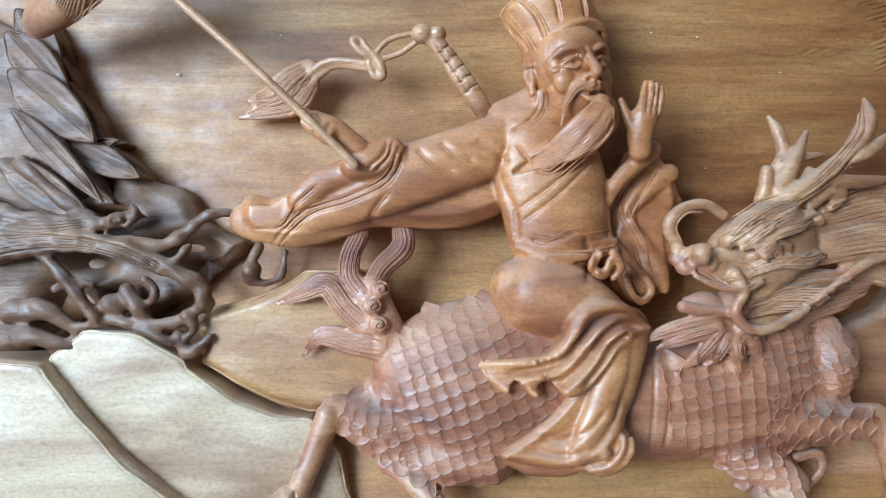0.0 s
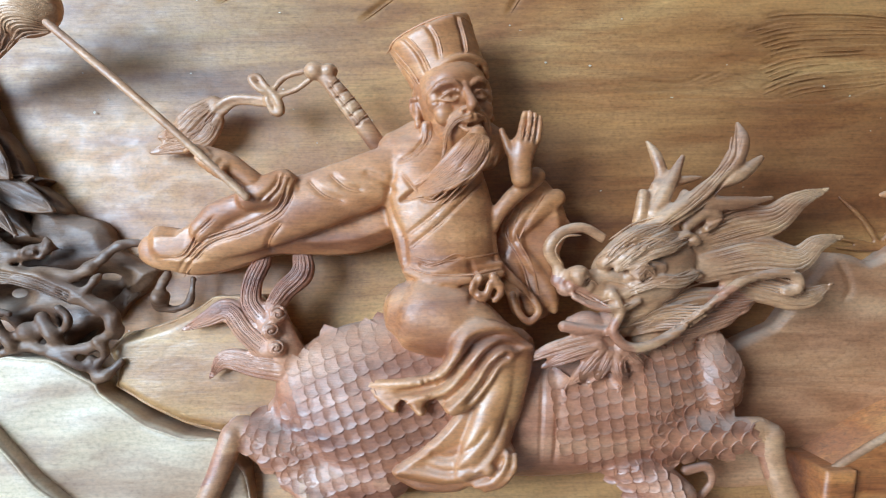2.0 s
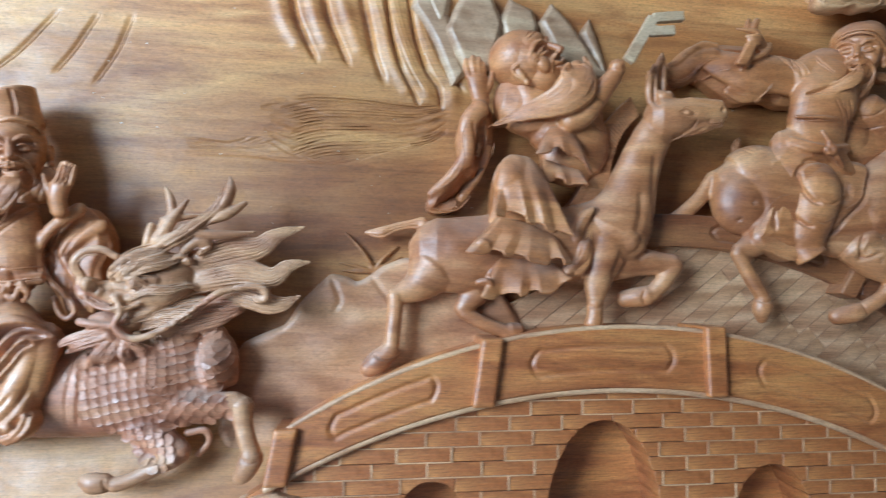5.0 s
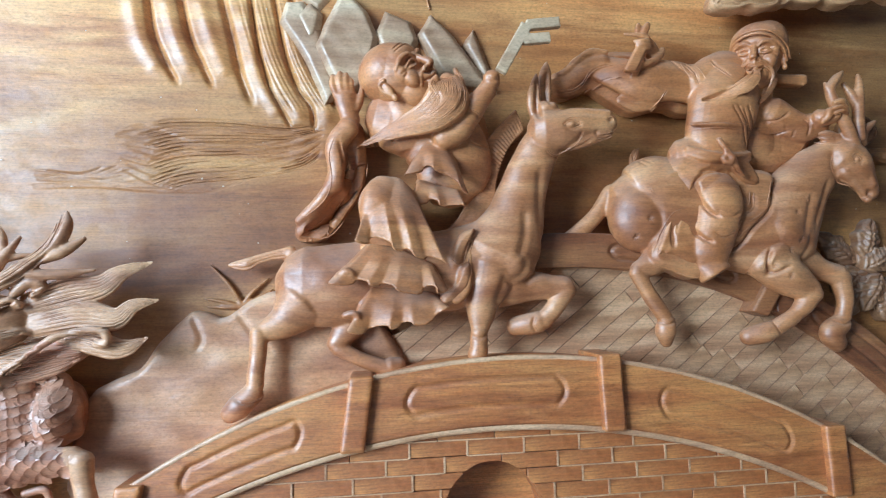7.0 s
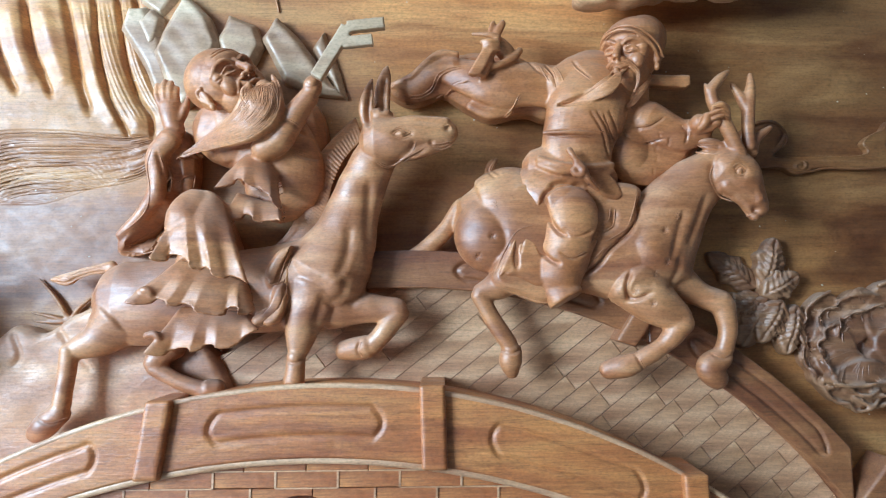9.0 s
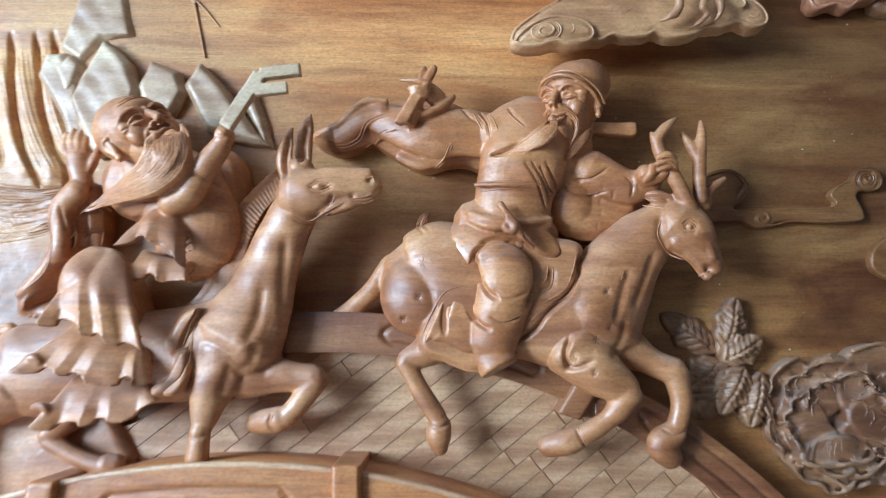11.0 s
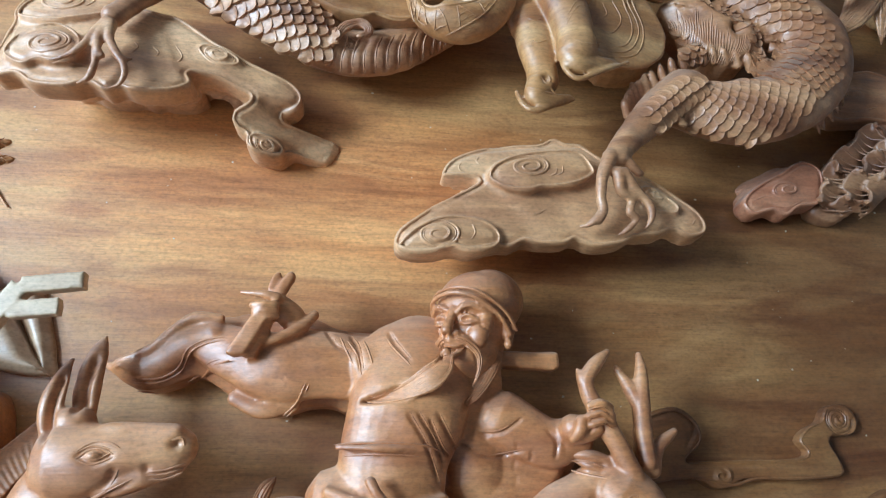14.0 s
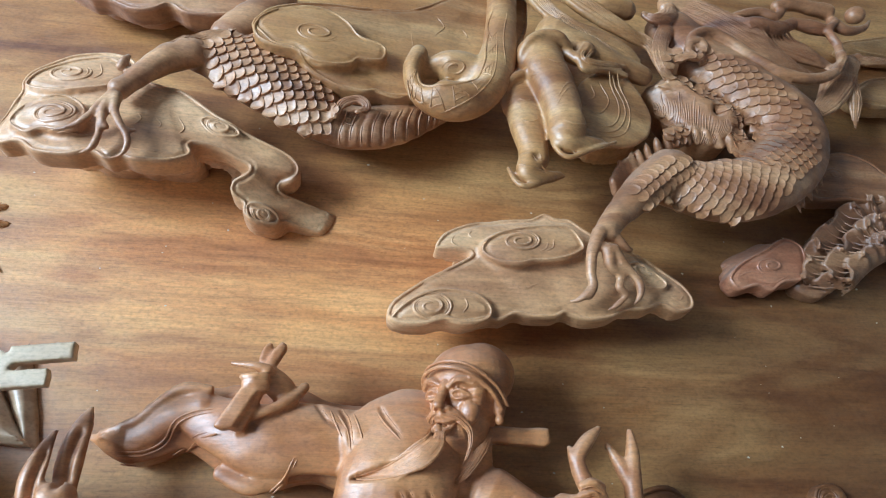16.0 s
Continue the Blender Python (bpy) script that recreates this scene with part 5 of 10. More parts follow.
k.cuts(0.0026, -0.0045, [(-0.066, 1.331), (-0.0582, 1.3462), (-0.0451, 1.3613)], [(-0.0156, 1.4068), (-0.0006, 1.3928), (0.0221, 1.3833)], [(0.0073, 1.4126), (0.0224, 1.4002), (0.0414, 1.3946)], [(0.0416, 1.4137), (0.0606, 1.4058), (0.0756, 1.3903)], [(0.075, 1.414), (0.0669, 1.3833), (0.0817, 1.3445), (0.0851, 1.3136)], [(0.2057, 1.3809), (0.1937, 1.3503), (0.2123, 1.3115), (0.2194, 1.273)], [(0.2368, 1.3959), (0.217, 1.3653), (0.2012, 1.3348)], [(0.1784, 1.3505), (0.1936, 1.3387), (0.1894, 1.3196)], [(0.1511, 1.3201), (0.1584, 1.297), (0.1504, 1.2741)])
k.cuts(0.0013, -0.005, [(0.2085, 1.4406), (0.2126, 1.4589), (0.2151, 1.4733)], [(0.2146, 1.4406), (0.2187, 1.4588), (0.2204, 1.474)], [(0.2207, 1.4405), (0.224, 1.4572), (0.2257, 1.4709)])
# soft folds of the skirt, sweeping from the knee to the hem
for line in ([(0.2155, 1.2319), (0.1868, 1.2427), (0.1597, 1.2368), (0.1417, 1.2177), (0.1206, 1.1962), (0.0785, 1.1866)], [(0.2077, 1.2283), (0.1837, 1.2344), (0.1657, 1.2224), (0.1494, 1.2009), (0.1266, 1.1794), (0.0996, 1.1723)], [(0.1927, 1.2248), (0.1759, 1.2152), (0.1626, 1.1949), (0.1458, 1.1747)]):
    k.cut(line, 0.0042, -0.009, lo=0.07)
for line in ([(0.2017, 1.2415), (0.1748, 1.2511), (0.1477, 1.2440), (0.1339, 1.2177), (0.1116, 1.1980), (0.0484, 1.1950)], [(0.2107, 1.2307), (0.1855, 1.2391), (0.1627, 1.2296), (0.1459, 1.2093), (0.1242, 1.1878), (0.0894, 1.1806)], [(0.1987, 1.2266), (0.1795, 1.2248), (0.1651, 1.2093), (0.1494, 1.1878), (0.1266, 1.1711)]):
    k.cut(line, 0.0048, 0.0045, lo=0.07)
for line in ([(0.1055, 1.1246), (0.1265, 1.1187), (0.1535, 1.1342), (0.1685, 1.1532)], [(0.0965, 1.1115), (0.1265, 1.1056), (0.1504, 1.1140)]):
    k.cut(line, 0.003, -0.0025, lo=0.07)
k.rough(0.02, 0.0005)
k.sense()
k.threads(0.0012, [(0.0829, 1.411), (0.1159, 1.38), (0.1624, 1.4329)], [(0.0834, 1.3423), (0.1234, 1.3723), (0.1621, 1.41), (0.1824, 1.4441)], [(0.0886, 1.3308), (0.127, 1.3608), (0.168, 1.4022)], [(-0.0427, 1.411), (-0.0459, 1.3974), (-0.0612, 1.3824)], [(-0.1654, 1.3097), (-0.1308, 1.3422), (-0.0849, 1.3569), (-0.0465, 1.3756), (-0.0293, 1.4076)], [(-0.1601, 1.3066), (-0.1247, 1.3382), (-0.0812, 1.3522), (-0.042, 1.3716), (-0.0247, 1.406)], [(-0.1817, 1.3251), (-0.1553, 1.327), (-0.1361, 1.3496), (-0.1132, 1.3684)], [(-0.0667, 1.3295), (-0.059, 1.3447), (-0.0435, 1.3628)], [(-0.0156, 1.4053), (0.0009, 1.3897), (0.0221, 1.3818)], [(0.0073, 1.4111), (0.0239, 1.3971), (0.0413, 1.3923)], [(0.2042, 1.3809), (0.1922, 1.3503), (0.2108, 1.3115), (0.2194, 1.273)], [(0.2135, 1.3838), (0.2022, 1.3517), (0.2201, 1.3145), (0.2287, 1.2774)], [(0.2383, 1.3943), (0.2185, 1.3638), (0.2027, 1.3332)], [(0.0893, 1.3255), (0.1211, 1.3189), (0.1592, 1.3229), (0.1822, 1.3271)], [(0.0876, 1.3133), (0.1133, 1.3053), (0.1513, 1.3047), (0.1857, 1.3103)], [(0.1211, 1.3189), (0.1379, 1.3263), (0.1516, 1.3215)])
h = Head((0.1371, 1.4860, 0.074), 0.110, 20, -5, 9)
h.lock([(-0.03, -0.165, 0.44, 0.04), (-0.15, -0.19, 0.37, 0.04), (-0.23, -0.3, 0.3, 0.03), (-0.25, -0.42, 0.26, 0.02), (-0.29, -0.52, 0.24, 0.008)])
h.lock([(0.03, -0.165, 0.44, 0.04), (0.15, -0.19, 0.37, 0.04), (0.2, -0.3, 0.31, 0.028), (0.2, -0.4, 0.29, 0.016), (0.19, -0.46, 0.28, 0.008)])
f = h.done()
k.join(f)
# tall hat, flaring upwards, with raised seams and a brim
c = Clay().cup((0.1353, 1.5125, 0.072), (0.1117, 1.5683, 0.07), 0.0405, 0.048, 0.86, lean=-0.16)
c.tube([(0.0931, 1.4819, 0.076, 0.0032), (0.1051, 1.5025, 0.094, 0.0031), (0.1256, 1.5213, 0.106, 0.0031), (0.1504, 1.5300, 0.107, 0.0031), (0.1692, 1.5272, 0.094, 0.0031), (0.1745, 1.5169, 0.078, 0.0032)])
f = c.bake(0.0017, 1)
f.cuts(0.0016, -0.003, [(0.0723, 1.5387), (0.0911, 1.5147), (0.1035, 1.4958)], [(0.0824, 1.5550), (0.0998, 1.5360), (0.1110, 1.5133)], [(0.1061, 1.5673), (0.1186, 1.5483), (0.1235, 1.5282)], [(0.1411, 1.5732), (0.1473, 1.5518), (0.1497, 1.5342)])
f.rough(0.02, 0.0004)
f.sense()
f.threads(0.0014, [(0.0748, 1.5437), (0.0948, 1.5184), (0.1048, 1.4995)], [(0.0861, 1.5574), (0.1036, 1.5372), (0.1148, 1.5170)], [(0.1099, 1.5685), (0.1223, 1.5496), (0.1273, 1.5307)], [(0.1448, 1.5745), (0.1510, 1.5518), (0.1535, 1.5355)], [(0.0673, 1.5425), (0.0761, 1.5525), (0.0936, 1.5624), (0.1161, 1.5697), (0.1411, 1.5739), (0.1598, 1.5705)])
k.join(f)
k.done("carved_rider", FIGURE_WOOD, "brown carved wooden rider in a tall hat and flowing robe", "carving", "carved riders")

# fly whisk in the rider's fist
c = Clay()
c.tube([(-0.0737, 1.3864, 0.108, 0.0045), (-0.1122, 1.4237, 0.112, 0.0045), (-0.1746, 1.4825, 0.118, 0.0044), (-0.2656, 1.5624, 0.122, 0.0044)])
k = c.bake(0.002, 1)
whisk = k.done("fly_whisk", HEAD_WOOD, "carved wooden fly whisk with a long thin handle", "whisk")
c = Clay()
c.blob([(-0.295, 1.5815, 0.112)], 0.038, 0.03, 0.028)
c.lock([(-0.285, 1.5866, 0.108, 0.0208), (-0.3121, 1.58, 0.106, 0.0268), (-0.3411, 1.5686, 0.096, 0.0302), (-0.3713, 1.551, 0.08, 0.0261), (-0.405, 1.5337, 0.06, 0.0157)], 0.7, 0)
k = c.bake(0.0022, 2)
k.hair([(-0.2594, 1.5806), (-0.3025, 1.6045), (-0.3387, 1.5974), (-0.368, 1.5537)], [(-0.2612, 1.5564), (-0.296, 1.5494), (-0.3178, 1.5312), (-0.3469, 1.5168)], 22, 0.0013, -0.0035)
k.done("tassel", HEAD_WOOD, "bundle of carved hair", "", parent=whisk)
# sword on the rider's back, its cord and tassel
c = Clay()
c.tube([(-0.0114, 1.5281, 0.072, 0.0086), (0.0015, 1.5181, 0.074, 0.0086), (0.0236, 1.4905, 0.074, 0.0101), (0.0459, 1.4593, 0.068, 0.0102), (0.0589, 1.4401, 0.06, 0.0095)], flat=0.8)
c.blob([(-0.0108, 1.526, 0.074)], 0.012, 0.010, 0.011)
c.blob([(0.0047, 1.5259, 0.074)], 0.009, 0.008, 0.011)
k = c.bake(0.002, 1)
k.cuts(0.0013, -0.003, [(0.006, 1.5048), (0.0138, 1.5125), (0.0177, 1.5163)], [(0.012, 1.4947), (0.0214, 1.5023), (0.0261, 1.5069)], [(0.0196, 1.4853), (0.0289, 1.4929), (0.0336, 1.4975)], [(0.0256, 1.4751), (0.0365, 1.4835), (0.0412, 1.4881)], [(0.0316, 1.465), (0.0426, 1.4741), (0.048, 1.4787)], [(0.0022, 1.5126), (0.0174, 1.493), (0.0363, 1.4657)])
k.sense()
sword = k.done("sword_hilt", HEAD_WOOD, "carved wooden sword hilt with a braided grip behind the rider", "sword")
c = Clay()
c.tube([(-0.0153, 1.5224, 0.064, 0.0032), (-0.0347, 1.5102, 0.06, 0.0032), (-0.0551, 1.5053, 0.058, 0.0032), (-0.059, 1.511, 0.058, 0.0032), (-0.0464, 1.5238, 0.06, 0.0032), (-0.026, 1.5294, 0.062, 0.0032), (-0.0136, 1.5288, 0.064, 0.0032)])
c.tubes([(-0.0591, 1.507, 0.058, 0.004), (-0.0741, 1.5106, 0.06, 0.004), (-0.0841, 1.5226, 0.06, 0.004), (-0.0762, 1.5257, 0.06, 0.0032), (-0.0685, 1.5161, 0.06, 0.0032), (-0.0552, 1.499, 0.058, 0.0048), (-0.0535, 1.4879, 0.054, 0.0048), (-0.0615, 1.4872, 0.054, 0.004), (-0.0677, 1.5012, 0.056, 0.004)], [(-0.0667, 1.5021, 0.052, 0.0032), (-0.107, 1.5056, 0.046, 0.004), (-0.1295, 1.4959, 0.04, 0.0049), (-0.1369, 1.4871, 0.036, 0.0049)], [(-0.0675, 1.4962, 0.05, 0.0032), (-0.1038, 1.5004, 0.044, 0.0032), (-0.1248, 1.4898, 0.038, 0.0041)])
c.lock([(-0.131, 1.5009, 0.036, 0.0114), (-0.1522, 1.4853, 0.034, 0.0179), (-0.1704, 1.47, 0.03, 0.018), (-0.2001, 1.4677, 0.022, 0.0049)], 0.6, 6)
c.lock([(-0.1321, 1.4851, 0.034, 0.0114), (-0.1453, 1.4652, 0.032, 0.0131), (-0.1714, 1.4581, 0.028, 0.0115), (-0.2119, 1.4501, 0.02, 0.0033)], 0.6, 5)
c.bake(0.002, 1).done("cord", HEAD_WOOD, "knotted cord with a tassel", "", parent=sword)


# ---- the donkey ----
c = Clay()
c.tube([(0.7478, 1.3547, 0.044, 0.059), (0.7879, 1.3549, 0.048, 0.0605), (0.8606, 1.3653, 0.05, 0.059), (0.9585, 1.3742, 0.054, 0.0607), (1.0239, 1.391, 0.058, 0.0607)], flat=0.6)
c.tube([(1.0339, 1.3951, 0.06, 0.0639), (1.0562, 1.4363, 0.062, 0.0493), (1.0736, 1.4861, 0.064, 0.0379), (1.0897, 1.5298, 0.068, 0.0338), (1.1093, 1.5681, 0.074, 0.0304), (1.119, 1.5845, 0.076, 0.028)], flat=0.68)
c.tube([(1.1087, 1.5826, 0.082, 0.0343), (1.1374, 1.584, 0.088, 0.0301), (1.1698, 1.5902, 0.092, 0.0219), (1.1982, 1.5925, 0.092, 0.0187), (1.2089, 1.5916, 0.09, 0.0171)], flat=0.78)
c.blob([(1.1141, 1.6155, 0.084)], 0.018, 0.014, 0.016)
c.tubes([(1.1229, 1.573, 0.088, 0.0146), (1.1538, 1.5624, 0.09, 0.0113), (1.1861, 1.5724, 0.092, 0.0105), (1.2072, 1.5794, 0.092, 0.0097)], [(1.1252, 1.6019, 0.094, 0.0081), (1.1615, 1.6064, 0.098, 0.0073), (1.206, 1.6049, 0.098, 0.0073)])
c.tube([(1.0997, 1.5908, 0.082, 0.009), (1.093, 1.6227, 0.086, 0.0106), (1.0958, 1.6521, 0.086, 0.0082), (1.1002, 1.6721, 0.082, 0.0025)], flat=0.6)
c.tube([(1.1159, 1.6156, 0.07, 0.01), (1.1131, 1.6489, 0.072, 0.0125), (1.1178, 1.6789, 0.072, 0.0092), (1.1208, 1.696, 0.07, 0.0025)], flat=0.6)
# legs
c.tube([(0.7403, 1.3278, 0.046, 0.0424), (0.7165, 1.3036, 0.052, 0.0258), (0.6889, 1.2902, 0.058, 0.0152)], flat=0.85)
c.tube([(0.683, 1.2903, 0.06, 0.0135), (0.6813, 1.2527, 0.062, 0.0119), (0.6782, 1.214, 0.064, 0.0126)], flat=0.9)
c.tube([(0.6771, 1.2062, 0.064, 0.0157), (0.6578, 1.1889, 0.062, 0.0173), (0.6409, 1.1758, 0.058, 0.0134)], flat=0.85)
c.tube([(0.8113, 1.2954, 0.04, 0.0246), (0.7891, 1.2671, 0.042, 0.0139)], flat=0.9)
c.tube([(0.7917, 1.2632, 0.044, 0.0114), (0.8315, 1.2434, 0.046, 0.0114), (0.868, 1.229, 0.046, 0.0122)], flat=0.9)
c.tube([(0.8679, 1.2338, 0.046, 0.013), (0.8833, 1.2336, 0.044, 0.0131)], flat=0.9)
c.tube([(1.0211, 1.3744, 0.064, 0.0448), (1.0074, 1.3258, 0.072, 0.0273), (1.0011, 1.2863, 0.076, 0.0143)], flat=0.8)
c.tube([(0.9999, 1.2825, 0.078, 0.0135), (0.9981, 1.2589, 0.078, 0.0135), (0.9957, 1.247, 0.076, 0.0151)], flat=0.9)
c.tube([(1.04, 1.3503, 0.05, 0.0347), (1.0983, 1.3465, 0.06, 0.0205), (1.1377, 1.3443, 0.066, 0.0171)], flat=0.85)
c.tube([(1.1393, 1.3427, 0.066, 0.0163), (1.1194, 1.3143, 0.066, 0.0138), (1.1008, 1.2938, 0.062, 0.0146)], flat=0.9)
c.tube([(1.0959, 1.2938, 0.062, 0.0163), (1.0784, 1.2893, 0.056, 0.0163), (1.0573, 1.2863, 0.048, 0.014)], flat=0.85)
c.lock([(0.726, 1.4056, 0.04, 0.0099), (0.697, 1.4014, 0.038, 0.0066), (0.6761, 1.3955, 0.036, 0.0074), (0.6593, 1.3888, 0.034, 0.0091), (0.6345, 1.3888, 0.03, 0.0033)], 0.8, 3)
# saddle cloth
c.slab([(0.9922, 1.4237), (0.9833, 1.404), (0.9762, 1.3805), (0.9624, 1.3765), (0.9588, 1.3959), (0.9736, 1.4235), (0.995, 1.434)], 0.05, 0.098, 0.006)
c.slab([(0.9878, 1.3806), (0.9862, 1.3495), (0.9698, 1.33), (0.9471, 1.3198), (0.9429, 1.3337), (0.9654, 1.3493), (0.9724, 1.3766)], 0.05, 0.1, 0.006)
k = c.bake(0.0022, 2)
k.cuts(0.005, -0.006, [(1.058, 1.3888), (1.0691, 1.4202), (1.0724, 1.4597)], [(1.1005, 1.4049), (1.0958, 1.46), (1.0989, 1.5238)], [(1.0394, 1.3498), (1.0623, 1.3655), (1.0696, 1.3889)], [(1.1008, 1.3814), (1.0855, 1.3657), (1.0703, 1.35)], [(1.0247, 1.3189), (1.0319, 1.342), (1.0391, 1.3653)])
k.cuts(0.0022, -0.004, [(1.1068, 1.548), (1.1265, 1.5427), (1.154, 1.5537), (1.1776, 1.5654)], [(1.1855, 1.5695), (1.2014, 1.5715), (1.2156, 1.5766)], [(1.1617, 1.5755), (1.1539, 1.5617), (1.1382, 1.5534)], [(1.13, 1.5837), (1.1418, 1.5904), (1.1576, 1.5875)], [(1.134, 1.583), (1.1459, 1.5792), (1.16, 1.586)])
k.bulge([(1.2075, 1.5945)], 0.004, 0.004, -0.005).bulge([(1.1854, 1.5746)], 0.003, 0.003, -0.004).bulge([(1.1442, 1.5856)], 0.005, 0.004, 0.003)
k.cut([(1.0988, 1.5953), (1.096, 1.624), (1.0996, 1.6573)], 0.0035, -0.006).cut([(1.1171, 1.621), (1.1152, 1.6462), (1.119, 1.6759)], 0.0035, -0.006)
k.cuts(0.0018, -0.003, [(0.6503, 1.201), (0.6697, 1.1918), (0.6922, 1.1979)], [(0.9874, 1.2751), (0.9991, 1.2728), (1.013, 1.2775)], [(1.0851, 1.3006), (1.0821, 1.2878), (1.0879, 1.2782)])
k.bulge([(1.0605, 1.3738)], 0.02, 0.04, 0.006).bulge([(1.0994, 1.4139)], 0.012, 0.05, 0.005)
k.rough(0.025, 0.0006)
k.sense()
# mane: a thin crest with combed ridges and a rim
a, b = curve([(1.0725, 1.6224), (1.0374, 1.5868), (1.0104, 1.5485), (0.9942, 1.5132), (0.9902, 1.4768), (0.9782, 1.4528), (0.9587, 1.4319)], 8), curve([(1.0830, 1.5909), (1.0582, 1.5627), (1.0404, 1.5225), (1.0332, 1.4845), (1.0242, 1.4544), (1.0115, 1.4409), (1.0001, 1.4320)], 8)
c = Clay().slab([tuple(p) for p in a[::4]] + [tuple(p) for p in b[::-4]], 0.01, 0.054, 0.003)
for e, f in zip(a, b):
    c.tube([(*e, 0.05, 0.0017), (*(e * 0.5 + f * 0.5), 0.054, 0.0018), (*f, 0.054, 0.0017)], n=3, seg=10)
c.tube([(*p, 0.051, 0.0026) for p in a[::3]], n=3, seg=12)
k.join(c.bake(0.0014, 0))
k.threads(0.0012, [(1.1316, 1.583), (1.1394, 1.5896), (1.1505, 1.5906), (1.16, 1.586)], [(1.1332, 1.5814), (1.1443, 1.5784), (1.1592, 1.5843)], [(1.1284, 1.5869), (1.1394, 1.5952), (1.1536, 1.5963), (1.1647, 1.5909)], [(1.1379, 1.5839), (1.1442, 1.5872), (1.1505, 1.585)], [(1.1855, 1.5695), (1.1998, 1.5706), (1.2141, 1.5758)], [(1.1871, 1.5663), (1.1998, 1.5666), (1.2125, 1.5717)], [(1.2027, 1.5976), (1.2107, 1.5994), (1.2139, 1.593)], [(0.993, 1.4288), (0.9843, 1.4068), (0.9772, 1.3818)], [(0.9977, 1.4273), (0.989, 1.4037), (0.9834, 1.3788)], [(0.9602, 1.3879), (0.9696, 1.3787), (0.9887, 1.385)], [(0.9888, 1.3788), (0.9857, 1.3479), (0.9694, 1.3293), (0.9483, 1.32)], [(1.1084, 1.5496), (1.1195, 1.5434), (1.1383, 1.547), (1.154, 1.5537)])
k.done("carved_donkey", ANIMAL_WOOD, "brown carved wooden donkey galloping over the bridge", "carving")

# ---- the bald bearded rider ----
c = Clay()
c.tube([(0.8944, 1.6556, 0.06, 0.0307), (0.9022, 1.6201, 0.06, 0.0366), (0.9128, 1.5820, 0.056, 0.0457)], flat=0.7)
c.tube([(0.877, 1.608, 0.05, 0.0503), (0.9363, 1.5911, 0.054, 0.0626), (0.9707, 1.5408, 0.054, 0.06), (0.9624, 1.5077, 0.05, 0.05)], flat=0.55)
c.slab([(0.986, 1.6415), (1.0149, 1.6464), (1.0301, 1.5913), (1.0312, 1.5321), (1.0137, 1.5025), (0.9729, 1.4977), (0.9476, 1.5307)], 0.0, 0.05, 0.012)
# raised open hand and long sleeve
c.tube([(0.8168, 1.5996, 0.06, 0.014), (0.8111, 1.6199, 0.062, 0.0148), (0.808, 1.6384, 0.062, 0.0165)], flat=0.7)
c.tubes([(0.7975, 1.6358, 0.064, 0.0058), (0.7903, 1.6542, 0.064, 0.0049), (0.7906, 1.6685, 0.062, 0.0041)], [(0.8055, 1.637, 0.066, 0.0058), (0.8006, 1.6588, 0.066, 0.0049), (0.8017, 1.6731, 0.064, 0.0041)], [(0.8128, 1.6372, 0.066, 0.0058), (0.8096, 1.6565, 0.066, 0.0049), (0.8107, 1.6716, 0.064, 0.0041)], [(0.8194, 1.6346, 0.064, 0.0058), (0.8179, 1.6515, 0.064, 0.005), (0.8175, 1.6641, 0.062, 0.0041)], [(0.8234, 1.616, 0.062, 0.0066), (0.8309, 1.633, 0.062, 0.0058), (0.8342, 1.6567, 0.06, 0.0033)])
c.slab([(0.8334, 1.597), (0.8386, 1.5432), (0.8306, 1.502), (0.8082, 1.4649), (0.7782, 1.4282), (0.7471, 1.4214), (0.7327, 1.4292), (0.7379, 1.4519), (0.772, 1.4807), (0.7827, 1.5094), (0.7794, 1.5504), (0.7893, 1.5795), (0.8107, 1.6049)], 0.01, 0.055, 0.012)
c.tube([(0.8138, 1.5894, 0.066, 0.0164), (0.7949, 1.5599, 0.066, 0.0163), (0.7981, 1.5199, 0.06, 0.0164), (0.7771, 1.4833, 0.054, 0.0131), (0.7388, 1.4508, 0.046, 0.0082)], flat=0.7)
# forearm to the clapper
c.tube([(0.95, 1.5661, 0.092, 0.0192), (0.9747, 1.578, 0.098, 0.0191), (0.9953, 1.6061, 0.106, 0.0174), (1.0191, 1.637, 0.112, 0.0134)], flat=0.9)
c.blob([(1.0239, 1.6485, 0.114)], 0.013, 0.015, 0.013)
# three tiers of robe over the leg, each with a ruffled hem
c.drape([(0.8413, 1.3498), (0.8802, 1.3474), (0.9368, 1.3406)], [(0.8098, 1.2936), (0.8454, 1.2880), (0.8859, 1.2959), (0.9194, 1.2993), (0.9536, 1.3119)], 0.086, 0.112, 3.2, 0.0062, 0.006, 0.4)
c.drape([(0.8385, 1.4132), (0.8779, 1.4055), (0.9347, 1.3805)], [(0.7890, 1.3596), (0.8366, 1.3543), (0.8840, 1.3459), (0.9179, 1.3418), (0.9495, 1.3438)], 0.094, 0.124, 3.4, 0.0064, 0.006, 1.2)
c.drape([(0.8376, 1.4696), (0.8544, 1.5013), (0.8830, 1.5069), (0.9066, 1.4887)], [(0.8219, 1.4167), (0.8590, 1.4082), (0.8933, 1.3966), (0.9201, 1.3863), (0.9470, 1.3745)], 0.1, 0.136, 3.3, 0.0066, 0.012, 0.2)
c.slab([(0.9690, 1.4052, 0.09), (0.9905, 1.4087, 0.09), (0.9907, 1.3739, 0.096), (0.9846, 1.3382, 0.1), (0.9669, 1.3227, 0.1), (0.9495, 1.3331, 0.098), (0.9657, 1.3518, 0.098), (0.9735, 1.3753, 0.094)], -0.04, 0.0, 0.004)
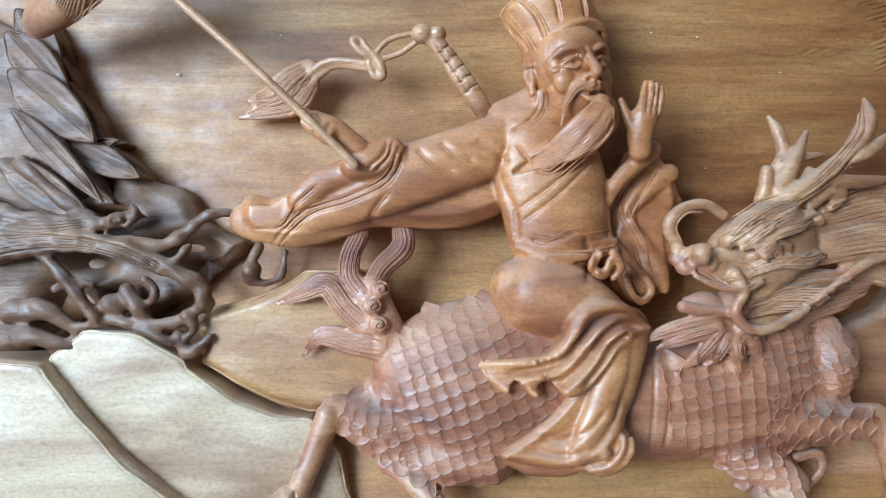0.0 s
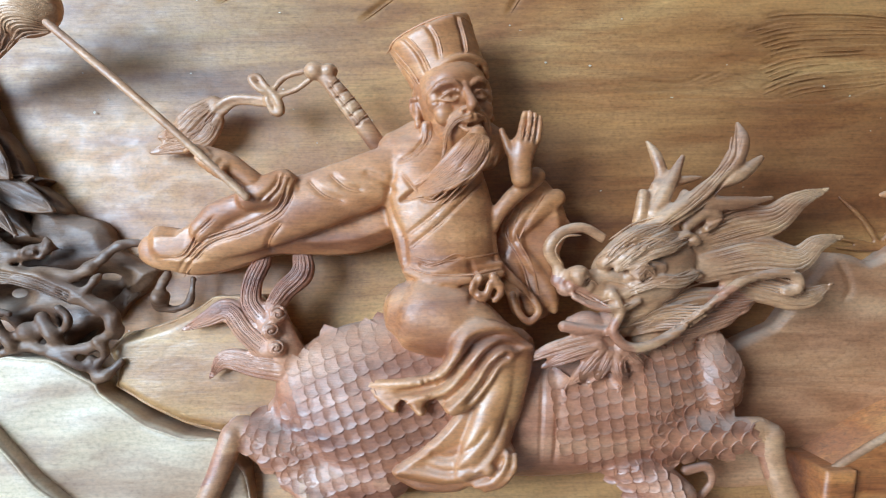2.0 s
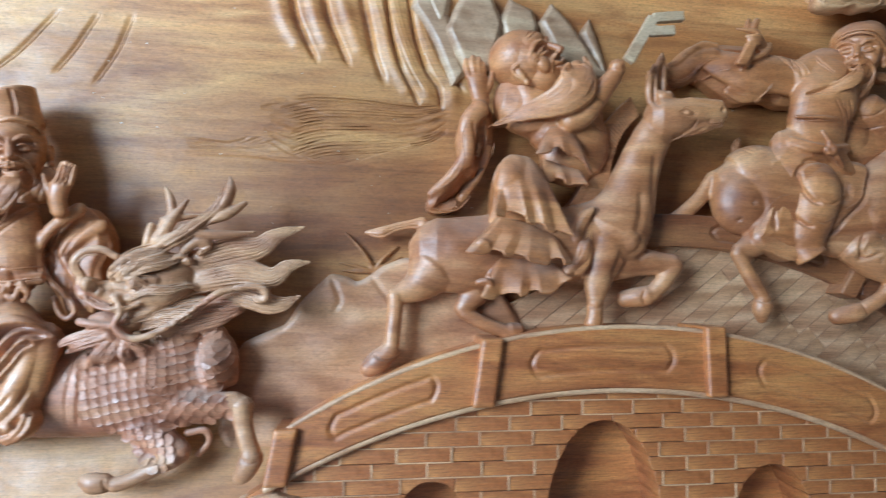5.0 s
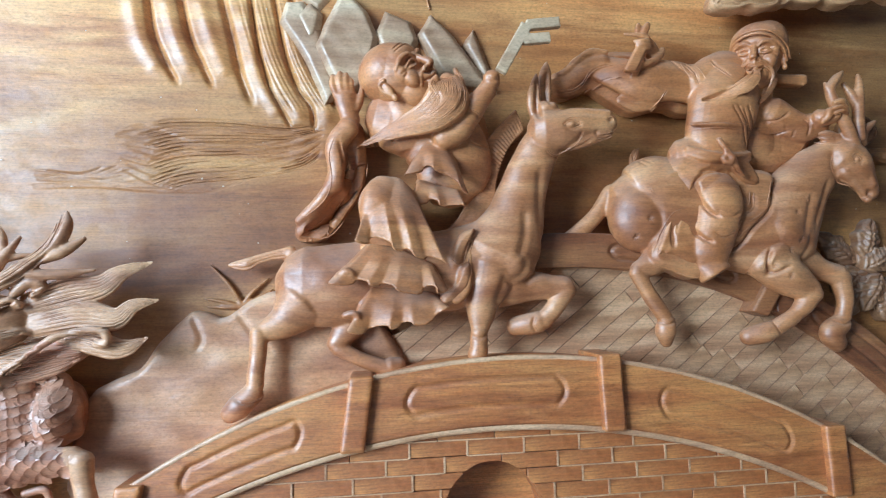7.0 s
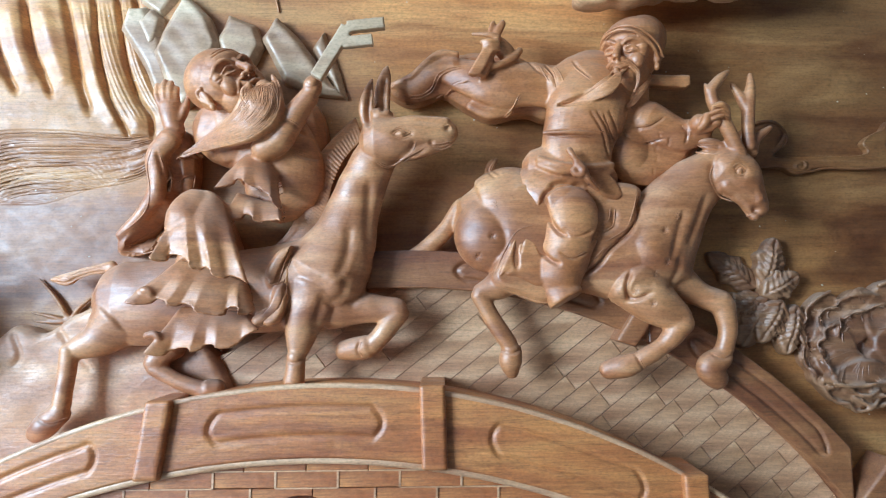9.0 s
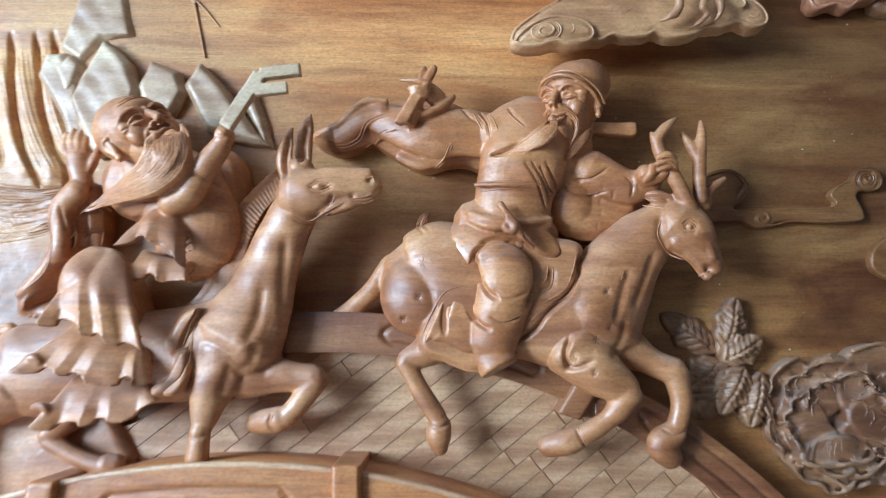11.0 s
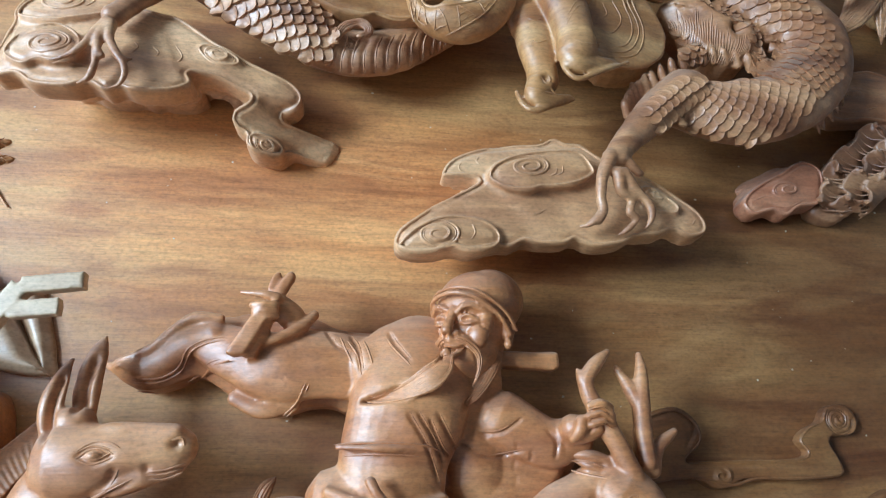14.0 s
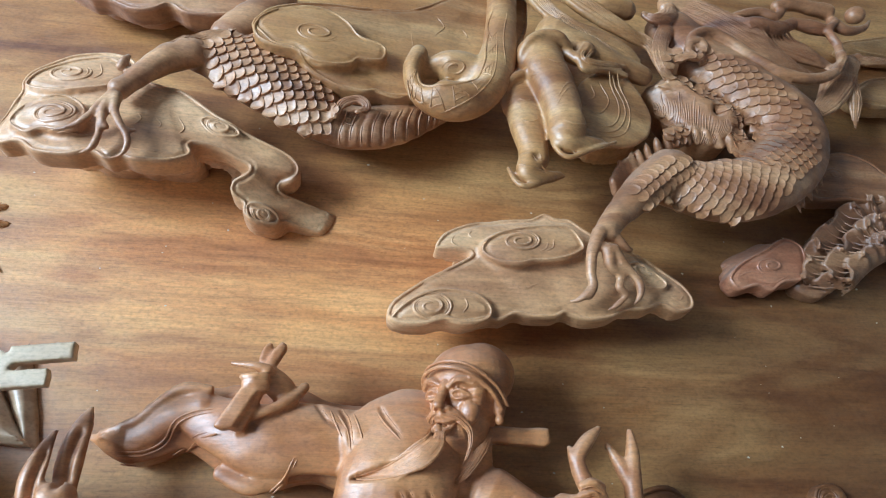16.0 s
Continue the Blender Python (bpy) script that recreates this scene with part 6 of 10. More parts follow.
c.slab([(0.8312, 1.4212), (0.8210, 1.3660), (0.8285, 1.2987), (0.9281, 1.3121), (0.9362, 1.3525), (0.9217, 1.4005), (0.8874, 1.4848), (0.8446, 1.4918)], 0.03, 0.08, 0.008)
c.tube([(0.8661, 1.4907, 0.098, 0.0242), (0.8557, 1.4668, 0.108, 0.0280), (0.8498, 1.4382, 0.108, 0.0209)], flat=0.65)
c.tubes([(0.8056, 1.3107, 0.1, 0.0048), (0.8202, 1.3133, 0.106, 0.0048), (0.8263, 1.3054, 0.106, 0.0034), (0.8174, 1.3003, 0.102, 0.0027)], [(0.7990, 1.3651, 0.112, 0.0061), (0.8105, 1.3713, 0.118, 0.0054), (0.8191, 1.3660, 0.118, 0.0041), (0.8118, 1.3585, 0.114, 0.0034)])
# jacket hem in two layers
c.drape([(0.9120, 1.5085), (0.9430, 1.4991), (0.9756, 1.4906)], [(0.9026, 1.4729), (0.9324, 1.4705), (0.9595, 1.4634), (0.9856, 1.4656)], 0.082, 0.102, 2.4, 0.0048, 0.004, 0.5)
c.drape([(0.9108, 1.5425), (0.9257, 1.5573), (0.9551, 1.5535), (0.9745, 1.5270)], [(0.8951, 1.5104), (0.9309, 1.5162), (0.9567, 1.5027), (0.9851, 1.4814)], 0.09, 0.118, 2.6, 0.005, 0.006, 1.1)
# beard and moustache
c.lock([(0.9559, 1.6505, 0.116, 0.0100), (0.9585, 1.6374, 0.12, 0.0228), (0.9553, 1.6147, 0.122, 0.0318), (0.9314, 1.5930, 0.116, 0.0255), (0.8943, 1.5807, 0.1, 0.0159), (0.8640, 1.5714, 0.088, 0.0088), (0.8251, 1.5563, 0.074, 0.0015)], 0.55, 15)
c.lock([(0.9409, 1.6470, 0.126, 0.0042), (0.9334, 1.6338, 0.126, 0.0049), (0.9414, 1.6129, 0.128, 0.0049), (0.9298, 1.5972, 0.122, 0.0042), (0.9033, 1.5871, 0.11, 0.0021)], 0.8, 2)
c.lock([(0.9694, 1.6625, 0.116, 0.0036), (0.9787, 1.6411, 0.118, 0.0043), (0.9790, 1.6131, 0.118, 0.0043), (0.9608, 1.5898, 0.112, 0.0021)], 0.8, 2)
k = c.bake(0.0021, 1)
k.cuts(0.002, -0.004, [(0.9914, 1.5643), (1.0077, 1.5588), (1.0238, 1.5591)], [(0.8196, 1.5254), (0.8272, 1.5337), (0.839, 1.538)], [(0.7998, 1.566), (0.8074, 1.5333), (0.8202, 1.509)], [(0.7488, 1.4353), (0.7791, 1.4558), (0.8092, 1.4885)], [(0.9848, 1.5999), (0.9966, 1.5962), (1.0061, 1.5908)], [(1.0149, 1.649), (1.0252, 1.6444), (1.0361, 1.6495)])
k.bulge([(0.7986, 1.4672)], 0.022, 0.016, -0.03, 45).bulge([(0.7736, 1.4442)], 0.03, 0.012, -0.03, 30).bulge([(0.8183, 1.51)], 0.01, 0.03, -0.02)
k.rough(0.02, 0.0005)
k.sense()
k.threads(0.0012, [(0.7403, 1.4512), (0.7743, 1.4775), (0.788, 1.5069), (0.7848, 1.5452), (0.7947, 1.5741)], [(0.7382, 1.4288), (0.7803, 1.4277), (0.8103, 1.4618), (0.8341, 1.4995), (0.8405, 1.5388)], [(0.8078, 1.5251), (0.8138, 1.5334), (0.8188, 1.5253)])
h = Head((0.8952, 1.6610, 0.064), 0.121, 44, -4, 42, 1.6, 0.9)
h.ball((0, 0.2, -0.08), (0.4, 0.36, 0.4))
f = h.done()
f.cuts(0.0012, -0.0018, [h.put((-0.2, 0.27, 0.3))[:2], h.put((0, 0.3, 0.4))[:2], h.put((0.18, 0.27, 0.3))[:2]], [h.put((-0.18, 0.32, 0.3))[:2], h.put((0, 0.35, 0.36))[:2], h.put((0.15, 0.32, 0.3))[:2]])
k.join(f)
k.done("carved_rider", FIGURE_WOOD, "brown carved wooden rider, bald with a flowing beard", "carving", "carved riders")

def bars(name, bits, material, label, category):
    """Flat bars that meet at mitres: each bit runs from (x, z, depth) to (x, z, depth) with a width and a thickness."""
    c = Clay()
    for (x0, z0, d0), (x1, z1, d1), w, th in bits:
        dx, dz = x1 - x0, z1 - z0
        q = math.hypot(dx, dz)
        nx, nz = -dz / q * w / 2, dx / q * w / 2
        v = [(x + sx * nx, face_y(x) - d - sd * th, z + sx * nz) for x, z, d in ((x0, z0, d0), (x1, z1, d1)) for sx in (-1, 1) for sd in (0, 1)]
        c.add(v, [(0, 1, 3, 2), (4, 6, 7, 5), (0, 4, 5, 1), (2, 3, 7, 6), (0, 2, 6, 4), (1, 5, 7, 3)])
    return c.bake(0.0016, 1).done(name, material, label, category)


A, B, C_, D_, E_ = [(1.0324, 1.6524, 0.13), (1.0729, 1.7225, 0.13), (1.1227, 1.7288, 0.13), (1.0688, 1.7005, 0.132), (1.1075, 1.7048, 0.132)]
bars("clapper", [(A, B, 0.017, 0.012), (B, C_, 0.015, 0.012), (D_, E_, 0.015, 0.01)], PALE_WOOD, "pale carved wooden clapper held up by the rider", "clapper")

# ---- the deer ----
c = Clay()
c.tube([(1.2646, 1.4661, 0.046, 0.061), (1.2982, 1.4745, 0.05, 0.0778), (1.3574, 1.4537, 0.052, 0.0778), (1.4337, 1.4374, 0.054, 0.0727), (1.4929, 1.4252, 0.056, 0.0676), (1.5189, 1.4297, 0.056, 0.0559)], flat=0.58)
c.blob((1.2691, 1.4549, 0.052), 0.052, 0.058, 0.038)
c.tube([(1.4964, 1.4208, 0.058, 0.0675), (1.5225, 1.4676, 0.06, 0.0575), (1.5556, 1.5141, 0.066, 0.044), (1.596, 1.5457, 0.074, 0.0337)], flat=0.66)
c.tube([(1.6059, 1.5462, 0.08, 0.0352), (1.6247, 1.5288, 0.084, 0.0317), (1.6398, 1.5034, 0.086, 0.0216), (1.6502, 1.4851, 0.086, 0.0149)], flat=0.8)
c.tubes([(1.6173, 1.5606, 0.092, 0.0099), (1.6301, 1.5344, 0.098, 0.0082), (1.644, 1.4973, 0.098, 0.0074)], [(1.6011, 1.5209, 0.088, 0.0149), (1.6247, 1.4983, 0.09, 0.0099), (1.6408, 1.4736, 0.09, 0.0074)], [(1.6047, 1.5725, 0.084, 0.0084), (1.5836, 1.5789, 0.084, 0.0092), (1.5642, 1.5829, 0.08, 0.0034)], [(1.6453, 1.5683, 0.08, 0.0084), (1.6547, 1.5898, 0.08, 0.0067), (1.6764, 1.6063, 0.078, 0.0034)])
# antlers
c.tube([(1.6214, 1.5619, 0.094, 0.0099), (1.6083, 1.5883, 0.098, 0.0099), (1.5962, 1.6085, 0.1, 0.0099), (1.5859, 1.6293, 0.1, 0.0091), (1.5806, 1.6503, 0.1, 0.0074), (1.5913, 1.6675, 0.1, 0.0074), (1.608, 1.6822, 0.098, 0.0025)])
c.tube([(1.5836, 1.6377, 0.1, 0.0066), (1.5773, 1.6519, 0.1, 0.0058), (1.5735, 1.6635, 0.098, 0.0025)])
c.tube([(1.6397, 1.5752, 0.086, 0.0092), (1.6381, 1.6087, 0.088, 0.0092), (1.6409, 1.6386, 0.088, 0.0084), (1.6443, 1.6645, 0.088, 0.0067), (1.6452, 1.6825, 0.086, 0.0034)])
c.tube([(1.6388, 1.6283, 0.088, 0.0075), (1.6302, 1.6476, 0.086, 0.0067), (1.6208, 1.6678, 0.082, 0.0034)])
# legs
c.tube([(1.2574, 1.4805, 0.034, 0.0206), (1.2296, 1.4954, 0.036, 0.0129), (1.2058, 1.4626, 0.034, 0.0128), (1.1804, 1.4369, 0.03, 0.0137), (1.1591, 1.4196, 0.028, 0.0146)], flat=0.85)
c.tube([(1.1591, 1.4179, 0.028, 0.0146), (1.142, 1.4127, 0.026, 0.0163), (1.1274, 1.4128, 0.022, 0.0138)], flat=0.8)
c.tube([(1.3006, 1.3935, 0.06, 0.0299), (1.2749, 1.3766, 0.064, 0.0198), (1.2523, 1.3681, 0.066, 0.0131)], flat=0.85)
c.tube([(1.2523, 1.3664, 0.066, 0.0131), (1.2705, 1.3314, 0.066, 0.0123), (1.2951, 1.2949, 0.066, 0.0123)], flat=0.9)
c.tube([(1.2984, 1.2884, 0.066, 0.0147), (1.2953, 1.2704, 0.064, 0.0164), (1.2975, 1.2538, 0.06, 0.0098)], flat=0.85)
c.tube([(1.4715, 1.3865, 0.066, 0.0416), (1.5008, 1.3534, 0.076, 0.0329), (1.5329, 1.3308, 0.082, 0.0196)], flat=0.8)
c.tube([(1.5353, 1.3276, 0.082, 0.0188), (1.5112, 1.2965, 0.078, 0.0131), (1.4755, 1.2716, 0.072, 0.0131)], flat=0.9)
c.tube([(1.4755, 1.2716, 0.072, 0.0147), (1.4559, 1.2647, 0.068, 0.0164), (1.4333, 1.2582, 0.06, 0.0141)], flat=0.85)
c.tube([(1.5376, 1.3878, 0.05, 0.0306), (1.5699, 1.3668, 0.054, 0.0186), (1.6029, 1.3526, 0.06, 0.0185)], flat=0.85)
c.tube([(1.6046, 1.3501, 0.06, 0.0177), (1.6075, 1.3126, 0.062, 0.0134), (1.6015, 1.2835, 0.062, 0.0133)], flat=0.9)
c.tube([(1.5996, 1.2778, 0.062, 0.015), (1.5813, 1.261, 0.06, 0.02), (1.5955, 1.2417, 0.056, 0.0151)], flat=0.85)
c.lock([(1.2791, 1.5331, 0.034, 0.0104), (1.2704, 1.5461, 0.034, 0.0078), (1.2748, 1.5594, 0.034, 0.0069), (1.2821, 1.5688, 0.032, 0.0026)], 0.8, 2)
# saddle cloth
c.slab([(1.3021, 1.5232), (1.379, 1.5286), (1.4442, 1.5256), (1.4809, 1.5156), (1.4761, 1.4813), (1.4633, 1.4529), (1.4264, 1.4323), (1.4017, 1.404), (1.3893, 1.3801), (1.345, 1.3521), (1.3053, 1.3636), (1.2776, 1.3751), (1.2697, 1.3948), (1.2857, 1.4306), (1.2985, 1.4600), (1.2995, 1.4900)], 0.05, 0.09, 0.008)
k = c.bake(0.0022, 2)
k.cuts(0.004, -0.005, [(1.5175, 1.4169), (1.5265, 1.449), (1.5396, 1.4815)], [(1.5433, 1.4334), (1.5581, 1.4658), (1.5741, 1.5067)], [(1.5131, 1.3691), (1.5259, 1.3931), (1.5306, 1.4172)], [(1.4562, 1.3529), (1.4648, 1.3766), (1.493, 1.3769)], [(1.5828, 1.5515), (1.5804, 1.5269), (1.5938, 1.5067), (1.6142, 1.4988)], [(1.6062, 1.5376), (1.6162, 1.541), (1.6226, 1.5329)], [(1.6076, 1.5327), (1.6159, 1.5312), (1.6224, 1.5296)], [(1.6191, 1.4807), (1.6305, 1.4776), (1.644, 1.4843)], [(1.4419, 1.4841), (1.4374, 1.4599), (1.4211, 1.4517)], [(1.442, 1.5282), (1.4457, 1.508), (1.4293, 1.4997)])
for p in ([(1.5082, 1.4534)], [(1.4946, 1.393)], [(1.4896, 1.3531)], [(1.5112, 1.4092)], [(1.2698, 1.4464)], [(1.2499, 1.4183)], [(1.4657, 1.3688)]):
    x, z = p[0]
    for a in (0, 60, 120):
        dx, dz = 0.006 * math.cos(radians(a)), 0.006 * math.sin(radians(a))
        k.cut([(x - dx, z - dz), (x + dx, z + dz)], 0.001, -0.0022)
k.bulge([(1.639, 1.4826)], 0.004, 0.004, -0.005).bulge([(1.6152, 1.5361)], 0.004, 0.004, 0.003)
k.cut([(1.595, 1.5729), (1.5783, 1.5776), (1.5615, 1.5789)], 0.003, -0.005)
k.cuts(0.0018, -0.003, [(1.468, 1.284), (1.4728, 1.2718), (1.4808, 1.2598)], [(1.2822, 1.287), (1.2961, 1.2838), (1.3109, 1.2887)], [(1.5795, 1.2812), (1.5964, 1.2755), (1.6153, 1.283)])
for line in ([(1.3934, 1.3896), (1.4170, 1.4056), (1.4315, 1.4253), (1.4577, 1.4494), (1.4741, 1.4723), (1.4775, 1.4924), (1.4866, 1.5055)], [(1.4604, 1.3945), (1.4542, 1.3737), (1.4636, 1.3586), (1.4877, 1.3669)]):
    k.cut(line, 0.0026, -0.008)
k.bulge([(1.4431, 1.3688)], 0.03, 0.03, 0.008).bulge([(1.4851, 1.4335)], 0.03, 0.05, 0.006)
k.rough(0.025, 0.0006)
k.sense()
for p in ([(1.5082, 1.4534)], [(1.4946, 1.393)], [(1.4896, 1.3531)], [(1.5112, 1.4092)], [(1.2698, 1.4464)], [(1.2499, 1.4183)], [(1.4657, 1.3688)], [(1.2739, 1.4905)], [(1.5293, 1.474)]):
    x, z = p[0]
    for g in (10, 70, 130):
        dx, dz = 0.006 * math.cos(radians(g)), 0.006 * math.sin(radians(g))
        k.thread([(x - dx, z - dz), (x, z), (x + dx, z + dz)], 0.0008)
k.threads(0.0013, [(1.479, 1.5114), (1.4742, 1.4789), (1.4615, 1.4498), (1.4247, 1.4286), (1.4002, 1.3997), (1.3887, 1.3775)], [(1.4731, 1.5048), (1.4661, 1.4772), (1.4535, 1.4545), (1.4184, 1.4333)], [(1.2717, 1.3923), (1.2876, 1.4272), (1.3037, 1.4528), (1.3293, 1.4611)], [(1.3048, 1.3635), (1.3444, 1.3536), (1.3764, 1.368), (1.3941, 1.3839)], [(1.6078, 1.5376), (1.6146, 1.5418), (1.6226, 1.5346)], [(1.606, 1.5326), (1.615, 1.5303), (1.6225, 1.5313)], [(1.603, 1.5408), (1.6131, 1.5467), (1.6244, 1.5395)], [(1.6174, 1.4791), (1.6304, 1.4744), (1.6422, 1.481)], [(1.5833, 1.547), (1.5778, 1.5289), (1.5887, 1.5095), (1.6097, 1.4952)], [(1.5942, 1.572), (1.5744, 1.5782), (1.5544, 1.5778)], [(1.5922, 1.562), (1.574, 1.5666), (1.5559, 1.5746)], [(1.4425, 1.4852), (1.4389, 1.461), (1.4225, 1.4512)], [(1.4361, 1.4884), (1.4325, 1.469), (1.421, 1.4608)])
k.done("carved_deer", ANIMAL_WOOD, "brown carved wooden spotted deer leaping over the bridge", "carving")

# ---- the rider in the round cap ----
c = Clay()
c.tube([(1.3914, 1.548, 0.074, 0.05), (1.3955, 1.5858, 0.076, 0.0517), (1.4083, 1.6281, 0.078, 0.0569), (1.4221, 1.6634, 0.076, 0.0522)], flat=0.55)
c.tube([(1.3725, 1.6644, 0.07, 0.0338), (1.4241, 1.683, 0.07, 0.039), (1.4767, 1.6552, 0.066, 0.0341)], flat=0.6)
c.tube([(1.4729, 1.6978, 0.06, 0.0294), (1.4686, 1.6700, 0.062, 0.0324), (1.4507, 1.6437, 0.06, 0.0400)], flat=0.7)
c.tube([(1.4401, 1.6439, 0.058, 0.0343), (1.4681, 1.6051, 0.058, 0.0342), (1.4767, 1.5623, 0.056, 0.0308)], flat=0.55)
# outstretched sleeve
c.slab([(1.1162, 1.6734), (1.1308, 1.6853), (1.1497, 1.6892), (1.1630, 1.7025), (1.1774, 1.7184), (1.1957, 1.7256), (1.2255, 1.7265), (1.2474, 1.7302), (1.2819, 1.7300), (1.3123, 1.7259), (1.3383, 1.7142), (1.3861, 1.7105), (1.4237, 1.7126), (1.4227, 1.6366), (1.3597, 1.6272), (1.3330, 1.6344), (1.3101, 1.6352), (1.2843, 1.6276), (1.2623, 1.6290), (1.2396, 1.6417), (1.2200, 1.6546), (1.2010, 1.6658), (1.1833, 1.6586), (1.1552, 1.6502), (1.1330, 1.6577)], 0.01, 0.05, 0.012)
c.tube([(1.4164, 1.6696, 0.06, 0.0368), (1.3647, 1.6688, 0.064, 0.0329), (1.3199, 1.6721, 0.066, 0.0337), (1.2813, 1.6702, 0.066, 0.0346), (1.2473, 1.6798, 0.062, 0.0291), (1.2114, 1.6965, 0.054, 0.0216)], flat=0.5)
c.tube([(1.2179, 1.7008, 0.06, 0.0147), (1.1896, 1.6948, 0.054, 0.0158), (1.1645, 1.6777, 0.046, 0.0147), (1.1333, 1.6717, 0.04, 0.0091), (1.1112, 1.6751, 0.034, 0.0034)], flat=0.6)
c.tube([(1.2224, 1.7181, 0.062, 0.0051), (1.1944, 1.7180, 0.06, 0.0057), (1.1740, 1.7033, 0.056, 0.0056), (1.1522, 1.6869, 0.05, 0.0051), (1.1216, 1.6784, 0.04, 0.0028)], flat=0.8)
c.tube([(1.2415, 1.6409, 0.06, 0.0077), (1.2668, 1.6291, 0.062, 0.0088), (1.2989, 1.6332, 0.06, 0.0078)], flat=0.7)
# cuff, fist and the tag tied in it
c.tube([(1.3139, 1.7216, 0.07, 0.0051), (1.3030, 1.7061, 0.08, 0.0056), (1.2836, 1.6945, 0.086, 0.0055), (1.2633, 1.6878, 0.084, 0.0049)], flat=0.9)
c.tube([(1.2938, 1.7149, 0.074, 0.0135), (1.2835, 1.7232, 0.08, 0.0134), (1.2747, 1.7293, 0.082, 0.0101)], flat=0.75)
c.tube([(1.2800, 1.7313, 0.09, 0.0055), (1.2649, 1.7348, 0.092, 0.0039), (1.2435, 1.7374, 0.088, 0.0022)])
c.tubes([(1.2790, 1.7232, 0.096, 0.0038), (1.2668, 1.7226, 0.1, 0.0032), (1.2556, 1.7225, 0.096, 0.0027)], [(1.2793, 1.7175, 0.096, 0.0038), (1.2683, 1.7163, 0.1, 0.0032), (1.2581, 1.7157, 0.096, 0.0027)], [(1.2815, 1.7125, 0.094, 0.0033), (1.2715, 1.7108, 0.098, 0.0027), (1.2624, 1.7108, 0.094, 0.0022)])
c.slab([(1.2579, 1.7132, 0.1), (1.2749, 1.7114, 0.1), (1.2553, 1.6741, 0.1), (1.2441, 1.6728, 0.1), (1.2367, 1.6759, 0.1)], -0.012, 0.0, 0.002, smooth=False)
c.slab([(1.2739, 1.7134, 0.094), (1.2774, 1.7089, 0.094), (1.2627, 1.6726, 0.094), (1.2534, 1.6724, 0.094)], -0.012, 0.0, 0.002, smooth=False)
c.slab([(1.2671, 1.7418, 0.08), (1.2692, 1.7585, 0.078), (1.2752, 1.7657, 0.076), (1.2789, 1.7609, 0.076), (1.2749, 1.7409, 0.08)], -0.008, 0.0, 0.002)
c.slab([(1.2755, 1.7393, 0.084), (1.2799, 1.7548, 0.082), (1.2870, 1.7644, 0.08), (1.2929, 1.7597, 0.08), (1.2892, 1.7478, 0.082), (1.2833, 1.7372, 0.084)], -0.01, 0.0, 0.002)
# the other arm, reaching for the antler
c.slab([(1.478, 1.6274), (1.5033, 1.6195), (1.5455, 1.6076), (1.5799, 1.6168), (1.5879, 1.5957), (1.5655, 1.5613), (1.5394, 1.5356), (1.5012, 1.5249), (1.4594, 1.5342), (1.4431, 1.5633), (1.4522, 1.6014)], 0.01, 0.068, 0.014)
c.tube([(1.4977, 1.6208, 0.066, 0.0289), (1.5431, 1.5972, 0.07, 0.0254), (1.5759, 1.6017, 0.078, 0.0185)], flat=0.7)
c.tube([(1.5645, 1.6065, 0.09, 0.015), (1.5777, 1.607, 0.098, 0.0124), (1.5876, 1.6113, 0.104, 0.0107)], flat=0.9)
c.tubes([(1.5774, 1.6252, 0.112, 0.0049), (1.5881, 1.6273, 0.114, 0.0049), (1.5994, 1.6245, 0.108, 0.0041)], [(1.5772, 1.6169, 0.112, 0.0049), (1.5887, 1.6191, 0.114, 0.0049), (1.6008, 1.617, 0.108, 0.0041)], [(1.5786, 1.6087, 0.112, 0.0049), (1.5901, 1.6116, 0.114, 0.0049), (1.6014, 1.6095, 0.108, 0.0041)], [(1.5707, 1.6139, 0.108, 0.0057), (1.567, 1.6038, 0.108, 0.0057), (1.5613, 1.5971, 0.102, 0.0049)])
# thigh, leg and boot
c.tube([(1.3396, 1.5440, 0.07, 0.0345), (1.3722, 1.5400, 0.076, 0.0372), (1.4096, 1.5390, 0.074, 0.0328), (1.4374, 1.5283, 0.066, 0.0225)], flat=0.6)
c.slab([(1.3994, 1.5431, 0.1), (1.4274, 1.5396, 0.096), (1.4480, 1.5212, 0.092), (1.4534, 1.5036, 0.092), (1.4413, 1.4974, 0.094), (1.4164, 1.5084, 0.098)], -0.03, 0.0, 0.003)
c.tube([(1.3322, 1.5222, 0.064, 0.0421), (1.3511, 1.5069, 0.076, 0.0384), (1.3711, 1.4941, 0.084, 0.0365)], flat=0.7)
c.tube([(1.3797, 1.4939, 0.086, 0.0364), (1.3812, 1.4621, 0.09, 0.0389), (1.3715, 1.4213, 0.088, 0.0344), (1.3614, 1.3858, 0.082, 0.0316)], flat=0.72)
c.slab([(1.3127, 1.4611), (1.3014, 1.4257), (1.2819, 1.3915), (1.3057, 1.3818), (1.3323, 1.3708), (1.3687, 1.3791), (1.3942, 1.3903), (1.3961, 1.4224), (1.3696, 1.4577)], 0.05, 0.094, 0.01)
c.slab([(1.3099, 1.4590), (1.2915, 1.4292), (1.2763, 1.3901), (1.2931, 1.3943), (1.3057, 1.4026), (1.3127, 1.4328)], 0.05, 0.093, 0.005)
c.cup((1.3574, 1.3858, 0.078), (1.3723, 1.3578, 0.086), 0.024, 0.026, 0.8, dome=0.05)
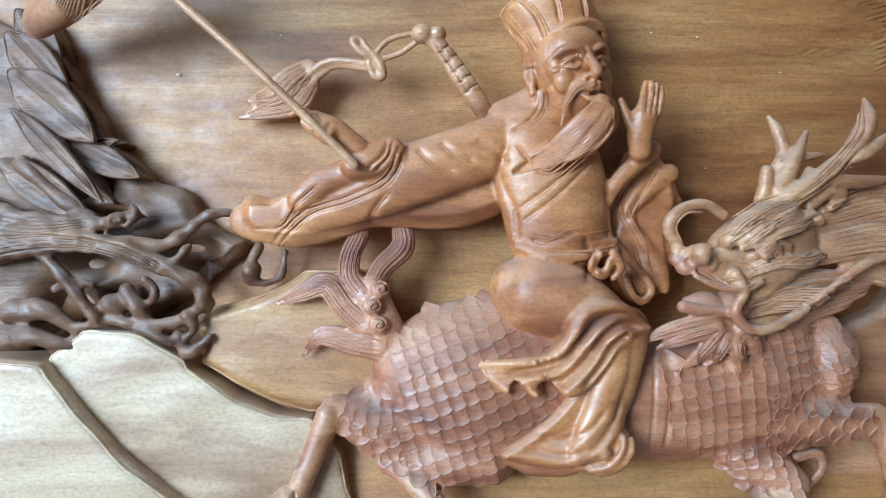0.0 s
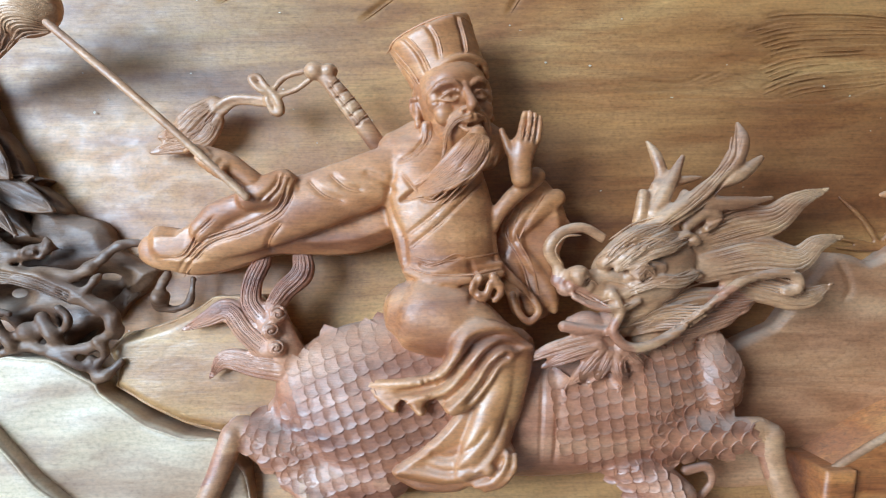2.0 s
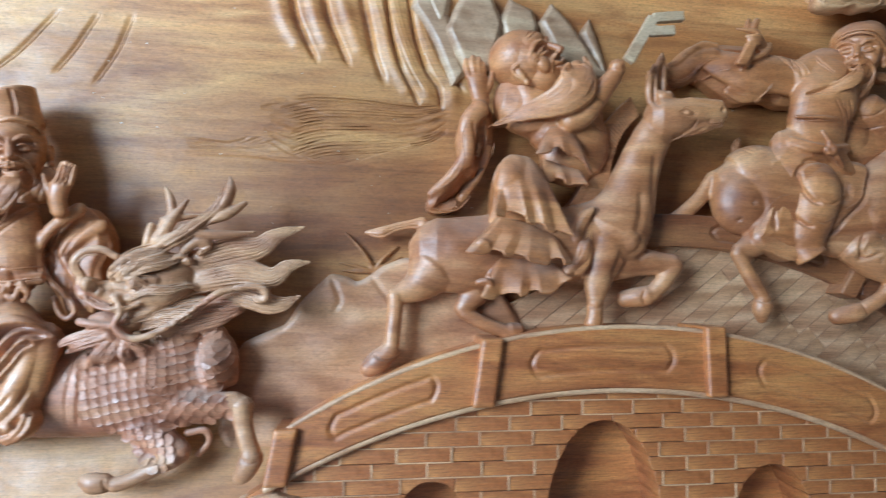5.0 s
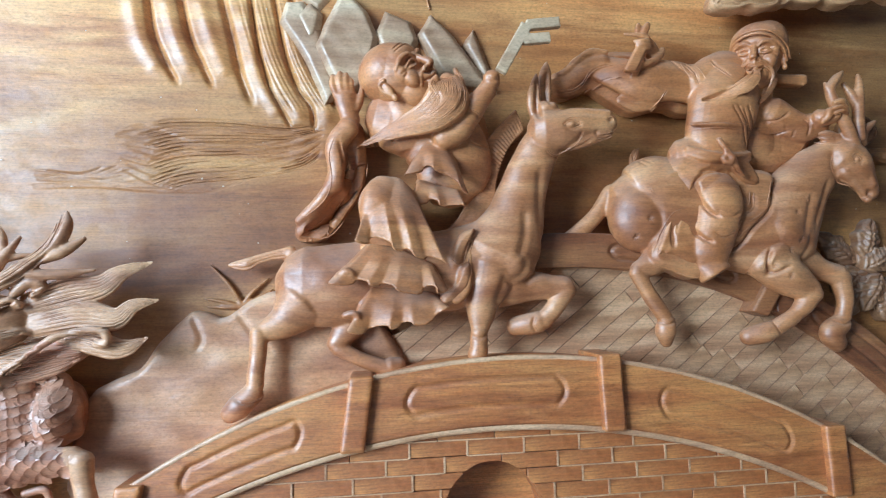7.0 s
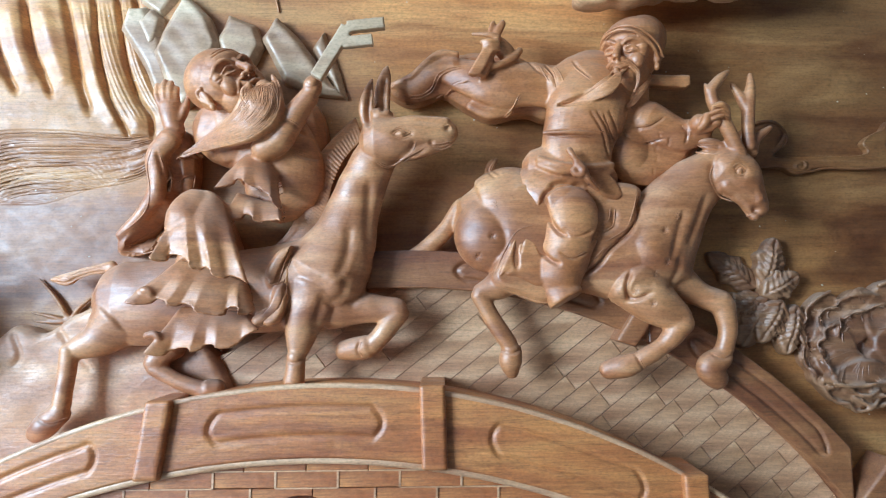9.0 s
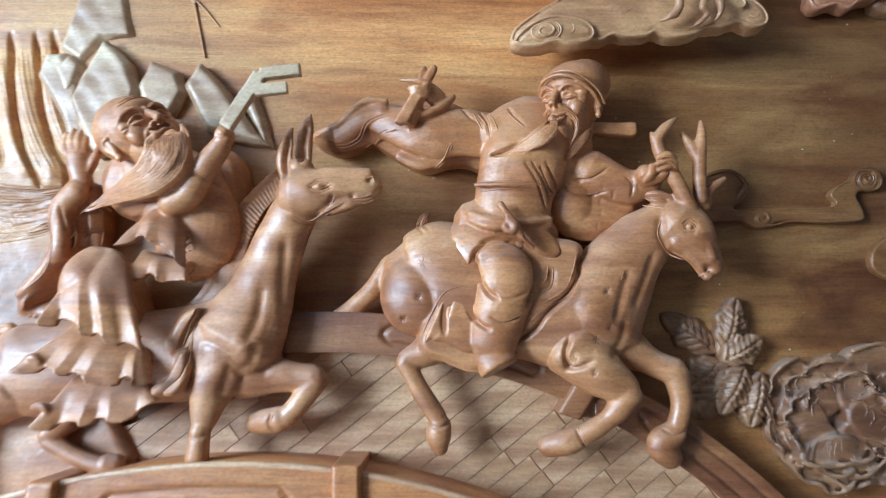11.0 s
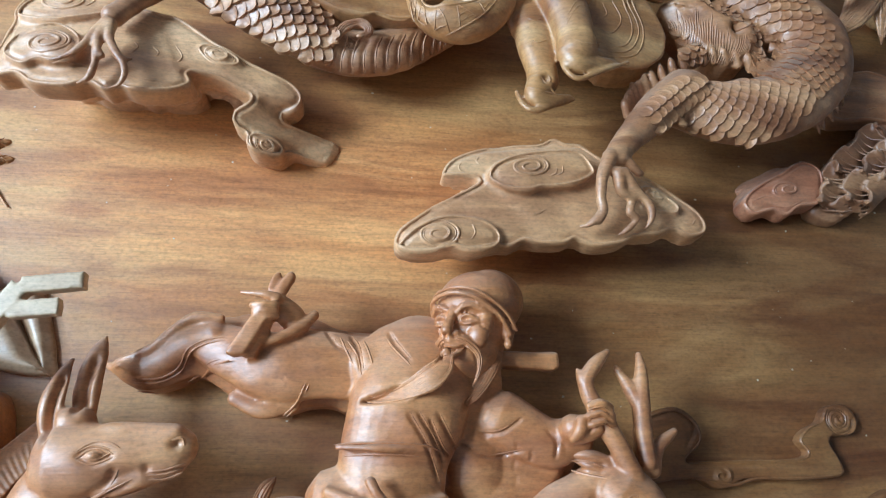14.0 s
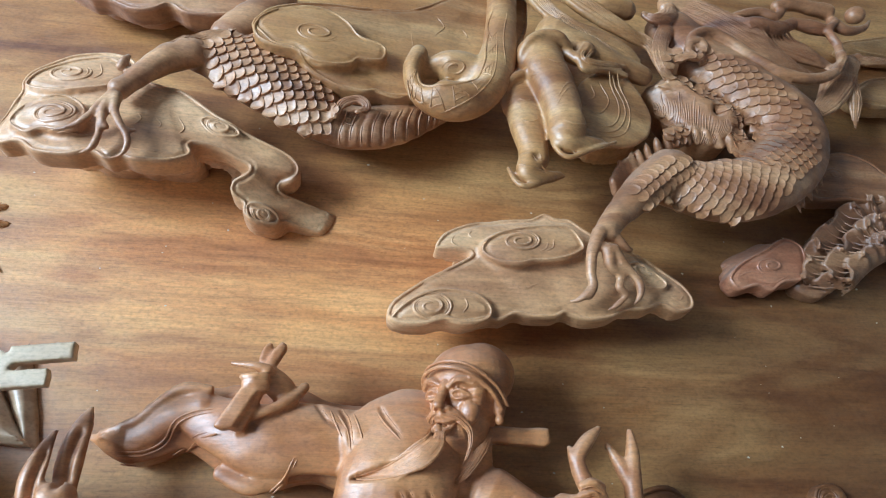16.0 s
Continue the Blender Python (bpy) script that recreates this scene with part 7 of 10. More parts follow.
# face
c.lock([(1.4410, 1.6742, 0.12, 0.0051), (1.4388, 1.6619, 0.121, 0.0097), (1.4258, 1.6499, 0.118, 0.0119), (1.4036, 1.6394, 0.108, 0.0086), (1.3825, 1.6340, 0.096, 0.0046), (1.3644, 1.6320, 0.086, 0.0009)], 0.55, 15)
c.lock([(1.4982, 1.6797, 0.086, 0.0051), (1.4873, 1.6589, 0.09, 0.0061), (1.4734, 1.6400, 0.088, 0.0049), (1.4591, 1.6273, 0.084, 0.0016)], 0.7, 4)
c.slab([(1.4962, 1.6843), (1.5048, 1.6863), (1.563, 1.686), (1.5643, 1.6705), (1.5574, 1.6669), (1.4917, 1.6722)], 0.055, 0.075, 0.003, smooth=False)
# belt and knot
c.tubes([(1.3357, 1.5551, 0.090, 0.0048), (1.3694, 1.5431, 0.102, 0.0048), (1.4103, 1.5411, 0.100, 0.0048), (1.4403, 1.5476, 0.088, 0.0049)], [(1.336, 1.5474, 0.088, 0.0049), (1.3693, 1.535, 0.102, 0.0048), (1.4402, 1.5394, 0.088, 0.0049)], [(1.3433, 1.592, 0.094, 0.0032), (1.377, 1.5893, 0.106, 0.0032), (1.4186, 1.588, 0.102, 0.0032), (1.4429, 1.5869, 0.090, 0.0033)], [(1.3823, 1.5436, 0.118, 0.0055), (1.3913, 1.5336, 0.12, 0.0055), (1.3853, 1.526, 0.118, 0.0055), (1.3774, 1.5338, 0.118, 0.0048)], [(1.3734, 1.5625, 0.116, 0.0048), (1.38, 1.5516, 0.118, 0.0048), (1.3919, 1.5381, 0.118, 0.0048), (1.4002, 1.5186, 0.116, 0.0048), (1.4139, 1.5079, 0.11, 0.004)])
k = c.bake(0.0021, 1)
k.cuts(0.0016, -0.003, [(1.3503, 1.6989), (1.3585, 1.6847), (1.3624, 1.6637)], [(1.3878, 1.6999), (1.396, 1.6857), (1.4083, 1.669)], [(1.3254, 1.705), (1.3377, 1.6884), (1.3501, 1.6803)], [(1.4253, 1.6158), (1.4372, 1.5912), (1.4453, 1.5831)], [(1.4336, 1.6201), (1.4472, 1.5972), (1.4536, 1.5891)], [(1.4758, 1.6047), (1.4968, 1.6051), (1.5182, 1.6182)])
for i in range(22):
    x, z = [(1.5009, 1.5967)][0]
    a = random.uniform(0, 0.07), random.uniform(0, 0.07)
    k.cut([(x + a[0], z - a[1]), (x + a[0] + random.uniform(-0.003, 0.003), z - a[1] - 0.009)], 0.001, -0.0016)
k.cuts(0.0013, -0.005, [(1.5742, 1.6201), (1.5875, 1.6229), (1.5973, 1.6181)], [(1.5739, 1.6118), (1.5881, 1.6154), (1.5979, 1.6107)], [(1.5753, 1.6036), (1.5895, 1.6072), (1.5985, 1.6024)])
k.cuts(0.0014, -0.003, [(1.4064, 1.6195), (1.4224, 1.5934), (1.435, 1.5607)], [(1.4146, 1.6214), (1.4307, 1.5952), (1.4433, 1.5658)], [(1.4588, 1.5959), (1.4838, 1.5838), (1.5175, 1.5878)], [(1.5416, 1.606), (1.5498, 1.5952), (1.5477, 1.58)])
k.rough(0.02, 0.0005)
k.sense()
h = Head((1.4742, 1.7064, 0.074), 0.107, -38, -5, -6, 1.2)
h.ball((0.02, 0.28, -0.1), (0.41, 0.32, 0.43))
h.ball((0.12, 0.32, -0.14), (0.3, 0.3, 0.38))
h.line([(-0.37, 0.1, 0.14, 0.02), (-0.24, 0.22, 0.35, 0.022), (0, 0.27, 0.44, 0.022), (0.22, 0.23, 0.37, 0.022), (0.37, 0.1, 0.18, 0.022), (0.42, -0.06, 0.02, 0.02)])
h.line([(-0.38, 0.15, 0.12, 0.016), (-0.24, 0.28, 0.32, 0.018), (0, 0.33, 0.4, 0.018), (0.24, 0.29, 0.34, 0.018), (0.41, 0.14, 0.14, 0.018), (0.46, -0.02, -0.02, 0.016)])
h.lock([(-0.02, -0.16, 0.45, 0.035), (-0.14, -0.19, 0.38, 0.036), (-0.22, -0.32, 0.3, 0.03), (-0.28, -0.46, 0.24, 0.018), (-0.34, -0.54, 0.2, 0.006)])
h.lock([(0.02, -0.16, 0.45, 0.035), (0.14, -0.18, 0.38, 0.036), (0.24, -0.28, 0.31, 0.03), (0.24, -0.42, 0.29, 0.022), (0.17, -0.56, 0.28, 0.006)])
f = h.done()
k.join(f)
for line in ([(1.3861, 1.5167), (1.3616, 1.5152), (1.3428, 1.5035), (1.3370, 1.4848), (1.3312, 1.4676), (1.3198, 1.4604), (1.3056, 1.4589), (1.2900, 1.4717), (1.2785, 1.4846)], [(1.3428, 1.4963), (1.3455, 1.4719), (1.3567, 1.4520), (1.3694, 1.4435)], [(1.3326, 1.4633), (1.3353, 1.4293), (1.3465, 1.4125), (1.3592, 1.4062)], [(1.4061, 1.5081), (1.4186, 1.4865), (1.4166, 1.4578), (1.4047, 1.4330)], [(1.3127, 1.4561), (1.3028, 1.4292), (1.3029, 1.4012)], [(1.3487, 1.5152), (1.3688, 1.5211), (1.3918, 1.5168), (1.4103, 1.5038)]):
    k.cut(line, 0.0026, -0.008)
k.cuts(0.0014, -0.003, [(1.3593, 1.4223), (1.3762, 1.4139), (1.3989, 1.4224)], [(1.3639, 1.4534), (1.3836, 1.4435), (1.4051, 1.4507)], [(1.2784, 1.5004), (1.2870, 1.4918), (1.2899, 1.4846)])
k.threads(0.0012, [(1.1413, 1.6600), (1.1648, 1.6604), (1.1836, 1.6704), (1.1940, 1.6869), (1.2106, 1.6950), (1.2319, 1.6978)], [(1.1416, 1.6568), (1.1652, 1.6572), (1.1849, 1.6672), (1.1964, 1.6837), (1.2119, 1.6917), (1.2322, 1.6945)], [(1.1455, 1.6495), (1.1759, 1.6490), (1.1964, 1.6621), (1.2166, 1.6733), (1.2377, 1.6759)], [(1.1468, 1.6464), (1.1773, 1.6459), (1.1987, 1.6589), (1.2179, 1.6700), (1.2380, 1.6726)], [(1.3103, 1.6513), (1.3027, 1.6362), (1.2891, 1.6224)], [(1.3134, 1.6503), (1.3058, 1.6352), (1.2922, 1.6214)], [(1.3404, 1.6973), (1.3472, 1.6828), (1.3539, 1.6696)], [(1.3631, 1.6944), (1.3687, 1.6810), (1.3731, 1.6678)], [(1.348, 1.6931), (1.3578, 1.6783), (1.3625, 1.6584)], [(1.386, 1.6941), (1.3957, 1.6793), (1.4087, 1.6645)], [(1.3401, 1.5937), (1.3773, 1.5945), (1.4194, 1.5921), (1.4404, 1.586)], [(1.3401, 1.584), (1.3772, 1.5847), (1.4176, 1.5823)])
k.done("carved_rider", FIGURE_WOOD, "brown carved wooden smiling rider in a round cap", "carving", "carved riders")


# ---- the bridge ----
def arc(cx, cz, r):
    return lambda x: cz + math.sqrt(max(r * r - (x - cx) ** 2, 1e-6))


rail_top, rail_foot = arc(1.05, 0.25, 0.995), arc(1.03, 0.05, 1.1)
far_foot, far_top = arc(1.153, 0.58, 0.796), arc(1.153, 0.58, 0.85)
bridge = tagged(new("bridge"), "carved wooden arched bridge with brick sides and plank deck", "bridge")
bridge.location = (1.05, face_y(1.05), 0.6)


def rail(xa, xb, top, foot, d, d0, ring, name="rail_panel", tone=BRIDGE_WOOD):
    """A stretch of curved rail between two arcs, with a long rounded ring cut into its face."""
    nx, ns = max(int((xb - xa) / 0.003), 4), 26
    v = np.zeros((ns + 4, nx + 3, 3))
    for i in range(nx + 3):
        x = xa + (xb - xa) * min(max(i - 1, 0), nx) / nx
        zt, zf = top(x), foot(x)
        for j in range(ns + 4):
            s = min(max(j - 1, 0), ns + 1) / (ns + 1)
            edge = i in (0, nx + 2) or j in (0, ns + 3)
            v[j, i] = (x, face_y(x) - (d0 if edge else d), zf + (zt - zf) * s)
    i = np.arange((ns + 4) * (nx + 3)).reshape(ns + 4, nx + 3)
    f = np.stack([i[:-1, :-1], i[:-1, 1:], i[1:, 1:], i[1:, :-1]], 2).reshape(-1, 4)
    k = Carving(v.reshape(-1, 3), f, trim=False)
    if ring:
        x0, x1, s0, s1 = ring
        at = lambda x, s: (x, foot(x) + (top(x) - foot(x)) * s)
        e = (x1 - x0) * 0.05
        pts = [at(x0 + e, s0)] + [at(x0 + (x1 - x0) * q / 8, s0) for q in range(1, 8)] + [at(x1 - e, s0), at(x1, (s0 + s1) / 2), at(x1 - e, s1)] + [at(x0 + (x1 - x0) * q / 8, s1) for q in range(7, 0, -1)] + [at(x0 + e, s1), at(x0, (s0 + s1) / 2)]
        k.cut(pts, 0.0026, -0.005, n=3, closed=True)
    k.done(name, tone, "", "", parent=bridge)


POSTS = [0.515, 0.815, 1.19, 1.54]
for n_, (xa, xb) in enumerate(zip(POSTS, POSTS[1:] + [1.8])):
    rail(xa, xb, rail_top, rail_foot, 0.1, 0.0, (xa + 0.075, xb - 0.07, 0.3, 0.7) if n_ < 3 else None)
for x in POSTS:
    dx, w = 0.004 if x > 1.1 else -0.014, 0.017
    a, b = (x - w + dx * 0, rail_foot(x) - 0.004), (x - w - dx, rail_top(x) + 0.01)
    q = Clay().slab([a, (a[0] + 2 * w, a[1]), (b[0] + 2 * w, b[1]), b], 0.0, 0.112, 0.003, smooth=False)
    q.bake(0.003, 1).done("rail_post", BRIDGE_WOOD, "", "", parent=bridge)
c = Clay()
c.tube([(x, rail_foot(x) - 0.003, 0.094, 0.006) for x in np.linspace(0.5, 1.78, 30)], n=2)
c.bake(0.0025, 1).done("moulding", DECK_WOOD, "worn pale moulding under the rail", "", parent=bridge)
c = Clay()
c.tube([(x, rail_top(x) - 0.0015, 0.0965, 0.0045) for x in np.linspace(0.52, 1.78, 30)], n=2)
c.bake(0.0025, 1).done("rail_edge", DECK_WOOD, "worn pale top edge of the rail", "", parent=bridge)
for xa, xb, ring in ((1.09, 1.50, (1.22, 1.43, 0.3, 0.7)), (1.50, 1.79, (1.56, 1.755, 0.32, 0.72))):
    rail(xa, xb, far_top, far_foot, 0.045, 0.0, ring, "far_rail_panel", SHADED_RED_WOOD)
for x in (1.485, 1.81):
    zf, zt = far_foot(x), far_top(x)
    s = (x - 1.153) * 0.06
    Clay().slab([(x - 0.016 - s, zf - 0.004), (x + 0.014 - s, zf - 0.014), (x + 0.022 + s, zt), (x - 0.008 + s, zt + 0.012)], 0.0, 0.056, 0.003, smooth=False).bake(0.003, 1).done("far_rail_post", SHADED_RED_WOOD, "", "", parent=bridge)
# plank deck: a base and the planks on it
deck = [(0.6549, 1.1711), (0.7731, 1.2405), (0.8868, 1.2822), (0.9857, 1.3331), (1.1037, 1.3809), (1.2415, 1.3821), (1.416, 1.3402), (1.5388, 1.2934), (1.6519, 1.2076), (1.7379, 1.1222), (1.8055, 1.0375), (1.7065, 1.005), (1.6202, 1.0473), (1.491, 1.1149), (1.3618, 1.1656), (1.2333, 1.1909), (1.0555, 1.2093), (0.9224, 1.1994), (0.776, 1.1709)]
Clay().slab(deck, 0.0, 0.012, 0.002, smooth=False).bake(0.008, 0).done("deck_base", DECK_WOOD, "", "", parent=bridge)


def piece(name, poly, d0, d1, material, parent, bevel=0.0012):
    """One plank or brick: a flat prism with eased edges."""
    o = np.array(poly, float)
    m, mid = len(o), np.array(poly, float).mean(0)
    size = np.abs(o - mid).max(0) + 1e-6
    inner = mid + (o - mid) * (1 - bevel / size)
    v = [(p[0], face_y(p[0]) - d, p[1]) for q, d in ((o, d0), (o, d1 - bevel), (inner, d1)) for p in q]
    f = [(r * m + i, r * m + (i + 1) % m, (r + 1) * m + (i + 1) % m, (r + 1) * m + i) for r in range(2) for i in range(m)] + [tuple(range(2 * m, 3 * m))]
    base = Vector((mid[0], face_y(mid[0]), mid[1]))
    me = bpy.data.meshes.new(name)
    me.from_pydata([tuple(Vector(p) - base) for p in v], [], f)
    me.materials.append(material)
    ob = new(name, me)
    ob.parent, ob.location = parent, base - parent.location
    return ob


def clip(shape, frame_):
    """What of an outline lies within a convex four-sided frame, run anticlockwise."""
    out = [tuple(p) for p in shape]
    for (ax, az), (bx, bz) in zip(frame_, frame_[1:] + frame_[:1]):
        side = [(bx - ax) * (z - az) - (bz - az) * (x - ax) for x, z in out]
        got = []
        for i in range(len(out)):
            p, q, u, v = out[i - 1], out[i], side[i - 1], side[i]
            if (u >= 0) != (v >= 0):
                t = u / (u - v)
                got.append((p[0] + (q[0] - p[0]) * t, p[1] + (q[1] - p[1]) * t))
            if v >= 0:
                got.append(q)
        out = got
        if not out:
            break
    return out


def area(shape):
    return abs(sum(a[0] * b[1] - b[0] * a[1] for a, b in zip(shape, shape[1:] + shape[:1]))) / 2


TILT = radians(38)
ux, uz = math.cos(TILT), math.sin(TILT)
PITCH = 0.0255
for row in range(-30, 31):
    s = -1.2 + random.uniform(0, 0.1)
    while s < 1.2:
        length = random.uniform(0.07, 0.12) if row * PITCH < -0.09 else random.uniform(0.2, 0.4)
        quad = [(1.2 + (s + e) * ux - (row + w) * PITCH * uz, 1.2 + (s + e) * uz + (row + w) * PITCH * ux) for e, w in ((0.0005, 0.018), (length - 0.0005, 0.018), (length - 0.0005, 0.982), (0.0005, 0.982))]
        shape = clip(deck, quad)
        if len(shape) > 2 and area(shape) > 2e-5:
            piece("plank", shape, 0.006, 0.016 + random.uniform(-0.0004, 0.0006), DECK_WOOD, bridge, 0.0006)
        s += length
# brick side with three arches
ARCHES = [([(1.0242, 1.0974), (0.9161, 0.933), (1.1063, 0.9245)], 1), ([(0.746, 1.0118), (0.6784, 0.9187), (0.8029, 0.9127)], 1), ([(1.3232, 1.0221), (1.2225, 0.9104), (1.3699, 0.9036)], 1)]
SPANS = []
for pts, _ in ARCHES:
    (xm, zm), (xl, zl), (xr, zr) = pts
    SPANS.append((xl, xr, zl, zm))


def hollow(x):
    """The lowest height of brick at x: above an arch, or the foot of the wall."""
    for xl, xr, zl, zm in SPANS:
        if xl < x < xr:
            u = (x - (xl + xr) / 2) / ((xr - xl) / 2)
            return zl + (zm - zl) * (1 - abs(u) ** 2.2) ** 0.55
    return 0.0


ROW, LONG = 0.0225, 0.083
mortar = bmesh.new()


def seam(xa, xb, za, zb):
    """A strip of pale mortar, flush with the bricks."""
    v = [mortar.verts.new((x, face_y(x) - d, z)) for d in (0.07, 0.0845) for x, z in ((xa, za), (xb, za), (xb, zb), (xa, zb))]
    for q in ((4, 5, 6, 7), (0, 1, 5, 4), (1, 2, 6, 5), (2, 3, 7, 6), (3, 0, 4, 7)):
        mortar.faces.new([v[i] for i in q])


for r in range(0, 17):
    z1 = 1.152 - r * ROW
    z0 = z1 - ROW
    x = 0.44 + (LONG / 2 if r % 2 else 0) + random.uniform(-0.006, 0.006)
    while x < 1.75:
        xs = np.linspace(x + 0.0006, x + LONG - 0.0006, 33)
        lo = np.array([max(z0 + 0.0006, hollow(q)) for q in xs])
        hi = np.array([min(z1 - 0.0006, rail_foot(q)) for q in xs])
        ok = hi - lo > 0.0008
        runs, start = [], None
        for q in range(34):
            if q < 33 and ok[q]:
                start = q if start is None else start
            elif start is not None:
                if q - start > 2:
                    runs.append((start, q - 1))
                start = None
        for first, last in runs:
            sel = list(range(first, last + 1))
            if np.ptp(lo[sel]) < 1e-6 and np.ptp(hi[sel]) < 1e-6:
                sel = [first, last]
            piece("brick", [(xs[q], lo[q]) for q in sel] + [(xs[q], hi[q]) for q in sel[::-1]], 0.0, 0.083 + random.uniform(-0.0006, 0.0008), BRIDGE_WOOD, bridge, 0.0008)
            if random.random() < 0.92:
                xa, xb = xs[first], xs[last]
                if hollow((xa + xb) / 2) < z0 and rail_foot(xa) > z0 and rail_foot(xb) > z0 and hollow(xa) < z0 and hollow(xb) < z0:
                    seam(xa, xb, z0 - 0.0008, z0 + 0.0008)
        if ok[0] and hollow(x) < z0 and rail_foot(x) > z1:
            seam(x - 0.0014, x + 0.0014, z0, z1)
        x += LONG
part("mortar", mortar, DECK_WOOD, bridge, "pale worn mortar joints")
Clay().slab([(0.5, 0.6), (0.53, 1.0), (0.75, 1.09), (1.0, 1.13), (1.25, 1.11), (1.5, 1.02), (1.72, 0.9), (1.72, 0.6), (1.52, 0.6)] , -0.02, 0.004, 0.002, smooth=False).bake(0.009, 0).done("arch_back", BRIDGE_WOOD, "", "", parent=bridge)

# ---- water, cliffs and rocks behind ----
def feather(x, z):
    return -0.0008 + 0.002 * ease(x, -0.32, -0.2) * ease(x, 1.02, 0.82) * ease(z, 1.36, 1.42) * ease(z, 2.12, 2.0)


k = relief(-0.32, 1.02, 1.36, 2.12, 0.0036, feather, (0.3, 0.95, 1.45, 1.72, 0.0018))
k.front[:] = True
random.seed(5)
# broad falls between deep gaps
for line in ([(0.6450, 1.8041), (0.6606, 1.7406), (0.6726, 1.6865), (0.6912, 1.6490), (0.7065, 1.6241)], [(0.6721, 1.8050), (0.6876, 1.7367), (0.7064, 1.6781), (0.7285, 1.6423), (0.7386, 1.6118)], [(0.7045, 1.8061), (0.7251, 1.7330), (0.7490, 1.6770), (0.7746, 1.6410), (0.7770, 1.6022)], [(0.4781, 1.8163), (0.4941, 1.7452), (0.5242, 1.6926)], [(0.5285, 1.8182), (0.5476, 1.7466), (0.5714, 1.6891)], [(0.5779, 1.8200), (0.6037, 1.7391), (0.6250, 1.6856)]):
    k.cut(line, 0.012, 0.0045)
for line, w in (([(0.4996, 1.8352), (0.5117, 1.7546), (0.5320, 1.7061), (0.5488, 1.6754)], 0.0045), ([(0.5470, 1.8371), (0.5656, 1.7516), (0.5860, 1.7046), (0.6012, 1.6709)], 0.0045), ([(0.6094, 1.8395), (0.6303, 1.7489), (0.6424, 1.6949), (0.6611, 1.6433)], 0.0055), ([(0.6549, 1.8413), (0.6690, 1.7408), (0.6861, 1.6759), (0.7064, 1.6348), (0.7217, 1.6063)], 0.0034), ([(0.6916, 1.8427), (0.7097, 1.7327), (0.7302, 1.6712), (0.7523, 1.6390), (0.7573, 1.6030)], 0.0034), ([(0.7174, 1.8437), (0.7405, 1.7334), (0.7662, 1.6773), (0.7952, 1.6358)], 0.0036)):
    k.cut(line, w, -0.0075).cut(line[:3], w * 1.2, -0.004)
k.hair([(0.7217, 1.8252), (0.7440, 1.7298), (0.7696, 1.6737), (0.7944, 1.6358)], [(0.6347, 1.8221), (0.6581, 1.7369), (0.6811, 1.6758), (0.7064, 1.6313)], 12, 0.0014, -0.0016, strand=False)
k.hair([(0.7642, 1.6120), (0.7048, 1.6098), (0.6215, 1.6179), (0.5400, 1.6181), (0.4922, 1.6081)], [(0.7846, 1.5834), (0.7385, 1.5423), (0.6469, 1.5250), (0.5657, 1.5166), (0.5103, 1.4947)], 19, 0.0014, -0.003, ragged=True)
k.cuts(0.0024, -0.006, [(-0.0618, 1.7235), (-0.0962, 1.6645), (-0.1385, 1.6344)], [(0.0391, 1.7229), (-0.0038, 1.6723), (-0.0378, 1.6404)], [(0.1491, 1.7308), (0.1017, 1.6716), (0.0717, 1.6421), (0.0307, 1.611)], [(0.2085, 1.7305), (0.1753, 1.6711), (0.1476, 1.633)], [(0.2596, 1.7302), (0.2374, 1.6706), (0.2068, 1.618)])
k.hair([(0.4542, 1.5972), (0.506, 1.6087), (0.5745, 1.5841), (0.6698, 1.5833), (0.757, 1.6015)], [(0.467, 1.5406), (0.5215, 1.5126), (0.5904, 1.5033), (0.6687, 1.5282), (0.7562, 1.5567)], 24, 0.0011, -0.002, strand=False, ragged=True)
k.hair([(0.3419, 1.5418), (0.4102, 1.5326), (0.4534, 1.5492)], [(0.3499, 1.5093), (0.4441, 1.51), (0.5128, 1.5041), (0.5817, 1.5017)], 14, 0.0011, -0.0019, strand=False, ragged=True)
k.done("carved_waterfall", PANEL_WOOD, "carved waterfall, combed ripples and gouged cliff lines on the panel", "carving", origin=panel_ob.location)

for outline, d in (([(0.7045, 1.7755), (0.7134, 1.8104), (0.742, 1.8123), (0.7712, 1.7587), (0.784, 1.7032), (0.7993, 1.6637), (0.7733, 1.6402), (0.7425, 1.7157)], 0.014), ([(0.7616, 1.7351), (0.7803, 1.7824), (0.8051, 1.8279), (0.8429, 1.7933), (0.8608, 1.7486), (0.8415, 1.6724), (0.8075, 1.6472), (0.7801, 1.6887)], 0.026), ([(0.728, 1.786), (0.7521, 1.8089), (0.7733, 1.7916), (0.7638, 1.75), (0.7463, 1.7456)], 0.016), ([(0.8532, 1.7562), (0.8713, 1.7978), (0.9132, 1.7808), (0.9258, 1.7482), (0.9078, 1.7141), (0.8675, 1.7138)], 0.02), ([(0.9227, 1.7585), (0.9451, 1.7931), (0.9846, 1.7555), (1.0298, 1.6896), (1.0508, 1.6688), (1.0065, 1.6727), (0.9575, 1.6891)], 0.024), ([(0.9975, 1.7461), (1.0164, 1.7764), (1.0367, 1.7249), (1.0555, 1.6642), (1.0287, 1.6867)], 0.014), ([(0.7311, 1.8208), (0.7617, 1.9469), (0.8122, 1.9474), (0.8412, 1.8394), (0.7961, 1.8337), (0.7663, 1.7947)], 0.01)):
    c = Clay().slab(outline, -0.01, d, 0.009, n=1, smooth=False)
    q = c.bake(0.0026, 1)
    q.rough(0.018, 0.0006)
    q.done("carved_rock", PALE_WOOD, "pale faceted carved rock standing behind the riders", "rock", "carved rocks")

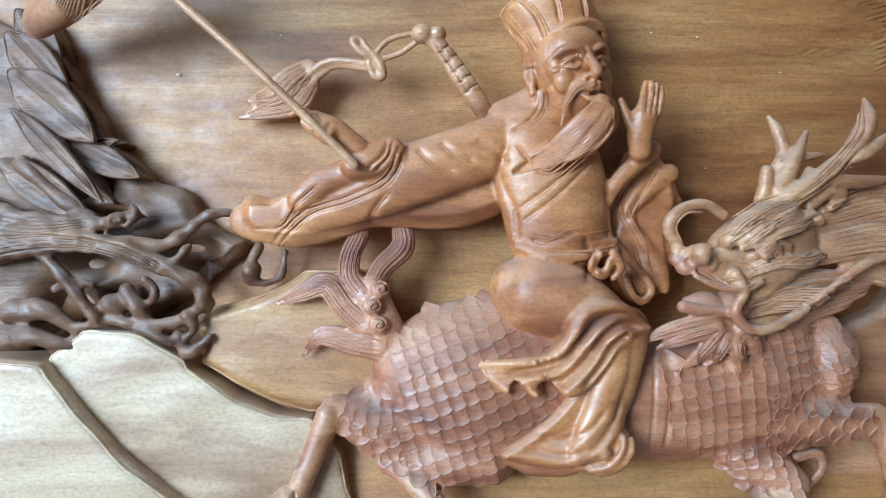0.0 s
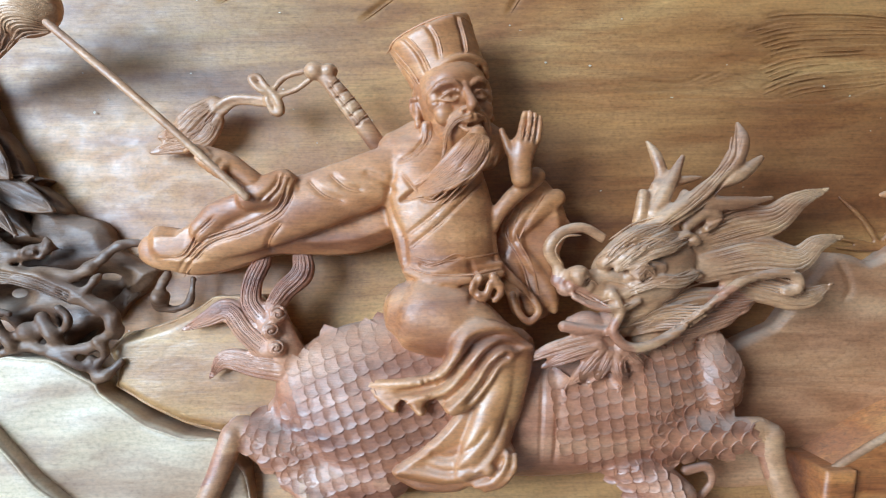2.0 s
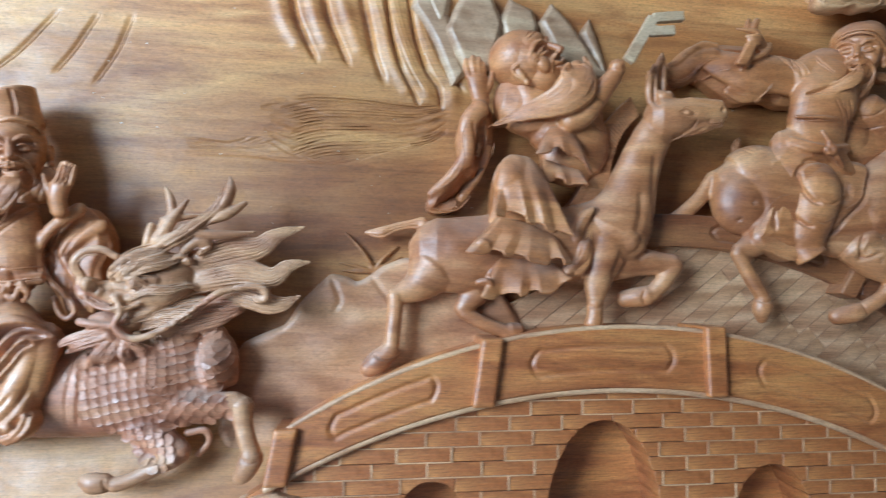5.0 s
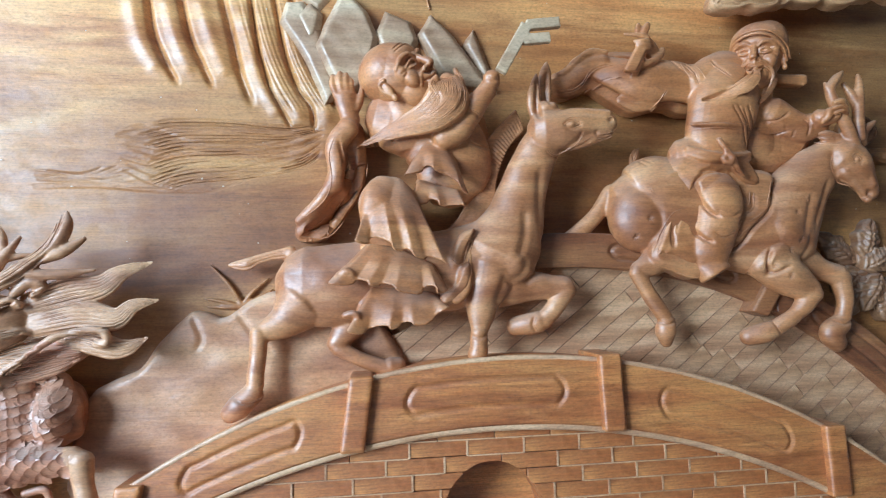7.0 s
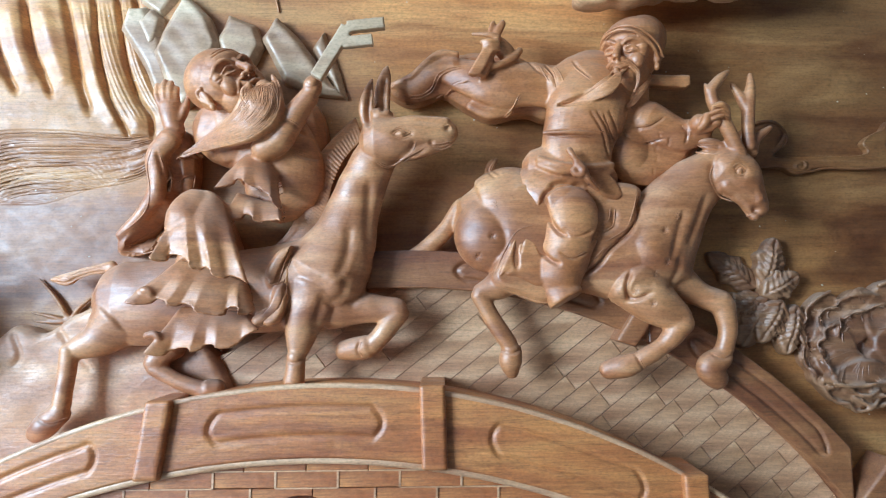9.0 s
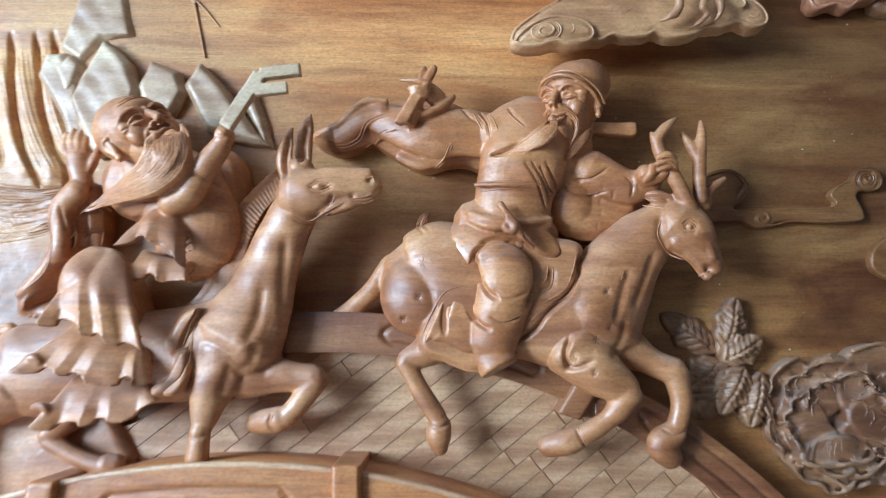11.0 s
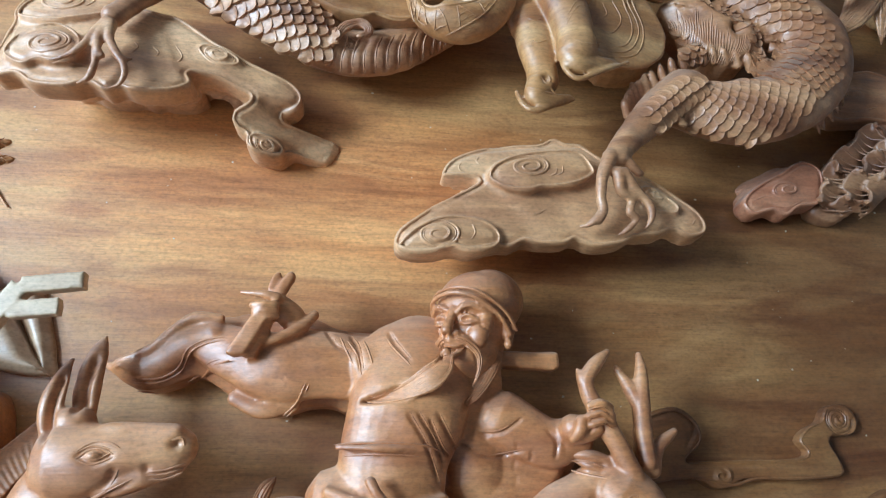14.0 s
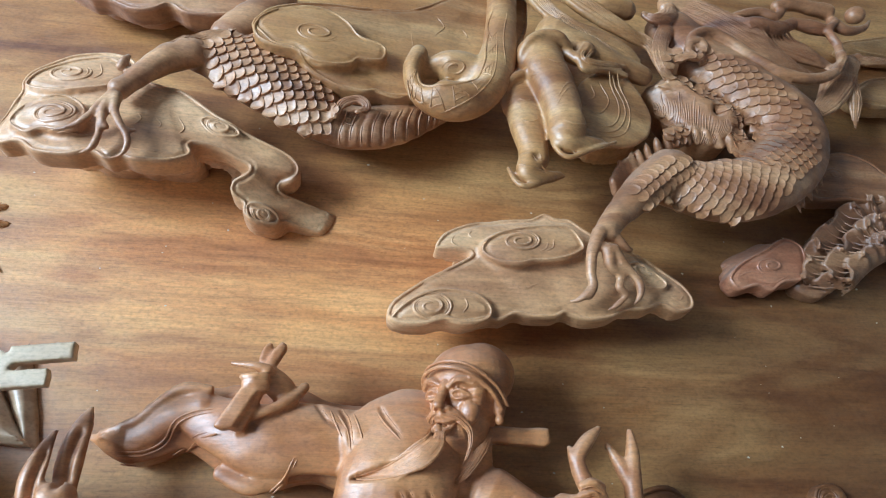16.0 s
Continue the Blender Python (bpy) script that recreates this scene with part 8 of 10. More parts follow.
# ---- low-relief sceptre on the panel ----
c = Clay()
c.slab([(1.6641, 1.6133), (1.6816, 1.6319), (1.7151, 1.6388), (1.7371, 1.6221), (1.7389, 1.6011), (1.7215, 1.5868), (1.7193, 1.5785), (1.785, 1.5805), (1.8525, 1.5824), (1.8662, 1.5892), (1.8575, 1.6017), (1.8702, 1.6143), (1.8891, 1.6228), (1.9013, 1.6381), (1.9266, 1.6416), (1.9372, 1.6231), (1.9274, 1.6079), (1.9024, 1.6061), (1.895, 1.5976), (1.9038, 1.5768), (1.8999, 1.5627), (1.8489, 1.56), (1.7836, 1.5614), (1.7667, 1.5539), (1.7461, 1.5514), (1.7264, 1.562), (1.7019, 1.5619), (1.6693, 1.5618)], -0.004, 0.014, 0.002, n=3)
c.slab([(1.9117, 1.4908), (1.91, 1.5151), (1.9284, 1.5356), (1.9624, 1.5481), (1.9925, 1.5236), (1.988, 1.4829), (1.9466, 1.4747)], -0.004, 0.013, 0.002)
k = c.bake(0.002, 1)
k.spiral([(1.9128, 1.6241)], 0.018, 2, 0.0018, -0.003).spiral([(1.7542, 1.565)], 0.013, 1.2, 0.002, 0.003, squash=0.7)
k.sense()
k.coil([(1.9128, 1.6241)], 0.018, 2, 0.0013).coil([(1.7542, 1.565)], 0.012, 1.3, 0.0013, squash=0.7)
k.threads(0.0018, [(1.7201, 1.5789), (1.7839, 1.5792), (1.8511, 1.5803), (1.8666, 1.5887), (1.8595, 1.6012), (1.8722, 1.6138), (1.8893, 1.6206)], [(1.7027, 1.5623), (1.7256, 1.5633), (1.7657, 1.5552), (1.7989, 1.5619), (1.8477, 1.5605), (1.8971, 1.564)], [(1.6665, 1.6111), (1.6822, 1.628), (1.7139, 1.6349), (1.7343, 1.6199), (1.7364, 1.6015), (1.7207, 1.5881)])
k.cut([(1.7182, 1.5748), (1.7999, 1.5751), (1.8899, 1.5739)], 0.0016, -0.002).cut([(1.6804, 1.6255), (1.7138, 1.6332), (1.7325, 1.6173), (1.7195, 1.5947)], 0.002, -0.003)
k.done("carved_sceptre", PANEL_WOOD, "low-relief carved sceptre with scrolled ends on the panel", "carving")

# ---- peony and leaves beside the bridge ----
def petal(c, base, tip, width, d, curl=0.012):
    """A ruffled cupped petal from base to tip."""
    b, t = np.array(base), np.array(tip)
    ax = t - b
    s = np.array((-ax[1], ax[0])) / (np.hypot(*ax) + 1e-9) * width
    pts = [b + ax * u + s * w for u, w in ((0, -0.25), (0.35, -0.85), (0.75, -1.0), (0.93, -0.6), (0.99, -0.2), (0.95, 0.1), (1.0, 0.45), (0.85, 0.8), (0.55, 1.0), (0.2, 0.7), (0, 0.25))]
    c.slab([tuple(p) for p in pts], d - 0.025, d, 0.004)
    rim = [(*pts[i], d + curl * (0.25 + 0.35 * (i % 2)), 0.0032) for i in range(2, 9)]
    c.tube(rim)


c = Clay()
P = lambda q: q[0]
for base, tip, w, d in (([(1.8264, 1.2964)], [(1.7443, 1.3339)], 0.05, 0.02), ([(1.8264, 1.2964)], [(1.7924, 1.3529)], 0.05, 0.024), ([(1.8264, 1.2964)], [(1.8559, 1.3644)], 0.045, 0.02), ([(1.8348, 1.3039)], [(1.9264, 1.3645)], 0.05, 0.026), ([(1.8412, 1.2889)], [(1.9589, 1.3039)], 0.05, 0.028), ([(1.8264, 1.2964)], [(1.7459, 1.252)], 0.045, 0.02), ([(1.8335, 1.2889)], [(1.7951, 1.2009)], 0.05, 0.02), ([(1.8412, 1.2889)], [(1.8636, 1.2009)], 0.045, 0.018), ([(1.8489, 1.2889)], [(1.9353, 1.2299)], 0.05, 0.022)):
    petal(c, P(base), P(tip), w, d)
for base, tip, w, d in (([(1.8125, 1.2769)], [(1.7585, 1.306)], 0.03, 0.038), ([(1.82, 1.2769)], [(1.7863, 1.2338)], 0.045, 0.04), ([(1.8358, 1.2841)], [(1.8759, 1.2338)], 0.05, 0.04), ([(1.8217, 1.2951)], [(1.8025, 1.3354)], 0.03, 0.036), ([(1.8371, 1.2987)], [(1.8747, 1.3354)], 0.035, 0.04), ([(1.8364, 1.2914)], [(1.8968, 1.2914)], 0.035, 0.044), ([(1.8119, 1.2697)], [(1.8162, 1.2338)], 0.05, 0.05)):
    petal(c, P(base), P(tip), w, d)
k = c.bake(0.0023, 2)
for p in ([(1.7613, 1.3284)], [(1.7961, 1.3394)], [(1.8449, 1.3358)], [(1.8895, 1.3285)], [(1.7573, 1.2776)], [(1.7927, 1.2561)], [(1.8523, 1.2561)], [(1.9091, 1.2993)]):
    k.bulge(p, 0.018, 0.014, -0.007)
for i in range(26):
    a = random.uniform(0, 6.28)
    x, z = [(1.8248, 1.2878)][0]
    r0 = random.uniform(0.04, 0.08)
    k.cut([(x + r0 * math.cos(a), z + r0 * 0.8 * math.sin(a)), (x + (r0 + 0.02) * math.cos(a + 0.1), z + (r0 + 0.02) * 0.8 * math.sin(a + 0.1))], 0.0013, -0.0014)
k.rough(0.02, 0.0006)
k.sense()
x, z = [(1.8248, 1.2878)][0]
for i in range(70):
    a = random.uniform(0, 6.28)
    r0 = random.uniform(0.025, 0.085)
    k.thread([(x + (r0 + q) * math.cos(a + q * 3), z + (r0 + q) * 0.85 * math.sin(a + q * 3)) for q in (0, 0.01, 0.02)], 0.0008)
for i in range(16):
    a, r0 = random.uniform(0, 6.28), random.uniform(0.02, 0.085)
    k.thread([(x + r0 * math.cos(a) + 0.013 * math.cos(a + b), z + r0 * 0.85 * math.sin(a) + 0.013 * math.sin(a + b) + 0.002 * math.sin(b * 5)) for b in np.linspace(-1.4, 1.4, 9)], 0.0017)
k.done("carved_peony", FLOWER_WOOD, "dark brown carved peony in full bloom with ruffled petals", "flower")


def leaf(base, tip, width, d, veins=5, material=None, label="dark carved leaf with cut veins"):
    """A pointed leaf with a ridge and side veins."""
    b, t = np.array(base[0][:2]), np.array(tip[0][:2])
    ax = t - b
    s = np.array((-ax[1], ax[0])) / (np.hypot(*ax) + 1e-9) * width
    c = Clay().slab([tuple(b + ax * u + s * w) for u, w in ((0, -0.1), (0.2, -0.7), (0.4, -0.75), (0.5, -1), (0.65, -0.7), (0.8, -0.6), (1, 0), (0.85, 0.5), (0.7, 0.6), (0.55, 1), (0.4, 0.75), (0.2, 0.75), (0, 0.1))], -0.005, d, 0.004)
    c.blob((*(b + ax * 0.45), d - 0.012), width * 0.55, np.hypot(*ax) * 0.42, 0.02, math.degrees(math.atan2(ax[1], ax[0])) - 90)
    k = c.bake(0.0023, 1)
    k.cut([b, b + ax * 0.5, t], 0.002, -0.004)
    for q in range(1, veins + 1):
        u = q / (veins + 1.5)
        for w in (-0.75, 0.75):
            k.cut([b + ax * u * 0.85, b + ax * (u * 0.85 + 0.18) + s * w], 0.0013, -0.0025)
            k.strands.append((np.array([b + ax * (u * 0.85 + 0.04), b + ax * (u * 0.85 + 0.13) + s * w * 0.5, b + ax * (u * 0.85 + 0.2) + s * w * 0.9]), 0.0009, -1, 9))
    return k.done("carved_leaf", material or FLOWER_WOOD, label, "leaf", "carved leaves")


for base, tip, w, d in (([(1.6805, 1.3755)], [(1.6061, 1.4299)], 0.026, 0.012), ([(1.689, 1.3795)], [(1.7096, 1.4533)], 0.024, 0.022), ([(1.682, 1.3644)], [(1.7401, 1.3965)], 0.024, 0.028), ([(1.6816, 1.3718)], [(1.7245, 1.426)], 0.02, 0.016), ([(1.6997, 1.3642)], [(1.6484, 1.2852)], 0.03, 0.02), ([(1.712, 1.3569)], [(1.6733, 1.2933)], 0.028, 0.028), ([(1.7346, 1.3494)], [(1.714, 1.2749)], 0.026, 0.026), ([(1.6859, 1.364)], [(1.633, 1.3259)], 0.03, 0.016)):
    leaf(base, tip, w, d)
# small plants in low relief
for base, tip, w in (([(0.9189, 1.9143)], [(0.9578, 1.9198)], 0.008), ([(0.916, 1.9324)], [(0.9494, 1.9438)], 0.008), ([(0.9155, 1.9361)], [(0.887, 1.9273)], 0.008)):
    leaf(base, tip, w, 0.006, 3, PANEL_WOOD, "small low-relief leaf cut on the panel")
c = Clay().tubes([(0.9129, 1.9448, 0.002, 0.0019), (0.9228, 1.9013, 0.002, 0.0019), (0.9449, 1.8081, 0.002, 0.0019)], [(0.9245, 1.9014, 0.002, 0.0019), (0.9438, 1.8808, 0.002, 0.0019), (0.9634, 1.8568, 0.002, 0.0013)], [(0.8855, 1.9286, 0.002, 0.0019), (0.9068, 1.9078, 0.002, 0.0019), (0.9257, 1.8943, 0.002, 0.0019)])
c.bake(0.002, 0).done("carved_plant", PANEL_WOOD, "thin low-relief plant growing on the panel", "plant")
c = Clay()
c.tubes([(0.6505, 1.3266, 0.004, 0.0034), (0.6292, 1.3603, 0.006, 0.0034), (0.6017, 1.3899, 0.004, 0.0017)], [(0.6503, 1.3308, 0.004, 0.0034), (0.6629, 1.3478, 0.006, 0.0034), (0.6875, 1.3693, 0.004, 0.0017)], [(0.6505, 1.3266, 0.004, 0.0034), (0.6716, 1.3394, 0.006, 0.0034), (0.6933, 1.3523, 0.004, 0.0017)], [(0.6505, 1.3266, 0.004, 0.0034), (0.6217, 1.3349, 0.005, 0.0034), (0.592, 1.3406, 0.004, 0.0017)], [(0.6505, 1.3266, 0.004, 0.0034), (0.6263, 1.3264, 0.005, 0.0034), (0.5968, 1.3279, 0.004, 0.0017)])
c.bake(0.002, 0).done("carved_grass", PANEL_WOOD, "tuft of low-relief carved grass behind the donkey", "grass")

# pale flecks of paint and dust stuck to the panel
bm = bmesh.new()
for i in range(230):
    x, z, r = random.uniform(-0.35, 2.1), random.uniform(1.0, 2.1), random.uniform(0.0007, 0.0019)
    a, w = random.uniform(0, 3.14), random.uniform(0.4, 1.0)
    y = face_y(x) - 0.0032
    ring = [bm.verts.new((x + r * math.cos(a + q * 1.2566) * random.uniform(0.7, 1.3), y + random.uniform(-0.0004, 0.0), z + r * w * math.sin(a + q * 1.2566) * random.uniform(0.7, 1.3))) for q in range(5)]
    top = bm.verts.new((x, y - 0.0006, z))
    for q in range(5):
        bm.faces.new((ring[q], ring[(q + 1) % 5], top))
me = bpy.data.meshes.new("paint_flecks")
bm.to_mesh(me)
bm.free()
me.materials.append(plain("fleck", (0.62, 0.56, 0.46), 0.8))
tagged(new("paint_flecks", me), "pale flecks of dust and paint on the panel", "flecks", kind="stuff")


# ---- clouds under the dragon ----
def inset(outline, by):
    """The outline of (x, z, ...), moved inwards."""
    o = curve([p[:2] for p in outline], 4, True)
    t = np.roll(o, -1, 0) - np.roll(o, 1, 0)
    t /= np.linalg.norm(t, axis=1, keepdims=True) + 1e-9
    area = np.sum(o[:, 0] * np.roll(o[:, 1], -1) - o[:, 1] * np.roll(o[:, 0], -1))
    return o + np.stack([-t[:, 1], t[:, 0]], 1) * (by if area > 0 else -by)


def cloud(outline, lobes, coils, label, arcs=(), wood_of=None, thick=0.03, back=0.86, voxel=0.0026):
    """A cloud standing off the panel on a narrower core; lobes are raised plates, coils and arcs fine lines. Outlines are (x, z, depth)."""
    o = [p[:3] for p in outline]
    c = Clay().slab(o, -thick, 0.0, 0.004)
    mid = np.mean(np.array(o), axis=0)
    core = [(mid[0] + (x - mid[0]) * back, mid[1] + (z - mid[1]) * back + 0.012, d - thick * 0.7) for x, z, d in o]
    c.slab(core, -0.03, 0.0, 0.006)
    c.slab([(mid[0] + (x - mid[0]) * 0.85, mid[1] + (z - mid[1]) * 0.72 + 0.02, d * 0.6) for x, z, d in core], -0.08, 0.0, 0.008)
    for lobe in lobes:
        c.slab([p[:3] for p in lobe], -0.02, 0.0, 0.0025)
    k = c.bake(voxel, 1)
    for lobe in [outline, *lobes]:
        k.cut(inset(lobe, 0.0055), 0.0016, -0.0025, n=1, closed=True, lo=0.01)
    for p, r, turns, squash, turn, hand in coils:
        k.bulge(p, r * 0.8, r * squash * 0.8, 0.004, turn)
    k.rough(0.028, 0.0007)
    k.sense()
    k.thread(inset(outline, 0.0026), 0.0021, n=1, closed=True, lo=0.01)
    for lobe in lobes:
        k.thread(inset(lobe, 0.0026), 0.0017, n=1, closed=True, lo=0.01)
    for p, r, turns, squash, turn, hand in coils:
        k.coil(p, r, turns, 0.0021, 40, hand, squash, turn)
        k.coil(p, r * 0.86, turns, 0.001, 40, hand, squash, turn)
    for line in arcs:
        k.thread(line, 0.0011)
    return k.done("carved_cloud", wood_of or CLOUD_WOOD, label, "cloud", "carved clouds")


cloud([(1.3923, 1.7923, 0.092), (1.3959, 1.8076, 0.094), (1.4122, 1.8226, 0.096), (1.4424, 1.8435, 0.098), (1.4689, 1.859, 0.098), (1.4839, 1.8699, 0.098), (1.4712, 1.8746, 0.098), (1.4457, 1.8741, 0.098), (1.4439, 1.8811, 0.098), (1.4558, 1.8975, 0.096), (1.4826, 1.9111, 0.094), (1.5168, 1.9196, 0.092), (1.5547, 1.9243, 0.092), (1.5742, 1.9337, 0.092), (1.5898, 1.928, 0.092), (1.6072, 1.9272, 0.092)] + [(1.6268, 1.9133, 0.092), (1.6599, 1.8975, 0.092), (1.6865, 1.8859, 0.092), (1.7132, 1.8684, 0.092), (1.7378, 1.8489, 0.092), (1.7469, 1.8316, 0.092), (1.7414, 1.8187, 0.092), (1.7214, 1.8141, 0.094), (1.7035, 1.8214, 0.094), (1.6849, 1.8141, 0.096), (1.658, 1.8105, 0.098), (1.6401, 1.8015, 0.098), (1.6101, 1.7967, 0.098), (1.5884, 1.8041, 0.098), (1.5751, 1.7988, 0.098), (1.5502, 1.7977, 0.096), (1.5315, 1.8006, 0.096), (1.5155, 1.7933, 0.096), (1.4981, 1.7911, 0.096), (1.4723, 1.7854, 0.096), (1.4513, 1.7875, 0.096), (1.4307, 1.7823, 0.094), (1.4043, 1.7842, 0.092)], 
      [[(1.4928, 1.8689, 0.108), (1.4995, 1.8846, 0.11), (1.5277, 1.8987, 0.112), (1.5681, 1.9064, 0.112), (1.5991, 1.9071, 0.11), (1.6149, 1.8858, 0.108), (1.6096, 1.8752, 0.108), (1.5878, 1.8641, 0.11), (1.5657, 1.8588, 0.112), (1.5507, 1.8571, 0.112), (1.5343, 1.8525, 0.112), (1.5096, 1.8559, 0.11)], [(1.395, 1.7905, 0.097), (1.4118, 1.8075, 0.104), (1.4353, 1.8196, 0.106), (1.4565, 1.8235, 0.106), (1.4839, 1.8205, 0.106), (1.5011, 1.81, 0.104), (1.5041, 1.796, 0.104), (1.4925, 1.7873, 0.102), (1.4684, 1.7849, 0.102), (1.4488, 1.7901, 0.102), (1.433, 1.7826, 0.1), (1.408, 1.7821, 0.098)], [(1.6673, 1.8674, 0.097), (1.6813, 1.8732, 0.099), (1.6996, 1.8608, 0.1), (1.7127, 1.8488, 0.1), (1.708, 1.8386, 0.1), (1.6893, 1.8393, 0.099), (1.6703, 1.8456, 0.098)]],
      [([(1.5377, 1.8822)], 0.026, 2.3, 0.55, 8, 1), ([(1.4365, 1.8011)], 0.025, 2.2, 0.62, 0, 1), ([(1.687, 1.86)], 0.013, 1.8, 0.55, -30, 1)],
      "pale brown carved cloud with scrolls, gripped by a claw", [[(1.5265, 1.8344), (1.5422, 1.8313), (1.5588, 1.8378)], [(1.5295, 1.8319), (1.5421, 1.83), (1.552, 1.8333)], [(1.4648, 1.8917), (1.4615, 1.8842), (1.4665, 1.8789)], [(1.5764, 1.8866), (1.5756, 1.8779), (1.5658, 1.8716)], [(1.5695, 1.8832), (1.5675, 1.8759), (1.5593, 1.8711)], [(1.4727, 1.814), (1.476, 1.8039), (1.471, 1.796)], [(1.4852, 1.8998), (1.4818, 1.8944), (1.4855, 1.8896)], [(1.7171, 1.8324), (1.7268, 1.8288), (1.7332, 1.8362)]], wood_of=PALE_CLOUD)
cloud([(0.9623, 1.9775, 0.098), (0.9728, 1.9637, 0.1), (0.9942, 1.966, 0.104), (1.0144, 1.9535, 0.106), (1.0482, 1.9513, 0.108), (1.0694, 1.958, 0.108), (1.0878, 1.949, 0.108), (1.1012, 1.9548, 0.108), (1.1138, 1.9517, 0.108), (1.1454, 1.9557, 0.104), (1.1627, 1.9663, 0.098), (1.1678, 1.976, 0.096), (1.1629, 1.9879, 0.094), (1.1717, 1.9912, 0.092), (1.1924, 1.99, 0.086), (1.2145, 1.9823, 0.08), (1.2259, 1.9776, 0.076), (1.2247, 1.9701, 0.074), (1.2102, 1.9612, 0.07), (1.2068, 1.9515, 0.064), (1.2125, 1.9443, 0.058), (1.2217, 1.9396, 0.052), (1.2224, 1.9278, 0.046), (1.2351, 1.9197, 0.038), (1.2567, 1.9214, 0.03), (1.2708, 1.9329, 0.024), (1.29, 1.9302, 0.016), (1.3134, 1.9344, 0.009), (1.3233, 1.9604, 0.008), (1.2796, 1.9655, 0.03), (1.2633, 1.9649, 0.044)] + [(1.2616, 1.9693, 0.052), (1.2737, 1.9721, 0.058), (1.2825, 1.9809, 0.062), (1.2816, 1.9928, 0.066), (1.2675, 2.005, 0.07), (1.2401, 2.0142, 0.076), (1.2088, 2.026, 0.082), (1.1814, 2.0398, 0.088), (1.1437, 2.0659, 0.09), (1.1189, 2.0722, 0.09), (1.0908, 2.0834, 0.088), (1.0761, 2.1122, 0.084), (1.0453, 2.1205, 0.084), (1.007, 2.1101, 0.084), (0.9749, 2.082, 0.086), (0.9677, 2.0575, 0.09), (0.9712, 2.0436, 0.092), (0.969, 2.0277, 0.094), (0.9669, 2.0042, 0.096)],
      [[(0.9767, 2.0456, 0.098), (0.9865, 2.0706, 0.098), (1.0175, 2.0908, 0.098), (1.0522, 2.1013, 0.098), (1.073, 2.0918, 0.098), (1.0835, 2.0775, 0.098), (1.0689, 2.0564, 0.1), (1.0365, 2.0435, 0.102), (1.0084, 2.0381, 0.102)], [(0.9809, 1.9861, 0.108), (0.9895, 2.0069, 0.112), (1.0118, 2.0215, 0.114), (1.0335, 2.0259, 0.114), (1.0539, 2.0134, 0.114), (1.0595, 1.9929, 0.116), (1.0517, 1.9783, 0.116), (1.0332, 1.9746, 0.116), (1.0179, 1.9774, 0.114), (1.0023, 1.9712, 0.112)], [(1.1673, 2.0222, 0.092), (1.1758, 2.0316, 0.092), (1.1962, 2.029, 0.09), (1.2111, 2.0207, 0.088), (1.2146, 2.0111, 0.086), (1.2022, 2.0048, 0.086), (1.182, 2.0059, 0.09)], [(1.2239, 1.9364, 0.055), (1.234, 1.9437, 0.052), (1.2529, 1.9413, 0.046), (1.2635, 1.9329, 0.038), (1.2593, 1.9213, 0.036), (1.2435, 1.9182, 0.042), (1.2289, 1.9215, 0.05)]],
      [([(1.0195, 2.0671)], 0.025, 2.0, 0.55, 5, 1), ([(1.025, 1.9986)], 0.026, 2.2, 0.62, 5, 1), ([(1.1906, 2.0176)], 0.019, 2.0, 0.6, -15, 1), ([(1.2441, 1.93)], 0.014, 1.7, 0.7, -20, 1)],
      "brown carved cloud with scrolls and a tail curling onto the panel", [[(1.1222, 2.0174), (1.13, 2.008), (1.122, 1.9944)], [(1.1445, 2.0243), (1.1535, 2.0077), (1.141, 1.9912)], [(1.1031, 2.0207), (1.1081, 2.0133), (1.1043, 2.0033)], [(1.0465, 2.0618), (1.0534, 2.0713), (1.0487, 2.0864)], [(1.0347, 1.9734), (1.0612, 1.9795), (1.0761, 1.9889)], [(1.0807, 1.966), (1.109, 1.9669), (1.1435, 1.9676)]], back=0.9, wood_of=PALE_CLOUD)
